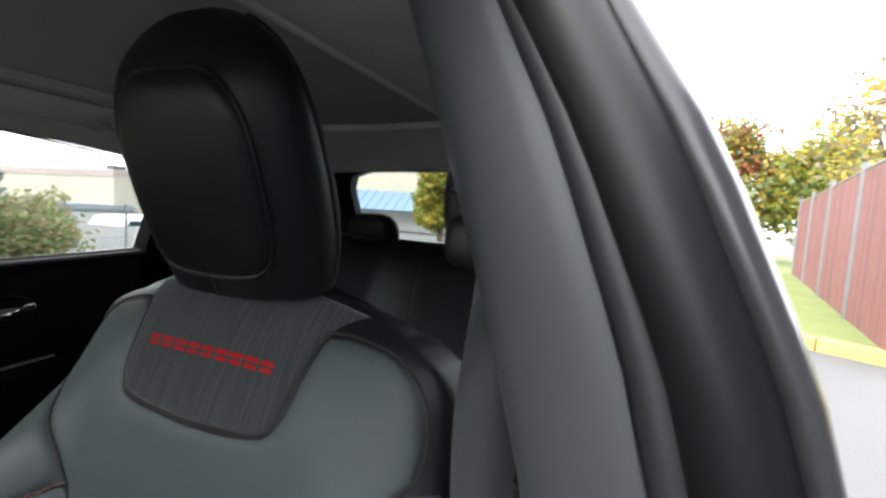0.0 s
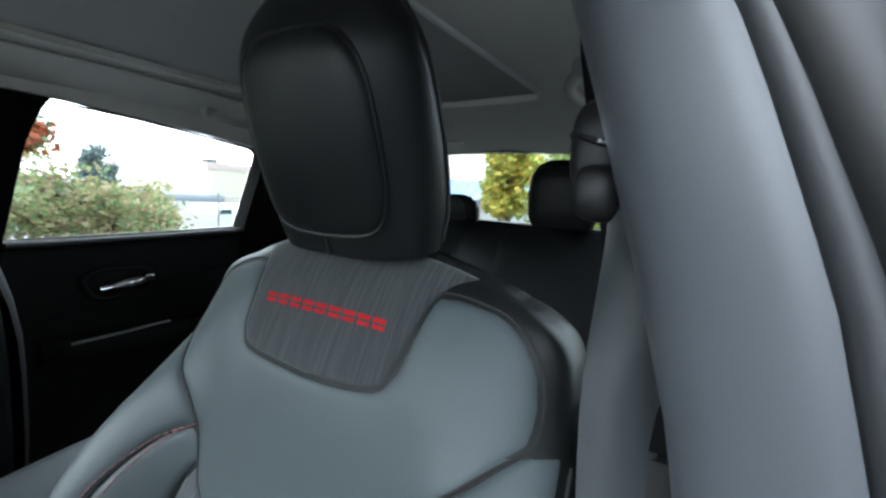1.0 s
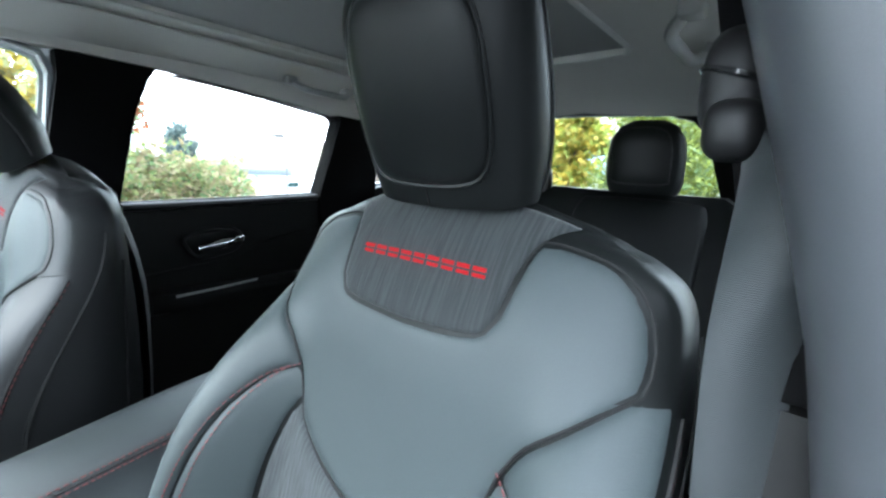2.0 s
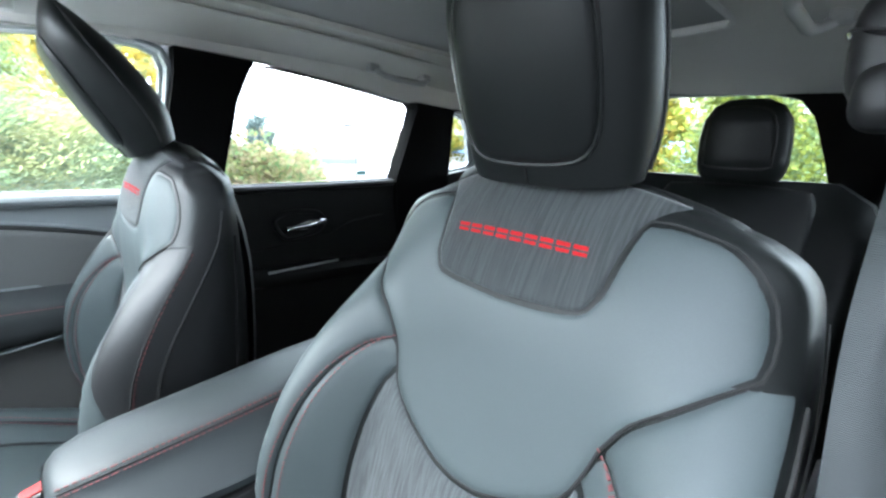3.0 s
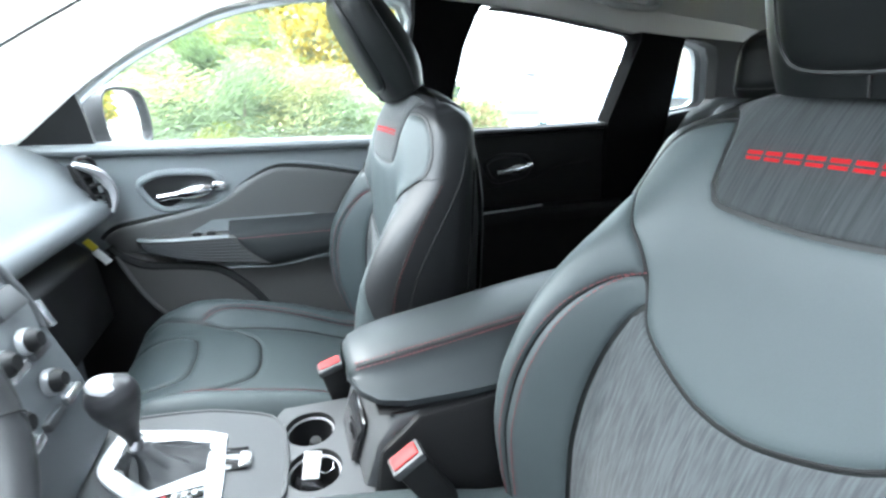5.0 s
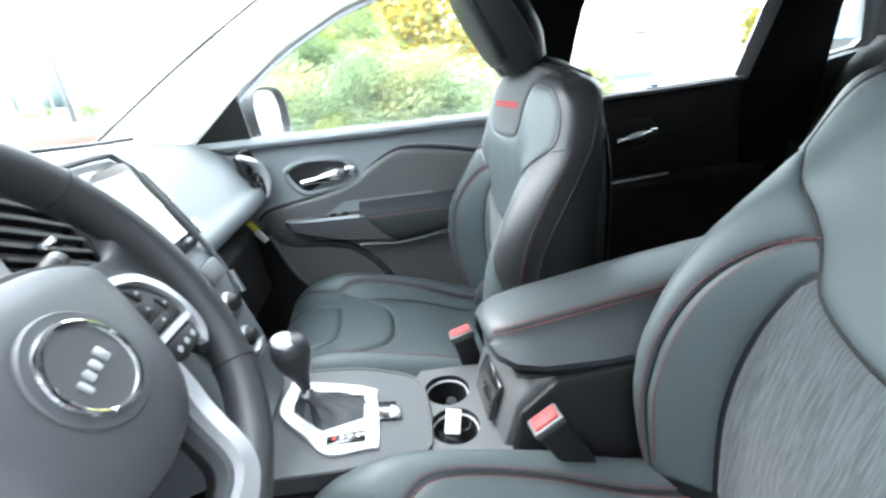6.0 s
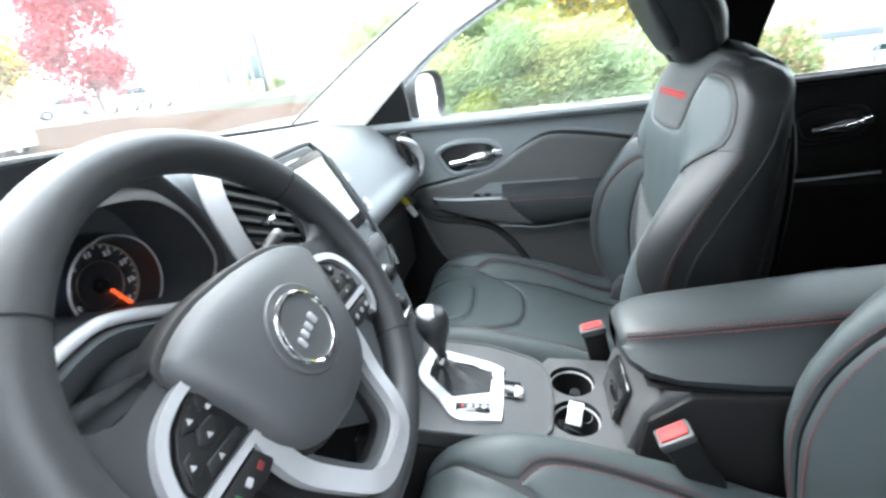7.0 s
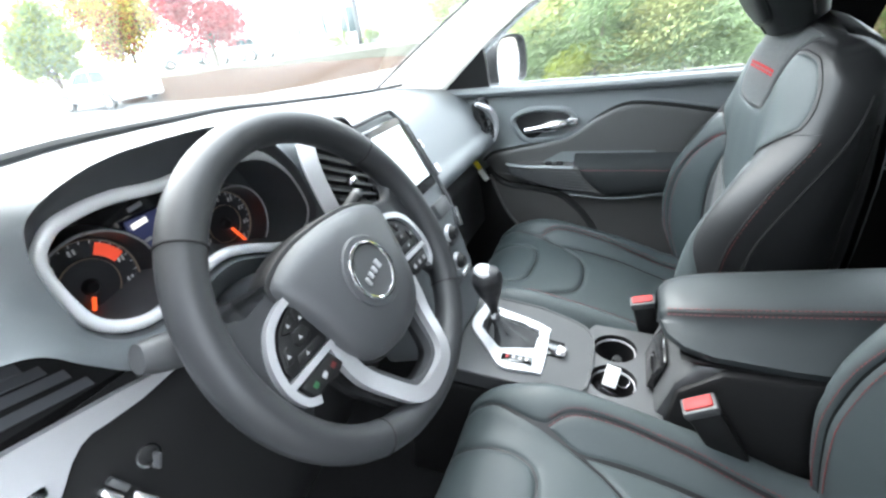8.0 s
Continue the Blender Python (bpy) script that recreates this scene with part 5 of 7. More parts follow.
for a in (142, 38, -37, 236):
    part("rim_seam", tube(rim_ring(radians(a), 0.0002), 0.0011, 5, closed=True), SEAM_SHADE, rim)

pad_ring = both_sides([(0.0, 0.072), (0.05, 0.069), (0.085, 0.060), (0.107, 0.047), (0.109, 0.036), (0.101, 0.014), (0.093, -0.010), (0.087, -0.036), (0.080, -0.062), (0.064, -0.086), (0.040, -0.100), (0.0, -0.106)])


def pad(u, v):
    r2 = (u / 0.115) ** 2 + ((v + 0.016) / 0.092) ** 2
    return wp(u, v, 0.029 - 0.015 * r2)


airbag = part("airbag_cover", panel(pad_ring, pad, puff=0.020, rim=0.026, step=0.010, toward=(0, -1, 0)), AIRBAG, wheel, "grained grey airbag cover")
part("airbag_base", wheel_bm(prism([(p[0] * 0.985, p[1] * 0.985) for p in pad_ring], -0.034, 0.002, "Z", 0.006)), PLASTIC, wheel)
part("emblem_well", wheel_bm(disc_ring(0.0335, 0.0425, 0.0035, (0.0, -0.008, 0.0255))), AIRBAG, airbag, "raised collar round the emblem")
part("emblem_disc", wheel_bm(disc_ring(0.0, 0.0315, 0.003, (0.0, -0.008, 0.0270))), PLASTIC_GREY, airbag)
part("emblem_ring", wheel_bm(tube([Vector((0.0322 * math.cos(a), -0.008 + 0.0322 * math.sin(a), 0.0298)) for a in (2 * math.pi * k / 56 for k in range(56))], 0.0027, 8, closed=True)), CHROME, airbag, "chrome emblem ring")
for ex, ey, hx, hy in ((-0.0165, -0.0140, 0.0030, 0.0062), (-0.0080, -0.0105, 0.0036, 0.0050), (0.0010, -0.0085, 0.0036, 0.0052), (0.0110, -0.0060, 0.0042, 0.0066)):
    part("emblem_bar", wheel_bm(box((hx * 1.5, hy * 1.7, 0.0030), (ex, ey, 0.0305), 0.0012, (0, 0, 14))), SATIN, airbag, "plain silver emblem mark")
UPW = WM.to_3x3() @ Vector((0, 0, 1))
for k in (-1, 1):
    # side spoke with its keys
    def face(poly):
        return [(k * x, y) for x, y in (poly if k > 0 else poly[::-1])]
    arm_out = spline([(0.080, 0.052), (0.112, 0.046), (0.138, 0.042), (0.152, 0.052), (0.160, 0.072)], step=0.006) + spline([(0.170, 0.060), (0.178, 0.0), (0.172, -0.060), (0.150, -0.100)], step=0.01) + \
        spline([(0.150, -0.098), (0.143, -0.082), (0.134, -0.070), (0.118, -0.068), (0.082, -0.060), (0.078, 0.0)], step=0.008)
    part("spoke", wheel_bm(prism(face([tuple(p) for p in arm_out]), -0.022, -0.001, "Z", 0.007, 3)), WHEEL_LEATHER, wheel, "leather spoke")
    keys = part("key_pad", wheel_bm(prism(face([(0.088, 0.021), (0.104, 0.017), (0.121, 0.008), (0.133, -0.006), (0.141, -0.024), (0.139, -0.033), (0.103, -0.033), (0.080, -0.031), (0.079, -0.024), (0.084, 0.0)]), -0.004, 0.004, "Z", 0.002)), PLASTIC, wheel, "black key pad")
    line = spline([(k * x, y) for x, y in ((0.088, 0.0265), (0.108, 0.023), (0.128, 0.014), (0.142, -0.003), (0.149, -0.024), (0.149, -0.044), (0.142, -0.060), (0.130, -0.067))], step=0.005)
    part("silver_edge", ribbon([wp(x, y, -0.002) for x, y in line], UPW, 0.0078, 0.009), SATIN, wheel, "satin silver spoke edge")
    part("key_bar", ribbon([wp(k * 0.076, -0.0372, -0.002), wp(k * 0.146, -0.0395, -0.002)], UPW, 0.0068, 0.0075), SATIN, keys, "satin silver bar")
    low_keys = part("low_key_pad", wheel_bm(prism(face([(0.092, -0.0425), (0.139, -0.0450), (0.132, -0.0635), (0.098, -0.0655), (0.085, -0.0610)]), -0.004, 0.006, "Z", 0.003)), PLASTIC, wheel, "lower key strip")
    for j, x in enumerate((0.098, 0.112, 0.126)):
        part("key_mark", wheel_bm(box((0.006, 0.005, 0.0008), (k * x, -0.054, 0.0063), 0, (0, 0, 20))), (KEY_RED, KEY_MARK, GREEN_MARK)[j] if k < 0 else KEY_MARK, low_keys, "small key mark")
    for x, y, poly in ((0.096, 0.004, ((-0.006, 0.013), (0.004, 0.010), (0.006, 0.001), (-0.009, 0.0))), (0.112, 0.006, ((-0.009, 0.007), (0.002, 0.003), (0.011, -0.003), (-0.003, -0.009))),
                       (0.108, -0.010, ((-0.010, 0.008), (0.004, 0.008), (0.010, 0.0), (0.004, -0.008), (-0.010, -0.008), (-0.014, 0.0))),
                       (0.130, -0.016, ((-0.006, 0.008), (0.002, 0.006), (0.007, -0.007), (-0.003, -0.007))), (0.112, -0.026, ((-0.022, 0.004), (0.010, 0.004), (0.014, -0.005), (-0.026, -0.004)))):
        ky = part("key", wheel_bm(prism(face([(x + a, y + b) for a, b in poly]), 0.002, 0.0056, "Z", 0.0012)), PLASTIC, keys)
        part("key_mark", wheel_bm(prism(face([(x - 0.0022, y - 0.0018), (x + 0.0022, y - 0.0018), (x, y + 0.0024)]), 0.0057, 0.0061, "Z")), KEY_MARK, keys, "pale key mark")
loop = spline([(-0.078, -0.038), (-0.079, -0.060), (-0.074, -0.088), (-0.060, -0.120), (-0.044, -0.148), (-0.026, -0.160), (0.0, -0.163), (0.026, -0.160), (0.044, -0.148), (0.060, -0.120), (0.074, -0.088), (0.079, -0.060), (0.078, -0.038)], step=0.006)


def loop_h(y):
    return -0.006 + 0.016 * ease((-y - 0.09) / 0.07)


part("lower_spoke", ribbon([wp(x, y, loop_h(y)) for x, y in loop], UPW, 0.0185, 0.010), SATIN, wheel, "satin silver lower spoke loop")
part("lower_spoke_lining", ribbon([wp(x * 0.86, y * 0.955, loop_h(y) - 0.012) for x, y in loop], UPW, 0.016, 0.012), PLASTIC_GREY, wheel, "dark grey inside of the lower spoke")
part("lower_spoke_back", ribbon([wp(x, y * 0.99, loop_h(y) - 0.024) for x, y in loop], UPW, 0.026, 0.013), PLASTIC, wheel)
cols = [WM @ Vector((0, -0.01, z)) for z in steps(-0.035, -0.20, 6)]
column = thing("steering_column", "black plastic steering column cover with stalks", "steering column", (-0.385, 0.90, 0.99))
part("column_cover", tube(cols, lambda t: 0.052 + 0.014 * t, 24), LINING, column)
part("column_collar", tube([WM @ Vector((0, -0.005, z)) for z in steps(-0.030, -0.075, 5)], lambda t: 0.074 - 0.010 * t, 28), PLASTIC, column, "black collar behind the wheel")
part("wiper_stalk", tube([wp(0.05, 0.02, -0.065), wp(0.12, 0.055, -0.060), wp(0.150, 0.063, -0.058)], lambda t: 0.007 + 0.003 * t, 10), PLASTIC, column, "black stalk with a grey end")
part("stalk_end", tube([wp(0.148, 0.063, -0.058), wp(0.160, 0.066, -0.057)], 0.0085, 12), PLASTIC_GREY, column, "grey stalk end")
part("lamp_stalk", tube([wp(-0.04, 0.0, -0.07), wp(-0.13, 0.028, -0.066), wp(-0.166, 0.043, -0.064)], lambda t: 0.009 + 0.006 * t, 14), PLASTIC, column, "black lamp stalk")
part("lamp_stalk_end", tube(spline([wp(-0.163, 0.042, -0.064), wp(-0.182, 0.050, -0.063), wp(-0.196, 0.056, -0.062)], step=0.004), lambda t: 0.0172 - 0.004 * t ** 3, 16), PLASTIC_GREY, column, "grey stalk end")

# ---- console, lever, armrest ----
con = thing("centre_console", "grey plastic centre console with two cup holders", "car console", (0, 0.6, 0.36))
side = [(0.86, 0.78), (0.80, 0.745), (0.60, 0.735), (0.43, 0.728), (0.425, 0.80), (0.36, 0.825), (0.0, 0.835), (-0.12, 0.80), (-0.16, 0.36), (0.95, 0.36)]
part("console_body", prism([(0.90, 0.69), (0.585, 0.665), (0.560, 0.60), (0.42, 0.60), (0.40, 0.76), (0.34, 0.812), (0.0, 0.83), (-0.12, 0.80), (-0.16, 0.36), (0.95, 0.36)], -0.118, 0.118, "X", 0.012), PLASTIC, con)


def con_z(y):
    """Height of the console's top."""
    return table(y, [(0.40, 0.692), (0.54, 0.698), (0.60, 0.708), (0.66, 0.722), (0.80, 0.734), (0.86, 0.745)])


def con_fn(lift):
    return lambda x, y, d: Vector((x, y, con_z(y) + lift - d))


top = spline([(0.128, 0.85), (0.125, 0.70), (0.105, 0.58), (0.07, 0.545), (0.01, 0.538), (-0.05, 0.540), (-0.100, 0.555), (-0.125, 0.65), (-0.130, 0.85)], step=0.015)
part("lever_plate", plate(top, [], con_fn(0.004), 0.035), PLASTIC_GREY, con, "grey lever surround")
part("plate_rim", tube([Vector((p[0], p[1], con_z(p[1]) + 0.003)) for p in top], 0.004, 6), PLASTIC_GREY, con)
cups_out = [Vector(p) for p in ((-0.115, 0.552), (-0.10, 0.547), (0.0, 0.534), (0.10, 0.552), (0.120, 0.54), (0.120, 0.412), (-0.118, 0.412))]


def circle(cx, cy, r, n=28):
    return [Vector((cx + r * math.cos(2 * math.pi * i / n), cy + r * math.sin(2 * math.pi * i / n))) for i in range(n)]


CUPS = ((0.051, 0.497), (-0.046, 0.497))
part("cup_plate", plate(cups_out, [circle(x, y, 0.0435) for x, y in CUPS], con_fn(0.0), 0.085), PLASTIC_GREY, con, "grey cup holder surround")
for x, y in CUPS:
    cup = part("cup_holder", loft([[Vector((p.x, p.y, z)) for p in circle(x, y, r)] for z, r in ((0.696, 0.0437), (0.690, 0.0420), (0.62, 0.038))], caps=False), PLASTIC, con, "black cup holder")
    part("cup_floor", loft([[Vector((p.x, p.y, 0.622)) for p in circle(x, y, 0.039)], [Vector((p.x, p.y, 0.615)) for p in circle(x, y, 0.039)]]), PLASTIC, cup)
    part("cup_ring", tube([Vector((p.x, p.y, 0.684)) for p in circle(x, y, 0.0415)], 0.0026, 6, closed=True), SATIN, cup, "silver cup ring")
part("cup_grip", tube([(0.051, 0.497, 0.62), (0.047, 0.49, 0.672)], lambda t: 0.014 * (1 - 0.3 * t), 12), PLASTIC, con)
keys = thing("car_key", "white tagged car key lying in the cup holder", "key", (0.0, 0.49, 0.65))
part("key_label", box((0.003, 0.026, 0.040), (-0.052, 0.500, 0.711), 0.001, (14, 32, 4)), WHITE_TAG, keys, "white paper label")
part("key_fob", box((0.034, 0.055, 0.014), (-0.044, 0.505, 0.662), 0.005, (40, 10, 20)), GLOSS_BLACK, keys, "black key fob")
part("key_ring", tube([Vector((-0.022 + 0.012 * math.cos(a), 0.478 + 0.012 * math.sin(a), 0.676 + 0.006 * math.cos(a))) for a in steps(0, 2 * math.pi * 15 / 16, 15)], 0.0012, 6, closed=True), CHROME, keys, "chrome key ring")
# lever surround and lever
def near(pts):
    return [Vector((-0.73 + (x + 0.73) * 1.018, 0.505 + (y - 0.505) * 1.018)) for x, y in pts]


bezel = spline(near([(-0.008, 0.790), (0.062, 0.785), (0.074, 0.770), (0.040, 0.640), (0.020, 0.628), (-0.090, 0.624), (-0.104, 0.636), (-0.112, 0.700), (-0.070, 0.740)]), closed=True, step=0.008)
hole = near([(-0.008, 0.770), (0.048, 0.768), (0.020, 0.648), (-0.040, 0.648), (-0.062, 0.715)])
lever = thing("gear_lever", "black gear lever with chrome collar in a bright silver surround", "gear lever", (0, 0.72, 0.728))
part("lever_bezel", plate(bezel, [hole], con_fn(0.010), 0.010), SATIN, lever, "satin silver surround")
part("gear_display", box((0.020, 0.062, 0.003), (-0.072, 0.678, 0.7345), 0.001, (3, 0, 4)), GLOSS_BLACK, lever, "gear position strip")
for j in range(4):
    part("gear_mark", box((0.008, 0.006, 0.001), (-0.072, 0.658 + j * 0.013, 0.7365 + 0.0006 * j)), RED_BUTTON if j == 3 else DIAL_MARK, lever)
hc = sum(hole, Vector((0, 0))) / len(hole)
boot = []
for t in steps(0, 1, 7):
    c = Vector((hc.x + (0.022 - hc.x) * t, hc.y + (0.744 - hc.y) * t, 0.722 + 0.036 * t))
    s = 1 - 0.74 * ease(t)
    boot.append([c + Vector(((p[0] - hc.x) * s, (p[1] - hc.y) * s, 0.006 * math.sin(i * 1.7) * t * (1 - t) * 3)) for i, p in enumerate(spline(hole, closed=True, step=0.012))])
part("boot", loft(boot), WHEEL_LEATHER, lever, "black leather boot")
part("collar", tube([(0.022, 0.745, 0.754), (0.022, 0.744, 0.776)], 0.0105, 16), CHROME, lever, "chrome collar")
kn = [(0.0, 0.0085), (0.12, 0.0095), (0.30, 0.015), (0.50, 0.0245), (0.66, 0.0300), (0.78, 0.0310), (0.90, 0.0265), (0.97, 0.0165), (1.0, 0.005)]
KNOB = mat("knob_dark_satin", (0.022, 0.022, 0.024), 0.42, grain=0.08, grain_scale=900)
knob = part("knob", tube([Vector((0.022, 0.746 + 0.016 * t, 0.768 + 0.116 * t)) for t in steps(0, 1, 30)], lambda t: 1.15 * table(t, kn), 22, flat=0.92), KNOB, lever, "dark satin knob")
cap = [(0.0, 0.0255), (0.5, 0.0225), (0.8, 0.0150), (1.0, 0.003)]
part("knob_cap", tube([Vector((0.019, 0.760 - 0.003 * t, 0.8755 + 0.0105 * t)) for t in steps(0, 1, 8)], lambda t: table(t, cap), 20), SATIN, knob, "satin silver knob cap")
br = thing("parking_brake_switch", "small bright parking brake switch", "switch", (0.0, 0.60, 0.712))
part("switch_well", box((0.046, 0.034, 0.004), (-0.006, 0.612, 0.7185), 0.001, (9, 0, 0)), GLOSS_BLACK, br)
part("switch_rocker", box((0.032, 0.018, 0.010), (-0.012, 0.598, 0.7190), 0.004, (14, 0, 0)), BRIGHT, br, "bright rocker")
# armrest lid
arm = thing("storage_box", "padded grey leather armrest lid with red stitching", "storage box", (0, 0.2, 0.83))
STATIONS = [(0.434, 0.856, 0.848, 0.024, 0.030), (0.431, 0.870, 0.842, 0.036, 0.052), (0.420, 0.880, 0.832, 0.046, 0.076), (0.395, 0.888, 0.824, 0.054, 0.096), (0.355, 0.895, 0.819, 0.058, 0.106),
            (0.25, 0.909, 0.816, 0.060, 0.110), (0.10, 0.930, 0.820, 0.062, 0.110), (-0.02, 0.943, 0.828, 0.062, 0.110), (-0.07, 0.932, 0.840, 0.058, 0.100)]
rings = []
for y, T, B, wt, wb in STATIONS:
    half = [(0.0, T + 0.004), (wt * 0.5, T + 0.003), (wt - 0.012, T), (wt, T - 0.004), (wt + 0.006, T - 0.011), (wt + 0.0085, T - 0.020), ((wt + wb) / 2 + 0.003, (T + B) / 2), (wb + 0.002, B + 0.018), (wb, B + 0.006), (wb - 0.010, B), (wb * 0.5, B)]
    rings.append([Vector((x, y, z)) for x, z in half] + [Vector((0, y, B))] + [Vector((-x, y, z)) for x, z in reversed(half[1:])])
lid = part("lid", loft(rings), ARM_LEATHER, arm, "padded grey leather lid")
for k in (-1, 1):
    for dx, dz in ((0.0005, -0.0025), (0.0065, -0.0100)) if k < 0 else ((0.0065, -0.0100),):
        ln = spline([Vector((k * (wt + dx), y + 0.001, T + dz)) for y, T, B, wt, wb in STATIONS[2:8]], step=0.007)
        part("stitching", merge(*[tube([a, a + (b - a) * 0.6], 0.0012, 4) for a, b in zip(ln, ln[1:])]), RED_THREAD, lid, "red stitching")
    part("lid_seam", tube(spline([Vector((k * (wt + 0.0035), y, T - 0.0072)) for y, T, B, wt, wb in STATIONS[2:8]], step=0.02), 0.0014, 5), SEAM_SHADE, lid, "dark seam")
part("lid_base", prism([(0.40, 0.818), (0.36, 0.812), (-0.06, 0.822), (-0.06, 0.834)], -0.104, 0.104, "X", 0.003), PLASTIC, arm)
part("armrest_front", prism([(0.428, 0.69), (0.405, 0.77), (0.372, 0.815), (0.30, 0.812), (0.30, 0.67), (0.42, 0.67)], -0.108, 0.108, "X", 0.012), PLASTIC_GREY, arm, "grey box front")
part("slot_pad", prism([(0.440, 0.70), (0.428, 0.745), (0.415, 0.770), (0.408, 0.768), (0.424, 0.70)], -0.055, 0.045, "X", 0.003), GLOSS_BLACK, arm, "dark slot")


def buckle(at, yaw, lean, nm, lab):
    b = thing(nm, lab, "seat belt buckle", at)
    M = pose(*at, lean, 0, yaw)
    body = box((0.030, 0.046, 0.125), (0, 0, -0.064), 0.006)
    body.transform(M)
    part("buckle_body", body, PLASTIC, b, "black buckle body")
    fr = box((0.034, 0.052, 0.016), (0, 0, -0.004), 0.004)
    fr.transform(M)
    part("buckle_frame", fr, PLASTIC_GREY, b)
    bt = box((0.024, 0.042, 0.012), (0, 0, 0.002), 0.004)
    bt.transform(M)
    part("buckle_button", bt, RED_BUTTON, b, "red release button")


buckle((-0.152, 0.372, 0.776), 4, -30, "belt_buckle", "black belt buckle with a red button beside the driver's seat")
buckle((0.148, 0.447, 0.758), 4, -14, "belt_buckle", "black belt buckle with a red button beside the passenger seat")

# ---- doors ----
def rounded(ring, times=3):
    """A closed ring with its corners cut round."""
    ring = [Vector((p[0], p[1])) for p in ring]
    for _ in range(times):
        ring = [q for a, b in zip(ring, ring[1:] + ring[:1]) for q in (a * 0.75 + b * 0.25, a * 0.25 + b * 0.75)]
    return ring


def door_skin(name, k, ring, label, push=0.0, skin_mat=DOOR_SKIN):
    d = thing(name, label, "car door", (k * 0.70, sum(p[0] for p in ring) / len(ring), 0.40))
    part("door_panel", plate([Vector(p) for p in ring], [], wall_fn(k, push), 0.05), skin_mat, d)
    return d


fd = door_skin("front_door_right", 1, [(0.115, 0.42), (0.115, 0.9), (0.14, 1.145), (0.55, 1.145), (1.08, 1.145), (1.09, 0.9), (1.06, 0.42)], "closed dark grey front door with padded armrest and chrome handle")
# rounded sill roll
part("door_sill", tube(spline([(0.690, 1.08, 1.137), (0.687, 0.6, 1.137), (0.688, 0.13, 1.140)], step=0.05), 0.020, 10, flat=0.8), DOOR_SKIN, fd, "soft grey window sill")


def on_door(y, z, d=0.0, k=1):
    return Vector((k * (side_x(z) - d), y, z))


# raised lower field under the waist line, its top edge dropping to the front
waist = spline([(0.13, 1.000), (0.24, 1.035), (0.36, 1.062), (0.47, 1.078), (0.53, 1.074), (0.60, 1.040), (0.66, 1.000), (0.72, 0.976), (0.85, 0.950), (0.93, 0.932), (0.962, 0.905)], step=0.015)
ring = waist + spline([(0.962, 0.905), (0.93, 0.860), (0.80, 0.858), (0.70, 0.842), (0.62, 0.815), (0.13, 0.80)], step=0.015)[1:]


def skin(y, z):
    return on_door(y, z, 0.004)


mid = part("door_field", panel(ring, lambda a, b: skin(a, b), puff=0.014, rim=0.016, step=0.03, lift=0.012, toward=(-1, 0, 0)), DOOR_FIELD, fd)
# Black tube laid on the skin; it paints the shade of the waist groove.
part("waist_shade", tube([on_door(p[0], p[1], 0.0040) for p in waist], 0.0075, 6), SEAM_SHADE, fd, "black strip in place of the groove's shade")
part("waist_edge", tube([on_door(p[0], p[1] + 0.010, 0.0) for p in waist], 0.007, 6), DOOR_SKIN, fd)
# armrest: padded rear with a slanting front, ribbed switch plate ahead of it
ARM_TOP = 0.903


def arm_low(y):
    return table(y, [(0.13, 0.840), (0.38, 0.823), (0.45, 0.812), (0.563, 0.802), (0.586, 0.808), (0.721, 0.824), (0.86, 0.861), (0.885, 0.872)])


def arm_x(y):
    return table(y, [(0.13, 0.640), (0.65, 0.643), (0.80, 0.652), (0.86, 0.667), (0.885, 0.692)])


plate_rows = []
for y in steps(0.56, 0.885, 22):
    x, zb = arm_x(y), arm_low(y)
    plate_rows.append([Vector(p) for p in ((0.712, y, ARM_TOP), (x + 0.022, y, ARM_TOP - 0.001), (x + 0.006, y, ARM_TOP - 0.002), (x, y, ARM_TOP - 0.008), (x + 0.005, y, zb + 0.006), (x + 0.012, y, zb), (0.712, y, zb))])
part("switch_plate", loft(plate_rows), DOOR_LOW, fd, "dark grey switch plate")
pad_profile = ((0.712, 1, 0.034, 0.655), (0.676, 1, 0.022, 0.655), (0.652, 1, 0.008, 0.655), (0.640, 1, -0.006, 0.651), (0.635, 0.7, 0.0, 0.630), (0.635, 0.4, 0.0, 0.604), (0.642, 0.12, 0.0, 0.578), (0.655, 0, -0.001, 0.564), (0.712, 0, 0.0, 0.560))
pad_rows = []
for u in steps(0, 1, 24):
    row = []
    for x, f, dz, yf in pad_profile:
        y = yf + (0.13 - yf) * u
        row.append(Vector((x + 0.010 * max(0.0, 1 - u * 30) * (x < 0.7), y, arm_low(y) + (ARM_TOP - arm_low(y)) * f + dz)))
    pad_rows.append(row)
arm_p = part("armrest", loft(pad_rows), ARM_PAD, fd, "padded grey leather armrest")
line = spline([r[3] + Vector((-0.0014, 0, -0.004)) for r in pad_rows[1:]], step=0.007)
part("stitching", merge(*[tube([a, a + (b - a) * 0.65], 0.0011, 4) for a, b in zip(line, line[1:])]), RED_THREAD, arm_p, "red stitching")
edge = spline([(0.652, 0.668, 0.806), (0.652, 0.610, 0.803), (0.652, 0.563, 0.797), (0.652, 0.50, 0.800), (0.652, 0.45, 0.807), (0.652, 0.38, 0.818), (0.655, 0.13, 0.836)], step=0.02)
part("armrest_edge", tube(edge, 0.0021, 6), DOOR_SKIN, arm_p, "thin silver line")
for j in range(7):
    f = (j + 1) / 7.6
    ys = [y for y in steps(0.56, 0.870, 22) if y > 0.648 - 0.075 * f]
    part("rib", tube([Vector((arm_x(y) + 0.004 * f - 0.0004, y, ARM_TOP - 0.010 + (arm_low(y) + 0.006 - ARM_TOP + 0.010) * f)) for y in ys], 0.0019, 5), PLASTIC_GREY, fd, "raised rib")
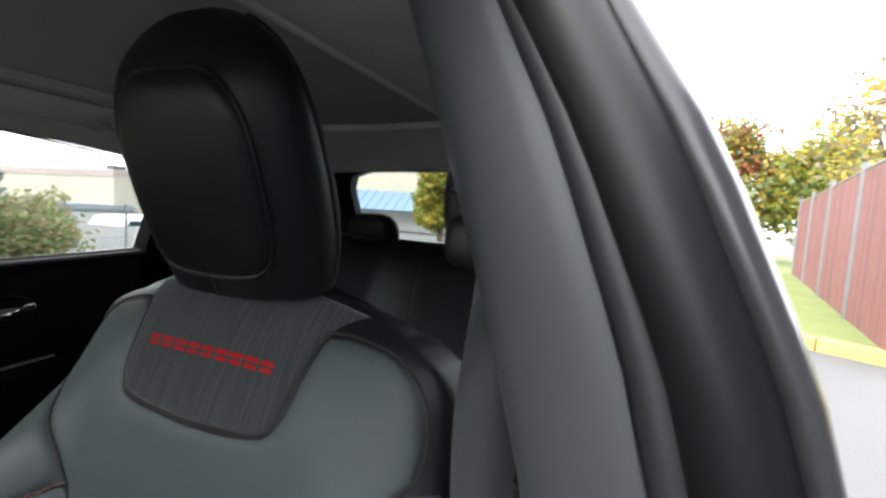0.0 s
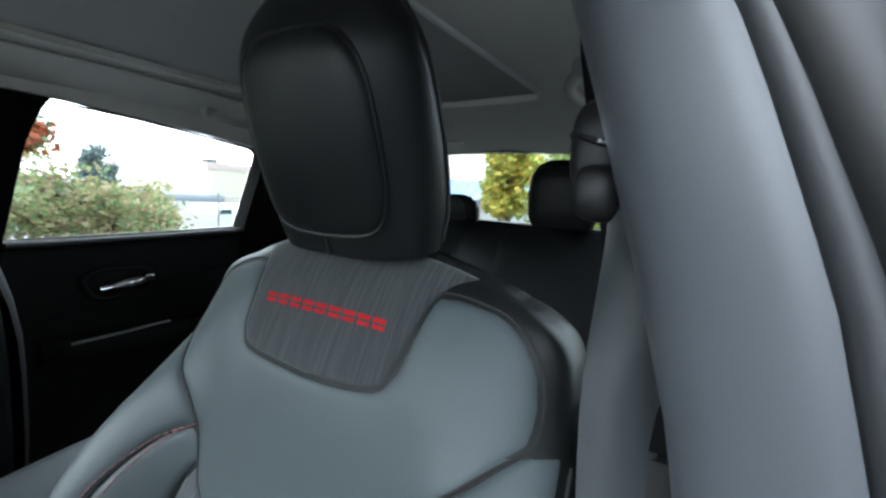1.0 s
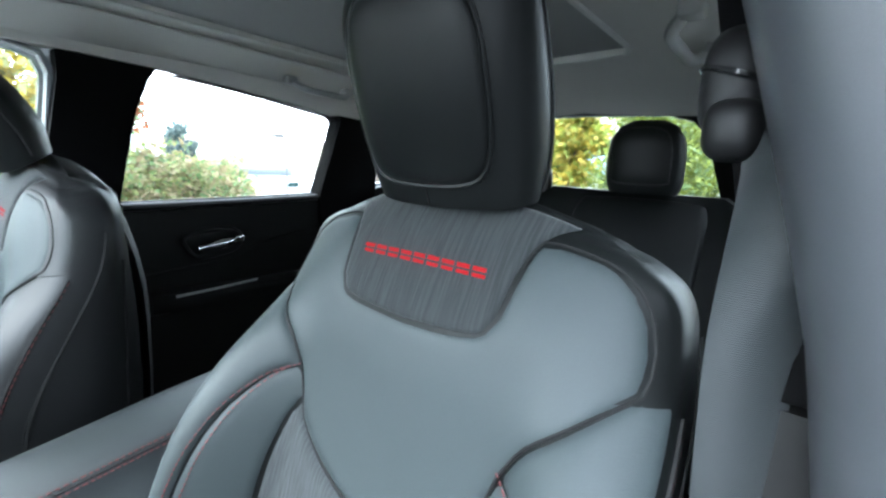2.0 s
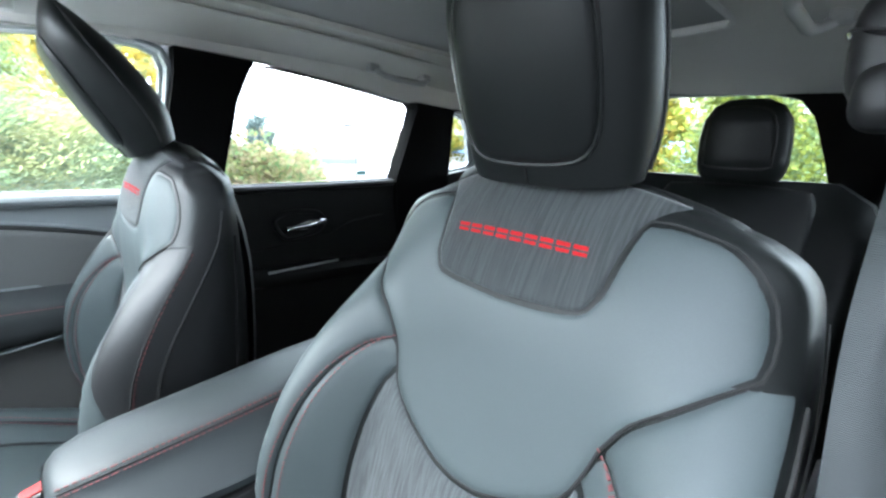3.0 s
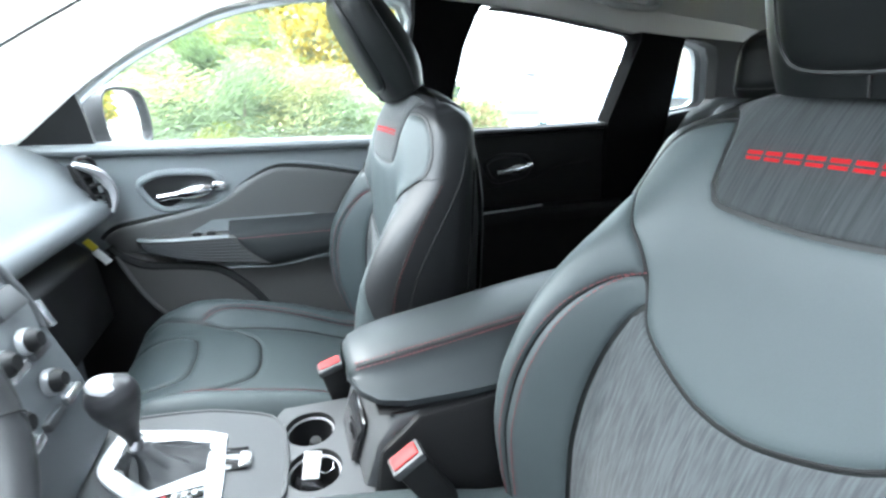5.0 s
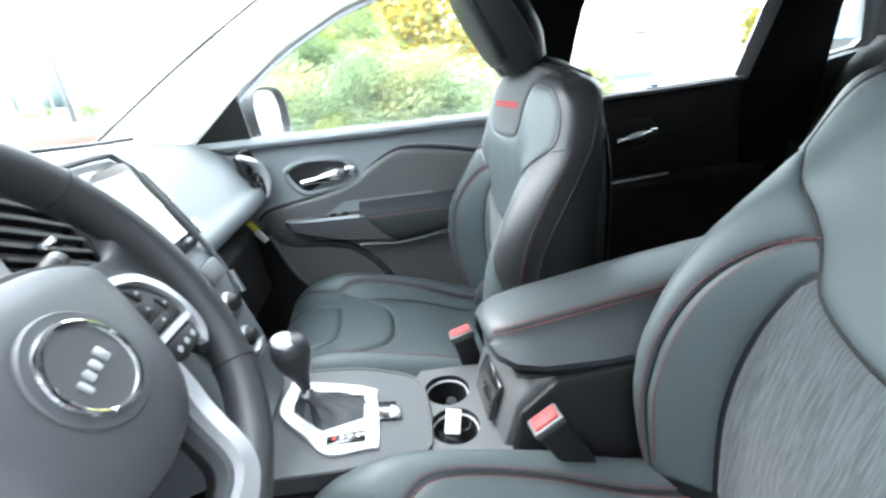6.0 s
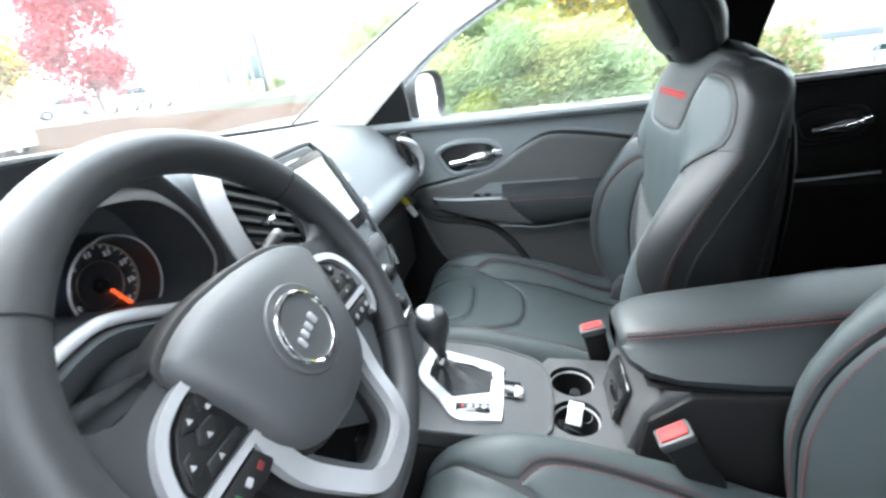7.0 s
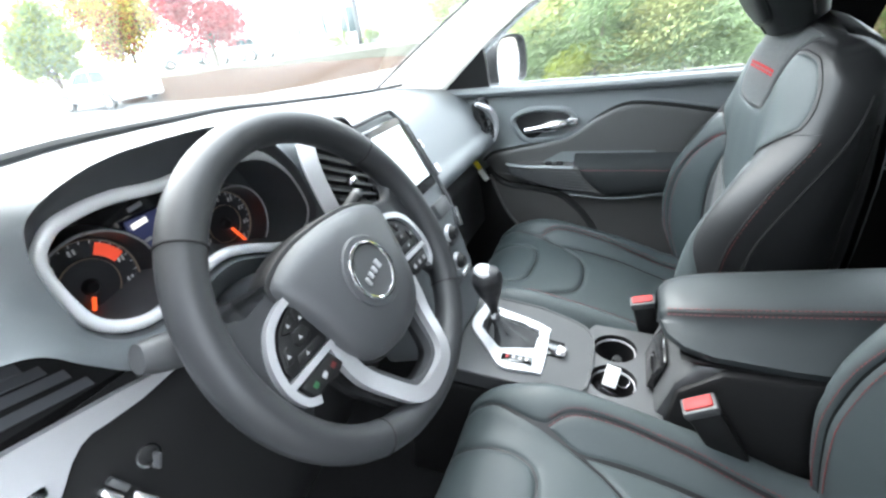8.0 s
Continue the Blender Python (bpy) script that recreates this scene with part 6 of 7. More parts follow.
part("plate_rim", ribbon([Vector((arm_x(y) + 0.002, y, ARM_TOP - 0.004)) for y in steps(0.656, 0.880, 16)], (-0.75, 0, 0.65), 0.009, 0.003), DOOR_SKIN, fd, "pale plate edge")
for y in (0.70, 0.735):
    part("window_switch", box((0.020, 0.022, 0.010), (0.676, y, 0.905), 0.003, (0, 8, 0)), PLASTIC, fd, "window switch")
    part("switch_top", box((0.010, 0.012, 0.004), (0.674, y, 0.911), 0.001, (0, 8, 0)), PLASTIC_GREY, fd)


def handle(door, y, z, s, k=1, dim=False):
    """An oval recess with a chrome pull."""
    oval = [(0.106, 0.020), (0.080, 0.040), (0.042, 0.050), (-0.010, 0.050), (-0.054, 0.045), (-0.080, 0.030), (-0.090, 0.008), (-0.080, -0.016), (-0.058, -0.032), (-0.005, -0.042), (0.048, -0.048), (0.075, -0.038), (0.094, -0.014)]
    ringo = [(y + a * s, z + b * s) for a, b in oval]
    c = [on_door(p[0], p[1], 0.004, k) for p in spline([Vector(q) for q in ringo], closed=True, step=0.008)]
    rec = part("handle_bowl", plate([Vector(q) for q in spline([Vector(q) for q in ringo], closed=True, step=0.012)], [], lambda a, b, d: Vector((k * (side_x(b) - 0.0075 + d), a, b)), 0.002), PLASTIC, door, "dark handle bowl")
    part("bowl_rim", tube(c, 0.0095 * s, 10, closed=True), DOOR_SKIN if not dim else PLASTIC, door)
    pull = spline([(y + 0.066 * s, z - 0.012 * s), (y + 0.02 * s, z - 0.006 * s), (y - 0.03 * s, z + 0.002 * s), (y - 0.062 * s, z + 0.008 * s)], step=0.008)
    part("door_handle", tube([on_door(p[0], p[1], 0.020, k) for p in pull], lambda t: (0.007 + 0.006 * max(0, math.sin((t - 0.35) / 0.65 * math.pi)) if t > 0.35 else 0.0065) * 1.65, 12), CHROME, door, "chrome door handle")
    part("lock_mark", box((0.004, 0.012 * s, 0.007 * s), on_door(y - 0.040 * s, z + 0.008 * s, 0.031, k), 0.001), RED_BUTTON, door, "small red lock mark")
    part("lock_lever", box((0.014, 0.034 * s, 0.026 * s), on_door(y - 0.080 * s, z + 0.010 * s, 0.014, k), 0.006), CHROME, door, "chrome lock lever")


handle(fd, 0.744, 1.022, 1.02)
# lower trim and map pocket
part("lower_trim", plate([Vector(p) for p in ((0.125, 0.43), (0.125, 0.82), (0.60, 0.82), (0.80, 0.845), (0.945, 0.868), (1.00, 0.80), (1.045, 0.43))], [], wall_fn(1, -0.014), 0.012), DOOR_LOW, fd, "dark lower door trim")
part("foot_panel", plate([Vector(p) for p in ((0.942, 0.862), (1.075, 0.862), (1.075, 0.43), (0.770, 0.43), (0.806, 0.60), (0.833, 0.650), (0.876, 0.705), (0.907, 0.763))][::-1], [], wall_fn(1, -0.019), 0.012), PLASTIC, fd, "black foot panel")
opening = spline([(0.950, 0.880), (0.937, 0.861), (0.905, 0.834), (0.867, 0.817), (0.780, 0.806), (0.706, 0.789), (0.654, 0.750), (0.615, 0.705), (0.585, 0.655), (0.570, 0.60)], step=0.015)
ridge = spline([(0.560, 0.45), (0.76, 0.47), (0.800, 0.60), (0.827, 0.650), (0.870, 0.705), (0.901, 0.763), (0.937, 0.861)], step=0.02)
part("map_pocket", plate(opening[2:] + ridge[:-1], [], wall_fn(1, -0.026), 0.014), DOOR_LOW, fd, "dark grey map pocket")
# The pocket has no hollow: a black tube paints its shaded opening.
part("pocket_shade", tube([on_door(p[0], p[1] + 0.005, 0.017) for p in opening], 0.0125, 8), SEAM_SHADE, fd, "black strip in place of the pocket opening's shade")
part("pocket_ridge", tube([on_door(p[0], p[1], 0.024) for p in ridge[4:]], 0.007, 8), DOOR_FIELD, fd)
part("mirror_corner", plate([Vector(p) for p in ((1.075, 1.15), (0.922, 1.150), (0.922, 1.20), (0.926, 1.268))], [], wall_fn(1, -0.006), 0.014), PLASTIC, fd, "black corner cover")
part("window_reveal", loft([[on_door(p[0], p[1], d) for p in grown(FRONT_WIN, 0.004)] for d in (-0.004, -0.042)], caps=False), DOOR_SKIN, fd, "grey window reveal")
part("frame_rear", tube([on_door(y, z, -0.014) for y, z in spline([(0.20, 1.510), (0.150, 1.500), (0.124, 1.455), (0.132, 1.36), (0.142, 1.16)], step=0.03)], 0.008, 8), BODY_PAINT, fd, "pale painted door frame")

for k, nm in ((1, "rear_door_right"), (-1, "rear_door_left")):
    rd = door_skin(nm, k, [(0.05, 0.42), (0.03, 0.95), (0.008, 1.160), (-0.30, 1.170), (-0.590, 1.182), (-0.63, 1.10), (-0.80, 0.95), (-0.80, 0.42)], "closed rear door with chrome handle, its shade put into a near-black colour", 0.0, SHADED_BLACK)
    part("door_sill", tube([on_door(y, z, 0.006, k) for y, z in ((0.006, 1.152), (-0.30, 1.162), (-0.588, 1.174))], 0.014, 8, flat=0.8), PLASTIC, rd, "window sill")
    handle(rd, -0.235, 1.035, 0.88, k, True)
    part("armrest", loft([[Vector((k * (side_x(0.9) - a * s), y, 0.875 + b)) for a, b in ((0, 0.03), (0.05, 0.024), (0.06, 0.005), (0.05, -0.03), (0, -0.045))] for y, s in ((-0.05, 0.5), (-0.12, 1), (-0.5, 1.1), (-0.7, 0.9))]), SHADED_BLACK, rd, "dark armrest")
    part("silver_line", tube([on_door(y, z, 0.066, k) for y, z in ((-0.10, 0.898), (-0.22, 0.904), (-0.34, 0.912))], 0.004, 6), SATIN, rd, "thin silver line")
    # Groove shade again as a black tube, on the rear door.
    part("waist_shade", tube([on_door(p[0], p[1], 0.002, k) for p in spline([(-0.03, 0.955), (-0.15, 0.965), (-0.30, 0.985), (-0.42, 1.03), (-0.56, 1.05)], step=0.02)], 0.004, 6), SEAM_SHADE, rd)
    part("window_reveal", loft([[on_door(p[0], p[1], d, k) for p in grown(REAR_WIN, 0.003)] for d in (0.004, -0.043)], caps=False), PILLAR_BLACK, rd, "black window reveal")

# grab handles under the headliner
for k, y0, y1 in ((1, -0.395, -0.60), (-1, -0.34, -0.56)):
    x = 0.520
    z = 1.527
    g = thing("grab_handle", "light grey folding grab handle on the headliner", "grab handle", (k * x, (y0 + y1) / 2, z))
    part("grip", tube(spline([(k * (x + 0.01), y0, z + 0.006), (k * (x - 0.016), y0 - 0.03, z - 0.014), (k * (x - 0.018), (y0 + y1) / 2, z - 0.018), (k * (x - 0.016), y1 + 0.03, z - 0.016), (k * (x + 0.01), y1, z + 0.002)], step=0.01), 0.010, 10), GRAB_SHADED, g)
    for yy in (y0, y1):
        part("mount", box((0.035, 0.036, 0.026), (k * (x + 0.014), yy, z + 0.006), 0.008), GRAB_SHADED, g)
g = thing("coat_hook", "small grey coat hook by the front window top", "coat hook", (0.56, 0.42, 1.53))
part("hook_body", box((0.035, 0.05, 0.03), (0.553, 0.42, 1.525), 0.008), PILLAR_LIGHT, g)

# outside mirror
mir = thing("wing_mirror", "black door mirror showing yellow trees", "wing mirror", (0.95, 0.98, 1.13))
shell = spline([(-0.105, -0.055), (-0.11, 0.03), (-0.08, 0.070), (0.0, 0.078), (0.075, 0.066), (0.098, 0.02), (0.092, -0.045), (0.06, -0.066), (-0.06, -0.070)], closed=True, step=0.012)
MM = pose(0.965, 0.935, 1.200, -2, 0, -13.5) @ Matrix.Scale(1.16, 4)
part("mirror_shell", loft([[MM @ Vector((p[0] * s, y, p[1] * s)) for p in shell] for y, s in ((-0.008, 0.84), (-0.026, 0.90), (-0.028, 0.97), (0.0, 1.02), (0.05, 0.95), (0.09, 0.75), (0.11, 0.4))]), PLASTIC, mir, "black mirror shell")
part("mirror_glass", loft([[MM @ Vector((p[0] * 0.86, y, p[1] * 0.86)) for p in shell] for y in (-0.010, -0.014)]), MIRROR, mir, "mirror glass")
part("mirror_arm", tube([(0.74, 1.02, 1.14), (0.84, 1.0, 1.135), (0.93, 0.99, 1.14)], 0.024, 10), GLOSS_BLACK, mir)

# ---- rear bench ----
def bench():
    b = thing("rear_bench", "dark leather rear bench in shade", "rear seat", (0, -0.75, 0.36))

    def face(u, z):
        y = table(z, [(0.6, -0.70), (0.75, -0.72), (1.0, -0.80), (1.2, -0.88), (1.27, -0.93)])
        a = abs(abs(u) - 0.33) / 0.30
        return Vector((u, y - 0.035 * max(0, a) ** 3 + 0.03 * math.exp(-((abs(u) - 0.60) / 0.05) ** 2), z))
    rings = []
    for z in steps(0.60, 1.268, 16):
        w = table(z, [(0.6, 0.655), (1.1, 0.645), (1.2, 0.625), (1.25, 0.59), (1.268, 0.54)])
        th = table(z, [(0.6, 0.16), (1.2, 0.12), (1.268, 0.06)])
        rings.append([face(u, z) for u in steps(-w, w, 40)] + [face(w, z) + Vector((0, -th, 0)), face(-w, z) + Vector((0, -th, 0))])
    back = part("backrest", loft(rings), LEATHER_DARK, b)
    for k in (1, -1):
        ring = both_sides([(0.0, 1.255), (0.12, 1.25), (0.17, 1.22), (0.175, 1.0), (0.17, 0.65), (0.0, 0.64)])
        part("back_panel", panel([(p[0] + k * 0.345, p[1]) for p in ring], face, puff=0.008, rim=0.02, step=0.04, lift=0.006), LEATHER_DARK, back, "black back panel")
    part("cushion", loft([[Vector((x, y, table(y, [(-0.75, 0.62), (-0.5, 0.63), (-0.3, 0.66), (-0.22, 0.64), (-0.19, 0.58)]) - 0.03 * (abs(x) / 0.66) ** 6)) for x in steps(-0.66, 0.66, 20)] + [Vector((0.66, y, 0.45)), Vector((-0.66, y, 0.45))] for y in steps(-0.75, -0.19, 14)]), LEATHER_DARK, b)
    for x, lo, hw, h in ((-0.352, 1.266, 0.098, 0.189), (0.352, 1.266, 0.098, 0.189), (0.0, 1.258, 0.09, 0.089)):
        rows = []
        for t in steps(0, 1, 12):
            w = hw * table(t, [(0, 0.86), (0.12, 0.98), (0.5, 1.0), (0.75, 0.93), (0.92, 0.72), (1.0, 0.4)])
            d = table(t, [(0, 0.035), (0.2, 0.045), (0.7, 0.042), (0.93, 0.025), (1, 0.01)])
            rows.append([Vector((x + w * abs(math.cos(a)) ** 0.7 * (1 if math.cos(a) > 0 else -1), -0.90 + 0.02 * t + d * abs(math.sin(a)) ** 0.8 * (1 if math.sin(a) > 0 else -1), lo + h * t)) for a in (2 * math.pi * i / 28 for i in range(28))])
        hd = part("headrest", loft(rows), LEATHER_DARK, b, "black leather rear headrest")
        part("piping", tube([Vector((x + p[0] * hw * 0.75, -0.852 + 0.015 * p[1], lo + h * (0.14 + 0.72 * p[1]))) for p in spline([(-0.8, 0.0), (0.8, 0.0), (0.98, 0.15), (0.95, 0.7), (0.6, 1.0), (-0.6, 1.0), (-0.95, 0.7), (-0.98, 0.15)], closed=True, step=0.1)], 0.0025, 5, closed=True), SEAM_SHADE, hd)
    return b


bench()

# ---- driver's seat belt ----
belt = thing("seat_belt", "black woven seat belt hanging from the pillar", "seat belt", (-0.66, -0.02, 0.45))
strap = spline([(-0.650, -0.012, 1.352), (-0.663, 0.012, 1.312), (-0.674, 0.022, 1.25), (-0.6775, 0.026, 1.17), (-0.685, 0.030, 1.06), (-0.700, 0.030, 0.80), (-0.71, 0.03, 0.46)], step=0.02)
turn = [Vector((math.cos(a), math.sin(a), 0.0)) for a in (radians(15 + 70 * ease((1.352 - p.z) / 0.16)) for p in strap)]
side = [Vector((-n.y, n.x, 0)) for n in turn]
curl = [[p + w * (0.0235 * v) - n * (0.024 * (v + 1) ** 2 / 4 + thick) for v, thick in [(v, 0.0) for v in steps(-1, 1, 10)] + [(v, 0.0015) for v in steps(1, -1, 10)]] for p, n, w in zip(strap, turn, side)]
part("webbing", loft(curl), BELT, belt, "dark woven webbing")


def lump(cx, cy, cz, rx, ry, rz, e=0.7):
    """A rounded block."""
    def pw(c):
        return abs(c) ** e * (1 if c > 0 else -1)
    return loft([[Vector((cx + rx * pw(math.cos(b)) * pw(math.cos(a)), cy + ry * pw(math.cos(b)) * pw(math.sin(a)), cz + rz * pw(math.sin(b)))) for a in (2 * math.pi * i / 24 for i in range(24))] for b in steps(-1.5, 1.5, 14)])


part("guide_cover", lump(-0.640, -0.034, 1.374, 0.024, 0.030, 0.040), PLASTIC, belt, "black oval cover")
part("guide_lip", lump(-0.644, -0.018, 1.341, 0.020, 0.024, 0.022), PLASTIC, belt, "black belt guide")
part("guide_ring", tube([Vector((-0.641 + 0.0255 * math.cos(a), -0.034 + 0.031 * math.sin(a), 1.378 + 0.008 * math.cos(a))) for a in steps(0, 2 * math.pi * 23 / 24, 23)], 0.003, 6, closed=True), GLOSS_BLACK, belt)

# ---- outside ----
def ground_mat():
    return mat("asphalt", (0.10, 0.10, 0.10), 0.9, grain=0.35, grain_scale=60, bump=0.5, stain=0.25, stain_scale=0.4)


single("ground", sheet(lambda x, y: (x, y, 0.0), steps(-400, 400, 8), steps(-400, 400, 8)), ground_mat(), "wide grey asphalt car park", "asphalt ground", "structure")
LEAF_GREEN = leafy("leaf_green", (0.125, 0.185, 0.075), 0.55)
LEAF_PALE = leafy("leaf_pale_green", (0.195, 0.262, 0.130), 0.5)
LEAF_YELLOW = leafy("leaf_yellow", (0.36, 0.275, 0.04), 0.4)
LEAF_LIME = leafy("leaf_yellow_green", (0.17, 0.20, 0.03), 0.45)
LEAF_RED = leafy("leaf_red", (0.27, 0.035, 0.04), 0.4)
LEAF_ORANGE = leafy("leaf_orange", (0.27, 0.065, 0.022), 0.4)
LEAF_BROWN = leafy("leaf_brown", (0.24, 0.19, 0.11), 0.5)
LEAF_STRAW = leafy("leaf_straw", (0.235, 0.250, 0.095), 0.45)
LEAF_BLUE = leafy("leaf_blue_green", (0.10, 0.135, 0.13), 0.4)
BARK = mat("bark", (0.10, 0.08, 0.06), 0.9, grain=0.4, grain_scale=30, bump=0.6)


def leaves(rng, centres, count, size, spread, long=1.6, droop=0.0):
    """Many small leaf blades scattered round clump centres; droop lays the blades of a clump along one hanging spray."""
    verts, faces = [], []
    ways = [Vector((rng.gauss(-0.6, 0.6), rng.gauss(0, 1), -0.35)).normalized() for _ in centres]
    for _ in range(count):
        i = rng.randrange(len(centres))
        c, r = centres[i]
        d = Vector((rng.gauss(0, 1), rng.gauss(0, 1), rng.gauss(0, 1)))
        p = c + d.normalized() * r * spread * rng.random() ** 0.45
        s = size * rng.uniform(0.6, 1.4)
        a = Vector((rng.gauss(0, 1), rng.gauss(0, 1), rng.gauss(0, 0.7))).normalized()
        if droop:
            p = c + ways[i] * ((p - c).dot(ways[i]) * 0.5) + (p - c) * 0.75
            p.z = c.z + (p.z - c.z) * 0.62
            a = (a * (1 - droop) + ways[i] * droop).normalized()
        b = a.cross(Vector((rng.gauss(0, 1), rng.gauss(0, 1), rng.gauss(0, 1)))).normalized()
        k = len(verts)
        verts += [p - a * s * long / 2, p + b * s * 0.5, p + a * s * long / 2, p - b * s * 0.5]
        faces += [(k, k + 1, k + 2), (k, k + 2, k + 3)]
    me = bpy.data.meshes.new("leaves")
    me.from_pydata([tuple(v) for v in verts], [], faces)
    bm = bmesh.new()
    bm.from_mesh(me)
    bpy.data.meshes.remove(me)
    return bm


def tree(name, at, height, width, materials, seed, label, count=5000, leaf=0.12, trunk=0.14, base=0.25):
    """A tapered trunk, limbs, and a crown of leaves in clumps."""
    rng = random.Random(seed)
    t = thing(name, label, "tree", at)
    at = Vector(at)
    top = at + Vector((0, 0, height * 0.8))
    part("trunk", tube([at + Vector((0, 0, -0.05)), at + Vector((0.05, 0.03, height * 0.3)), top], lambda s: trunk * (1 - 0.85 * s), 9), BARK, t, "brown trunk")
    cl = []
    for i in range(26):
        z = rng.uniform(base, 0.95)
        rad = width / 2 * math.sin(min(1, (z - base) / (1 - base) * 0.85 + 0.15) * math.pi) ** 0.6
        a = rng.uniform(0, 2 * math.pi)
        c = at + Vector((math.cos(a) * rad * rng.uniform(0.3, 0.9), math.sin(a) * rad * rng.uniform(0.3, 0.9), z * height))
        cl.append((c, width * rng.uniform(0.13, 0.22)))
        if i % 3 == 0:
            part("limb", tube([at + Vector((0, 0, height * max(0.15, z - 0.25))), (at + Vector((0, 0, z * height)) + c) / 2, c], lambda s: trunk * 0.35 * (1 - 0.8 * s), 6), BARK, t)
    for i, m in enumerate(materials):
        part("crown", leaves(rng, cl, count // len(materials), leaf, 1.25), m, t, "leafy crown", smooth=False)
    return t


def shrubbery(name, boxes, materials, seed, label, count, leaf, long=1.6, droop=0.0):
    rng = random.Random(seed)
    s = thing(name, label, "hedge", (boxes[0][0][0], boxes[0][0][1], 0))
    cl = []
    for (x, y, z), (dx, dy, dz), n in boxes:
        for _ in range(n):
            cl.append((Vector((x + rng.uniform(-dx, dx), y + rng.uniform(-dy, dy), z + rng.uniform(-dz, dz))), rng.uniform(0.22, 0.5)))
    for i, m in enumerate(materials):
        own = cl[i::len(materials)] if droop else cl
        part("foliage", leaves(rng, own, count // len(materials), leaf, 1.2, long, droop), m, s, "mixed foliage", smooth=False, kind="stuff")
    for _ in range(24):
        c, r = rng.choice(cl)
        part("stem", tube([Vector((c.x * 0.98, c.y, 0.0)), (Vector((c.x, c.y, 0)) + c) / 2 + Vector((0.05, 0.1, 0)), c], lambda q: 0.02 * (1 - 0.7 * q), 5), BARK, s)
    return s


# tall hedge close beside the passenger side
shrubbery("hedge", [((4.6, 0.75, 0.7), (0.7, 1.25, 0.7), 90), ((5.3, 1.35, 1.35), (0.5, 1.0, 0.35), 90), ((6.0, 1.75, 1.70), (0.6, 1.2, 0.35), 80)], [LEAF_GREEN, LEAF_PALE, LEAF_STRAW, LEAF_PALE, LEAF_LIME], 3, "dense feathery green hedge beside the car park", 340000, 0.0125, 5.0, 0.7)
tree("yellow_tree", (8.2, -0.10, 0), 4.8, 3.0, [LEAF_YELLOW, LEAF_YELLOW, LEAF_STRAW], 5, "autumn tree with golden leaves behind the hedge", 30000, 0.075, base=0.18)
tree("yellow_tree", (22.6, -20.8, 0), 5.0, 3.2, [LEAF_YELLOW, LEAF_LIME], 7, "autumn tree with yellow leaves by the fence", 6000, 0.14)
tree("green_tree", (10.5, 1.2, 0), 7.5, 4.4, [LEAF_GREEN, LEAF_PALE], 6, "green tree behind the hedge", 11000, 0.12)
# scrub behind, and the fence with the van and the pale building
shrubbery("scrub", [((8.6, -2.6, 0.55), (0.9, 1.3, 0.5), 50), ((8.9, -3.3, 0.9), (0.6, 1.0, 0.4), 30)], [LEAF_BROWN, LEAF_STRAW, LEAF_BROWN, LEAF_GREEN], 9, "brown and green scrub in front of a fence", 20000, 0.05, 2.0)
tree("orange_tree", (16.0, -3.6, 0), 4.2, 2.1, [LEAF_ORANGE, LEAF_ORANGE, LEAF_GREEN], 11, "autumn tree with orange and red leaves", 6000, 0.12)
tree("grey_green_tree", (30.0, -10.9, 0), 3.0, 2.2, [LEAF_BLUE, LEAF_BLUE], 12, "grey-green tree by the building", 2600, 0.14)
GALV = mat("galvanised_steel", (0.20, 0.205, 0.21), 0.5, metal=0.4, grain=0.1, grain_scale=80, stain=0.15)


def wire_fence(name, a, b, height, label, spans, slats=None, post_r=0.03):
    f = thing(name, label, "fence", a)
    a, b = Vector(a), Vector(b)
    for i in range(spans + 1):
        p = a + (b - a) * i / spans
        part("post", tube([p + Vector((0, 0, -0.1)), p + Vector((0, 0, height + 0.12))], post_r, 10), GALV, f, "galvanised post")
    for z in (height, height * 0.55, 0.08):
        part("rail", tube([a + Vector((0, 0, z)), b + Vector((0, 0, z))], 0.018 if z == height else 0.006, 6), GALV, f)
    if slats:
        d = (b - a)
        n = int(d.length / 0.09)
        side = Vector((-d.y, d.x, 0)).normalized()
        for i in range(n):
            p = a + d * (i + 0.5) / n
            q = d.normalized() * 0.038
            bm = bmesh.new()
            vs = [bm.verts.new(v) for v in (p - q + Vector((0, 0, 0.05)), p + q + Vector((0, 0, 0.05)), p + q + Vector((0, 0, height - 0.03)), p - q + Vector((0, 0, height - 0.03)))]
            lo = [bm.verts.new(v.co + side * 0.006) for v in vs]
            bm.faces.new(vs), bm.faces.new(lo[::-1])
            for j in range(4):
                bm.faces.new((vs[j], lo[j], lo[(j + 1) % 4], vs[(j + 1) % 4]))
            part("slat", bm, slats, f, smooth=False)
    return f


wire_fence("mesh_fence", (9.6, -0.6, -0.25), (9.6, -4.26, -0.25), 1.36, "galvanised wire fence with thick round posts", 2, None, 0.07)
wire_fence("mesh_fence", (9.6, -4.6, -0.4), (11.4, -12.0, -0.4), 1.40, "thin galvanised wire fence along the lower lot", 5, None, 0.028)
CREAM = mat("cream_plaster", (0.40, 0.37, 0.30), 0.9, grain=0.06, grain_scale=8, stain=0.12, stain_scale=0.3)
PINK_BAND = mat("pinkish_cladding", (0.33, 0.27, 0.25), 0.8, grain=0.05, stain=0.1)
BLUE_METAL = mat("blue_metal", (0.12, 0.19, 0.30), 0.5, grain=0.05, stain=0.1)
WHITE_PAINT = mat("white_vehicle_paint", (0.55, 0.56, 0.57), 0.3, coat=0.5, grain=0.02)
DARK_GLASS = mat("dark_window_glass", (0.016, 0.036, 0.036), 0.25, spec=0.25)
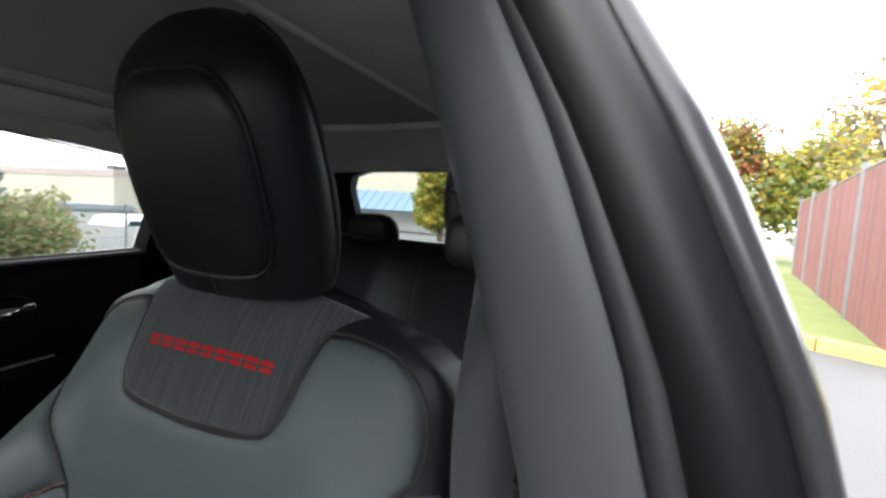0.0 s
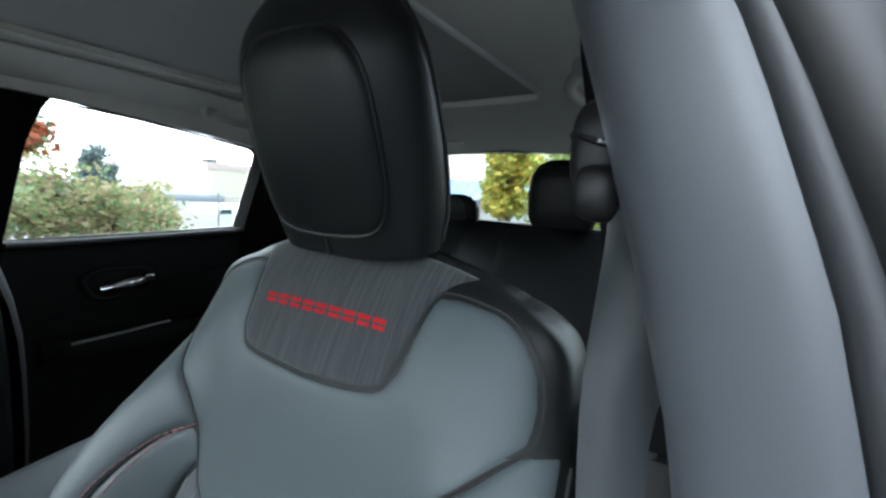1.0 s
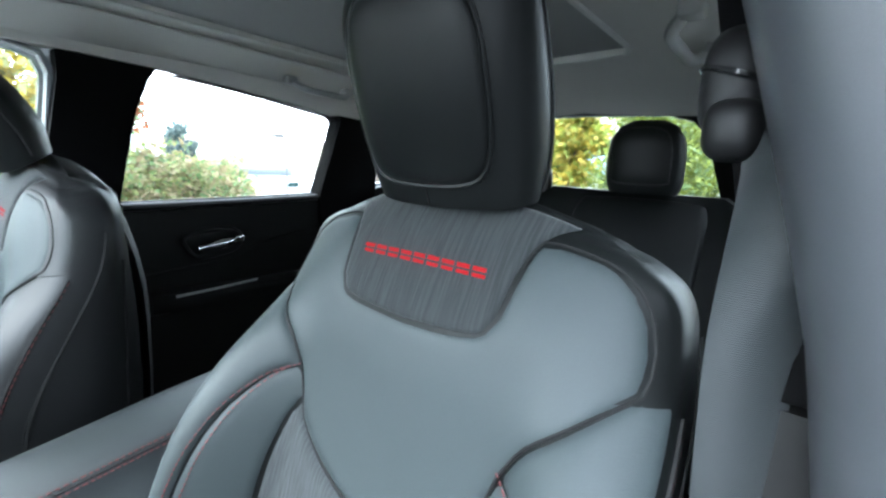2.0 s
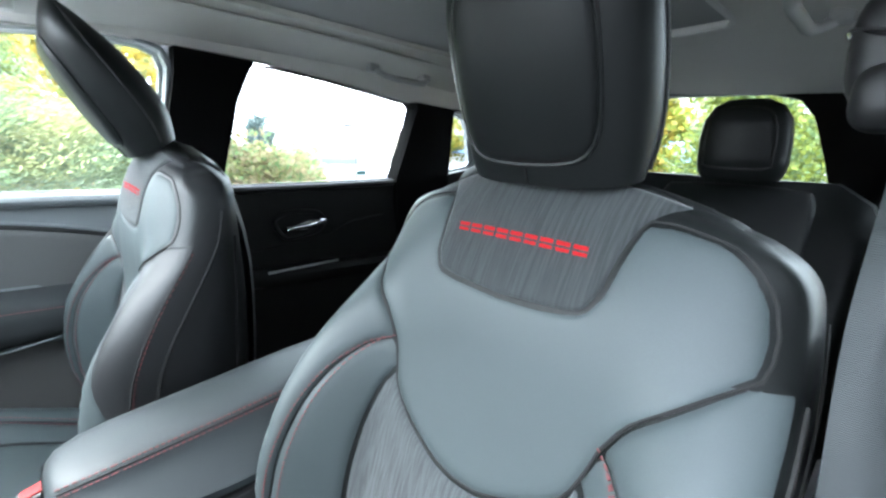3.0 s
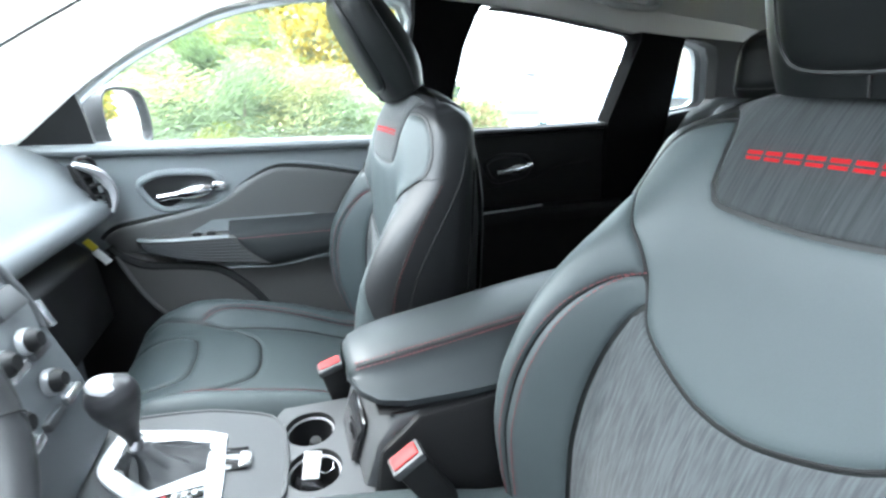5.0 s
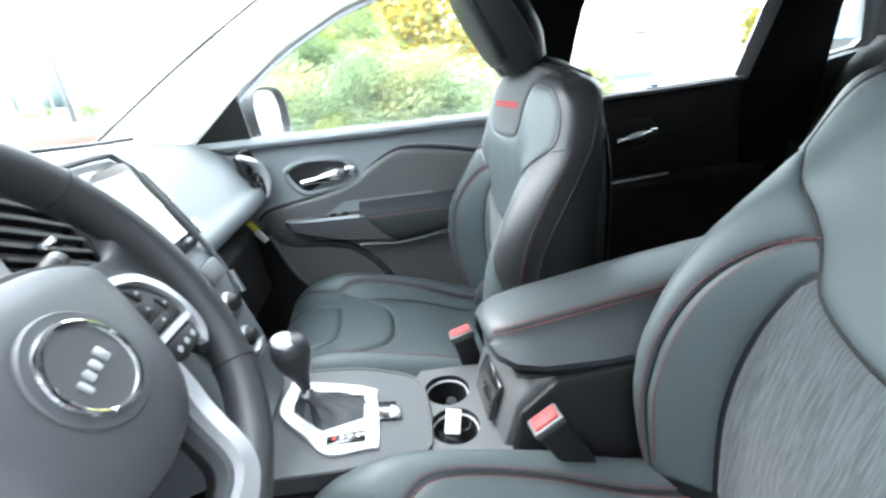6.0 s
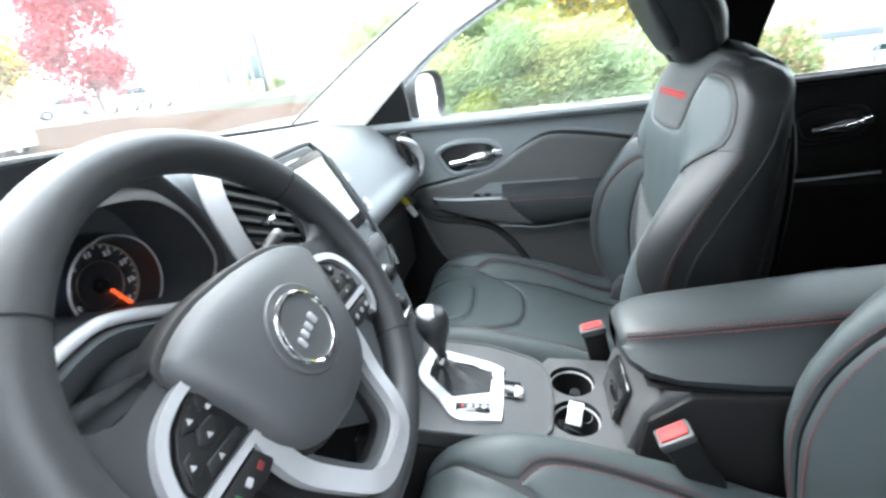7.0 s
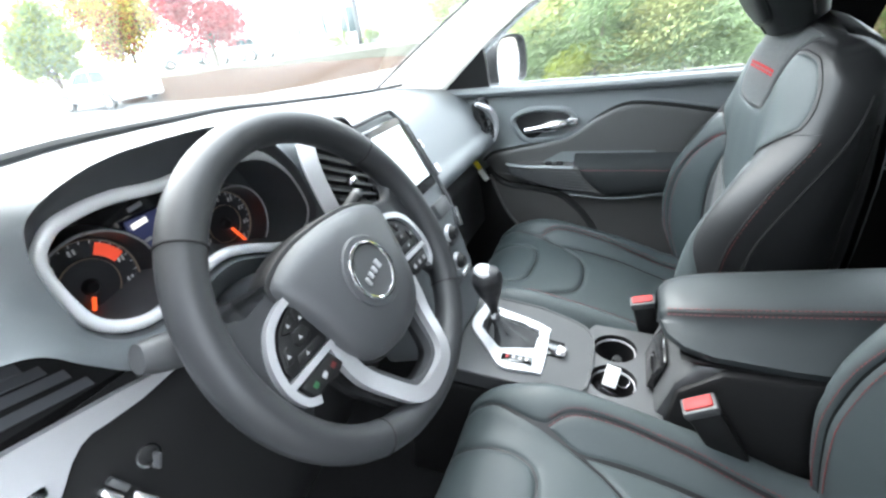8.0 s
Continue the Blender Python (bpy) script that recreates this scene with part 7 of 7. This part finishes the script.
PLASTIC_BLUE = mat("blue_grey_roofing", (0.17, 0.19, 0.22), 0.8, grain=0.1, grain_scale=30, stain=0.15)
hall = thing("warehouse", "cream flat-roofed warehouse with a pinkish top band", "building", (40, -26, 0))
part("wall", box((22, 16, 2.9), (44, -27, 1.45)), CREAM, hall)
part("wall_band", box((22.1, 16.1, 0.55), (44, -27, 2.75)), PINK_BAND, hall, "pinkish band")
part("low_roof", box((4.0, 4.4, 0.5), (34, -17.6, 0.25), 0.05), PLASTIC_BLUE, hall, "low blue-grey roof")
part("wing", box((14, 12, 3.6), (41, -38, 1.8)), CREAM, hall, "taller wing")
part("roof_unit", box((0.9, 0.9, 0.5), (35.5, -20.6, 3.15), 0.05), PLASTIC_GREY, hall)


def van(at, yaw):
    v = thing("white_van", "white panel van parked behind the fence", "van", at)
    M = pose(*at, 0, 0, yaw)
    b = prism([(-2.3, 0.35), (-2.3, 1.75), (-2.2, 1.86), (0.9, 1.86), (1.25, 1.80), (1.75, 1.15), (2.4, 1.0), (2.5, 0.85), (2.5, 0.35)], -0.9, 0.9, "X", 0.06)
    b.transform(M)
    body = part("body", b, WHITE_PAINT, v)
    for k in (-1, 1):
        w = prism([(0.55, 1.15), (0.60, 1.65), (1.18, 1.65), (1.55, 1.15)], k * 0.895, k * 0.915, "X")
        w.transform(M)
        part("side_window", w, DARK_GLASS, body, "dark side window")
        for y in (-1.5, 1.6):
            t = disc_ring(0.0, 0.34, 0.2, (0, 0, 0), None, 24)
            t.transform(M @ Matrix.Translation((k * 0.92 - 0.1, y, 0.34)) @ Matrix.Rotation(radians(90), 4, "Y"))
            part("wheel", t, RUBBER, v, "black wheel")
    return v


van((19.6, -12.3, -1.45), 12)


def car(at, yaw, paint, label, s=1.0):
    c = thing("parked_car", label, "car", at, group="parked cars")
    M = pose(*at, 0, 0, yaw) @ Matrix.Scale(s, 4)
    b = prism([(-2.1, 0.30), (-2.15, 0.75), (-1.9, 0.95), (1.0, 0.92), (2.0, 0.75), (2.15, 0.45), (2.1, 0.28)], -0.86, 0.86, "X", 0.08, 3)
    b.transform(M)
    body = part("body", b, paint, c)
    b = prism([(-1.8, 0.92), (-1.45, 1.40), (-0.1, 1.45), (0.4, 1.38), (1.05, 0.92)], -0.74, 0.74, "X", 0.09, 3)
    b.transform(M)
    part("cabin", b, paint, body)
    for k in (-1, 1):
        for poly in ([(-1.55, 0.97), (-1.3, 1.33), (-0.55, 1.37), (-0.55, 0.97)], [(-0.48, 0.97), (-0.48, 1.37), (0.25, 1.33), (0.8, 0.97)]):
            w = prism(poly, k * 0.735, k * 0.752, "X")
            w.transform(M)
            part("side_window", w, DARK_GLASS, body, "dark side window")
        for y in (-1.3, 1.3):
            t = disc_ring(0.0, 0.32, 0.2, (0, 0, 0), None, 24)
            t.transform(M @ Matrix.Translation((k * 0.80 - 0.1, y, 0.32)) @ Matrix.Rotation(radians(90), 4, "Y"))
            wh = part("wheel", t, RUBBER, c, "black wheel")
            t = disc_ring(0.0, 0.2, 0.212, (0, 0, 0), None, 24)
            t.transform(M @ Matrix.Translation((k * 0.80 - 0.106, y, 0.32)) @ Matrix.Rotation(radians(90), 4, "Y"))
            part("rim", t, BRIGHT, wh)
    w = prism([(0.45, 1.36), (1.02, 0.97), (1.06, 0.97), (0.49, 1.36)], -0.66, 0.66, "X")
    w.transform(M)
    part("windscreen", w, DARK_GLASS, body)
    return c


EYE = Vector((-0.73, 0.5, 0.0))


def bearing(azimuth, r, z=0.0):
    """A place by bearing (degrees from straight ahead to the right) and distance."""
    return EYE + Vector((r * math.sin(radians(azimuth)), r * math.cos(radians(azimuth)), z))


MULCH = mat("brown_mulch", (0.031, 0.0165, 0.0085), 0.95, spec=0.05, grain=0.4, grain_scale=12, bump=0.6, stain=0.25, stain_scale=0.8)
LAWN = mat("dry_lawn", (0.055, 0.055, 0.04), 0.95, grain=0.3, grain_scale=10, bump=0.4, stain=0.25, stain_scale=0.5)
single("mulch_bank", loft([[bearing(a, r0, -0.05), bearing(a, r0 + 1.0, 0.22 * k), bearing(a, r0 + 3.2, 0.62 * k), bearing(a, r0 + 5.0, 0.80 * k), bearing(a, r0 + 6.0, -0.05)] for a, r0, k in ((33, 23.0, 0.9), (36, 20.8, 1), (40, 18.6, 0.9), (43, 17.6, 1), (46, 16.9, 0.9), (49, 17.2, 0.8), (52, 17.3, 0.75), (58, 18.8, 0.5), (66, 21.0, 0.3))]), MULCH, "brown mulch bank along the car park", "planting bed", "structure")
single("upper_lot", loft([[bearing(a, 24.0, -0.05), bearing(a, 24.5, 0.76), bearing(a, 95.0, 0.76), bearing(a, 95.0, -0.05)] for a in steps(34, 70, 12)]), LAWN, "pale raised ground behind the mulch bank", "ground", "structure")
car(bearing(32.2, 22.5), -2, WHITE_PAINT, "white car parked in the car park ahead")
car(bearing(46.2, 35.0, 0.76), -2, BODY_PAINT, "silver car parked above the mulch bank")
car(bearing(40.0, 44.0, 0.76), 60, BODY_PAINT, "silver car parked far ahead")
tree("red_tree", bearing(43.0, 31.0, 0.76), 7.0, 5.2, [LEAF_RED], 21, "maple with pink-red leaves ahead of the car", 26000, 0.11)
tree("yellow_tree", bearing(35.5, 40.0, 0.76), 7.0, 6.2, [LEAF_YELLOW, LEAF_ORANGE, LEAF_LIME], 22, "yellow and orange tree beyond the car park", 22000, 0.12)
tree("lime_tree", bearing(28.8, 30.0), 4.4, 3.4, [LEAF_LIME, LEAF_GREEN], 23, "small yellow-green tree by the car park", 16000, 0.10)
PALE = mat("pale_stucco", (0.68, 0.67, 0.64), 0.9, grain=0.04, stain=0.08, stain_scale=0.3)
house = thing("office_building", "pale stucco building with dark windows and posts", "building", (42, 28, 0.76))
HM = pose(41.5, 28.1, 0.7, 0, 0, -25)


def on_front(size, y, z, x=0.0):
    b = box(size, (x, y, z), 0.02)
    b.transform(HM)
    return b


part("wall", on_front((10, 24, 6.0), 2, 3.0, 5.0), PALE, house)
part("roof", on_front((10.6, 24.6, 0.3), 2, 6.15, 5.0), CREAM, house, "flat roof edge")
for y, w in ((9.0, 1.0), (3.2, 1.2), (-1.6, 2.6)):
    win = part("window", on_front((0.12, w, 2.2), y, 2.3, -0.02), DARK_GLASS, house, "tall dark window")
    part("window_frame", on_front((0.16, 0.08, 2.3), y, 2.3, -0.03), PALE, win)
part("post", on_front((0.35, 0.35, 5.0), -5.0, 2.5, -1.2), PLASTIC_GREY, house, "dark porch post")
shrubbery("house_shrubs", [(tuple(bearing(56.5, 46.0, 1.3)), (1.2, 1.2, 0.4), 14), (tuple(bearing(60, 45.0, 1.4)), (1.0, 1.0, 0.5), 10)], [LEAF_LIME, LEAF_GREEN], 51, "clipped green shrubs before the building", 2500, 0.09)
# rear: pale building with a blue metal awning, lime tree
store = thing("store_building", "cream building with a blue ribbed metal awning", "building", (16, -26, 0))
part("wall", box((22, 8, 6.5), (16, -30, 3.25), 0, (0, 0, 12)), CREAM, store)
aw = []
for i in range(34):
    aw.append(box((0.56, 2.6, 0.05), (6.0 + i * 0.6, -25.6 + i * 0.6 * math.tan(radians(12)) , 1.95), 0, (-28, 0, 12)))
    aw.append(box((0.07, 2.6, 0.12), (6.3 + i * 0.6, -25.55 + i * 0.6 * math.tan(radians(12)), 1.98), 0, (-28, 0, 12)))
part("awning", merge(*aw), BLUE_METAL, store, "blue ribbed metal awning", smooth=False)
part("awning_wall", box((20, 0.3, 1.5), (16.3, -25.0 , 0.75), 0, (0, 0, 12)), PALE, store)
tree("lime_tree", (1.5, -9.8, 0), 3.6, 3.2, [LEAF_LIME, LEAF_LIME, LEAF_GREEN], 31, "yellow-green tree behind the car", 34000, 0.055, base=0.25)
tree("lime_tree", (5.2, -13.5, 0), 3.6, 2.0, [LEAF_LIME, LEAF_YELLOW], 32, "yellow-green tree near the awning", 6000, 0.12, base=0.3)
# left rear: kerb, grass and the slatted fence
GRASS = mat("grass_soil", (0.13, 0.16, 0.045), 0.95, grain=0.4, grain_scale=30, bump=0.6, stain=0.3, stain_scale=1.2)
KERB = mat("yellow_kerb", (0.55, 0.38, 0.12), 0.85, grain=0.2, grain_scale=30, bump=0.3, stain=0.25, stain_scale=3)
FENCE_RED = mat("red_brown_slat", (0.20, 0.075, 0.065), 0.7, vary=0.35, grain=0.1, grain_scale=20, stain=0.2)
single("grass_verge", loft([[Vector((-2.2, -6.65, z)), Vector((-9, -2.9, z)), Vector((-9, -30, z)), Vector((-5.0, -30, z)), Vector((-3.0, -12, z))] for z in (-0.05, 0.13)]), GRASS, "green grass verge behind the kerb", "grass verge", "structure")
kerb = thing("kerb", "worn yellow painted kerb", "kerb", (-3.0, -6.1, 0), kind="structure")
ka, kb = Vector((-2.1, -6.70, 0)), Vector((-9.0, -2.85, 0))
for i in range(8):
    p, q = ka + (kb - ka) * i / 8, ka + (kb - ka) * (i + 0.985) / 8
    mid = (p + q) / 2
    part("kerb_stone", box(((q - p).length, 0.16, 0.22), (mid.x, mid.y, 0.05), 0.02, (0, 0, math.degrees(math.atan2((q - p).y, (q - p).x)))), KERB, kerb)
wire_fence("slatted_fence", (-3.35, -5.4, 0.1), (-5.6, -16.6, 0.1), 2.3, "red-brown slatted wire fence with galvanised posts", 4, FENCE_RED, 0.045)
tree("autumn_tree", (-4.6, -24.0, 0), 6.0, 5.5, [LEAF_YELLOW, LEAF_ORANGE, LEAF_GREEN], 41, "autumn tree with orange and yellow leaves", 8000, 0.16)
tree("autumn_tree", (-7.8, -22.0, 0), 5.5, 5.0, [LEAF_LIME, LEAF_GREEN, LEAF_YELLOW], 42, "green and yellow tree behind the fence", 8000, 0.15)
tree("thin_tree", (-6.2, -13.0, 0), 5.6, 3.0, [LEAF_BROWN, LEAF_YELLOW], 43, "sparse tree with few brown leaves", 1500, 0.11)
shrubbery("fence_scrub", [((-4.9, -8.0, 1.0), (0.5, 1.5, 0.9), 30)], [LEAF_GREEN, LEAF_BROWN], 44, "scrub growing through the fence", 5000, 0.06)
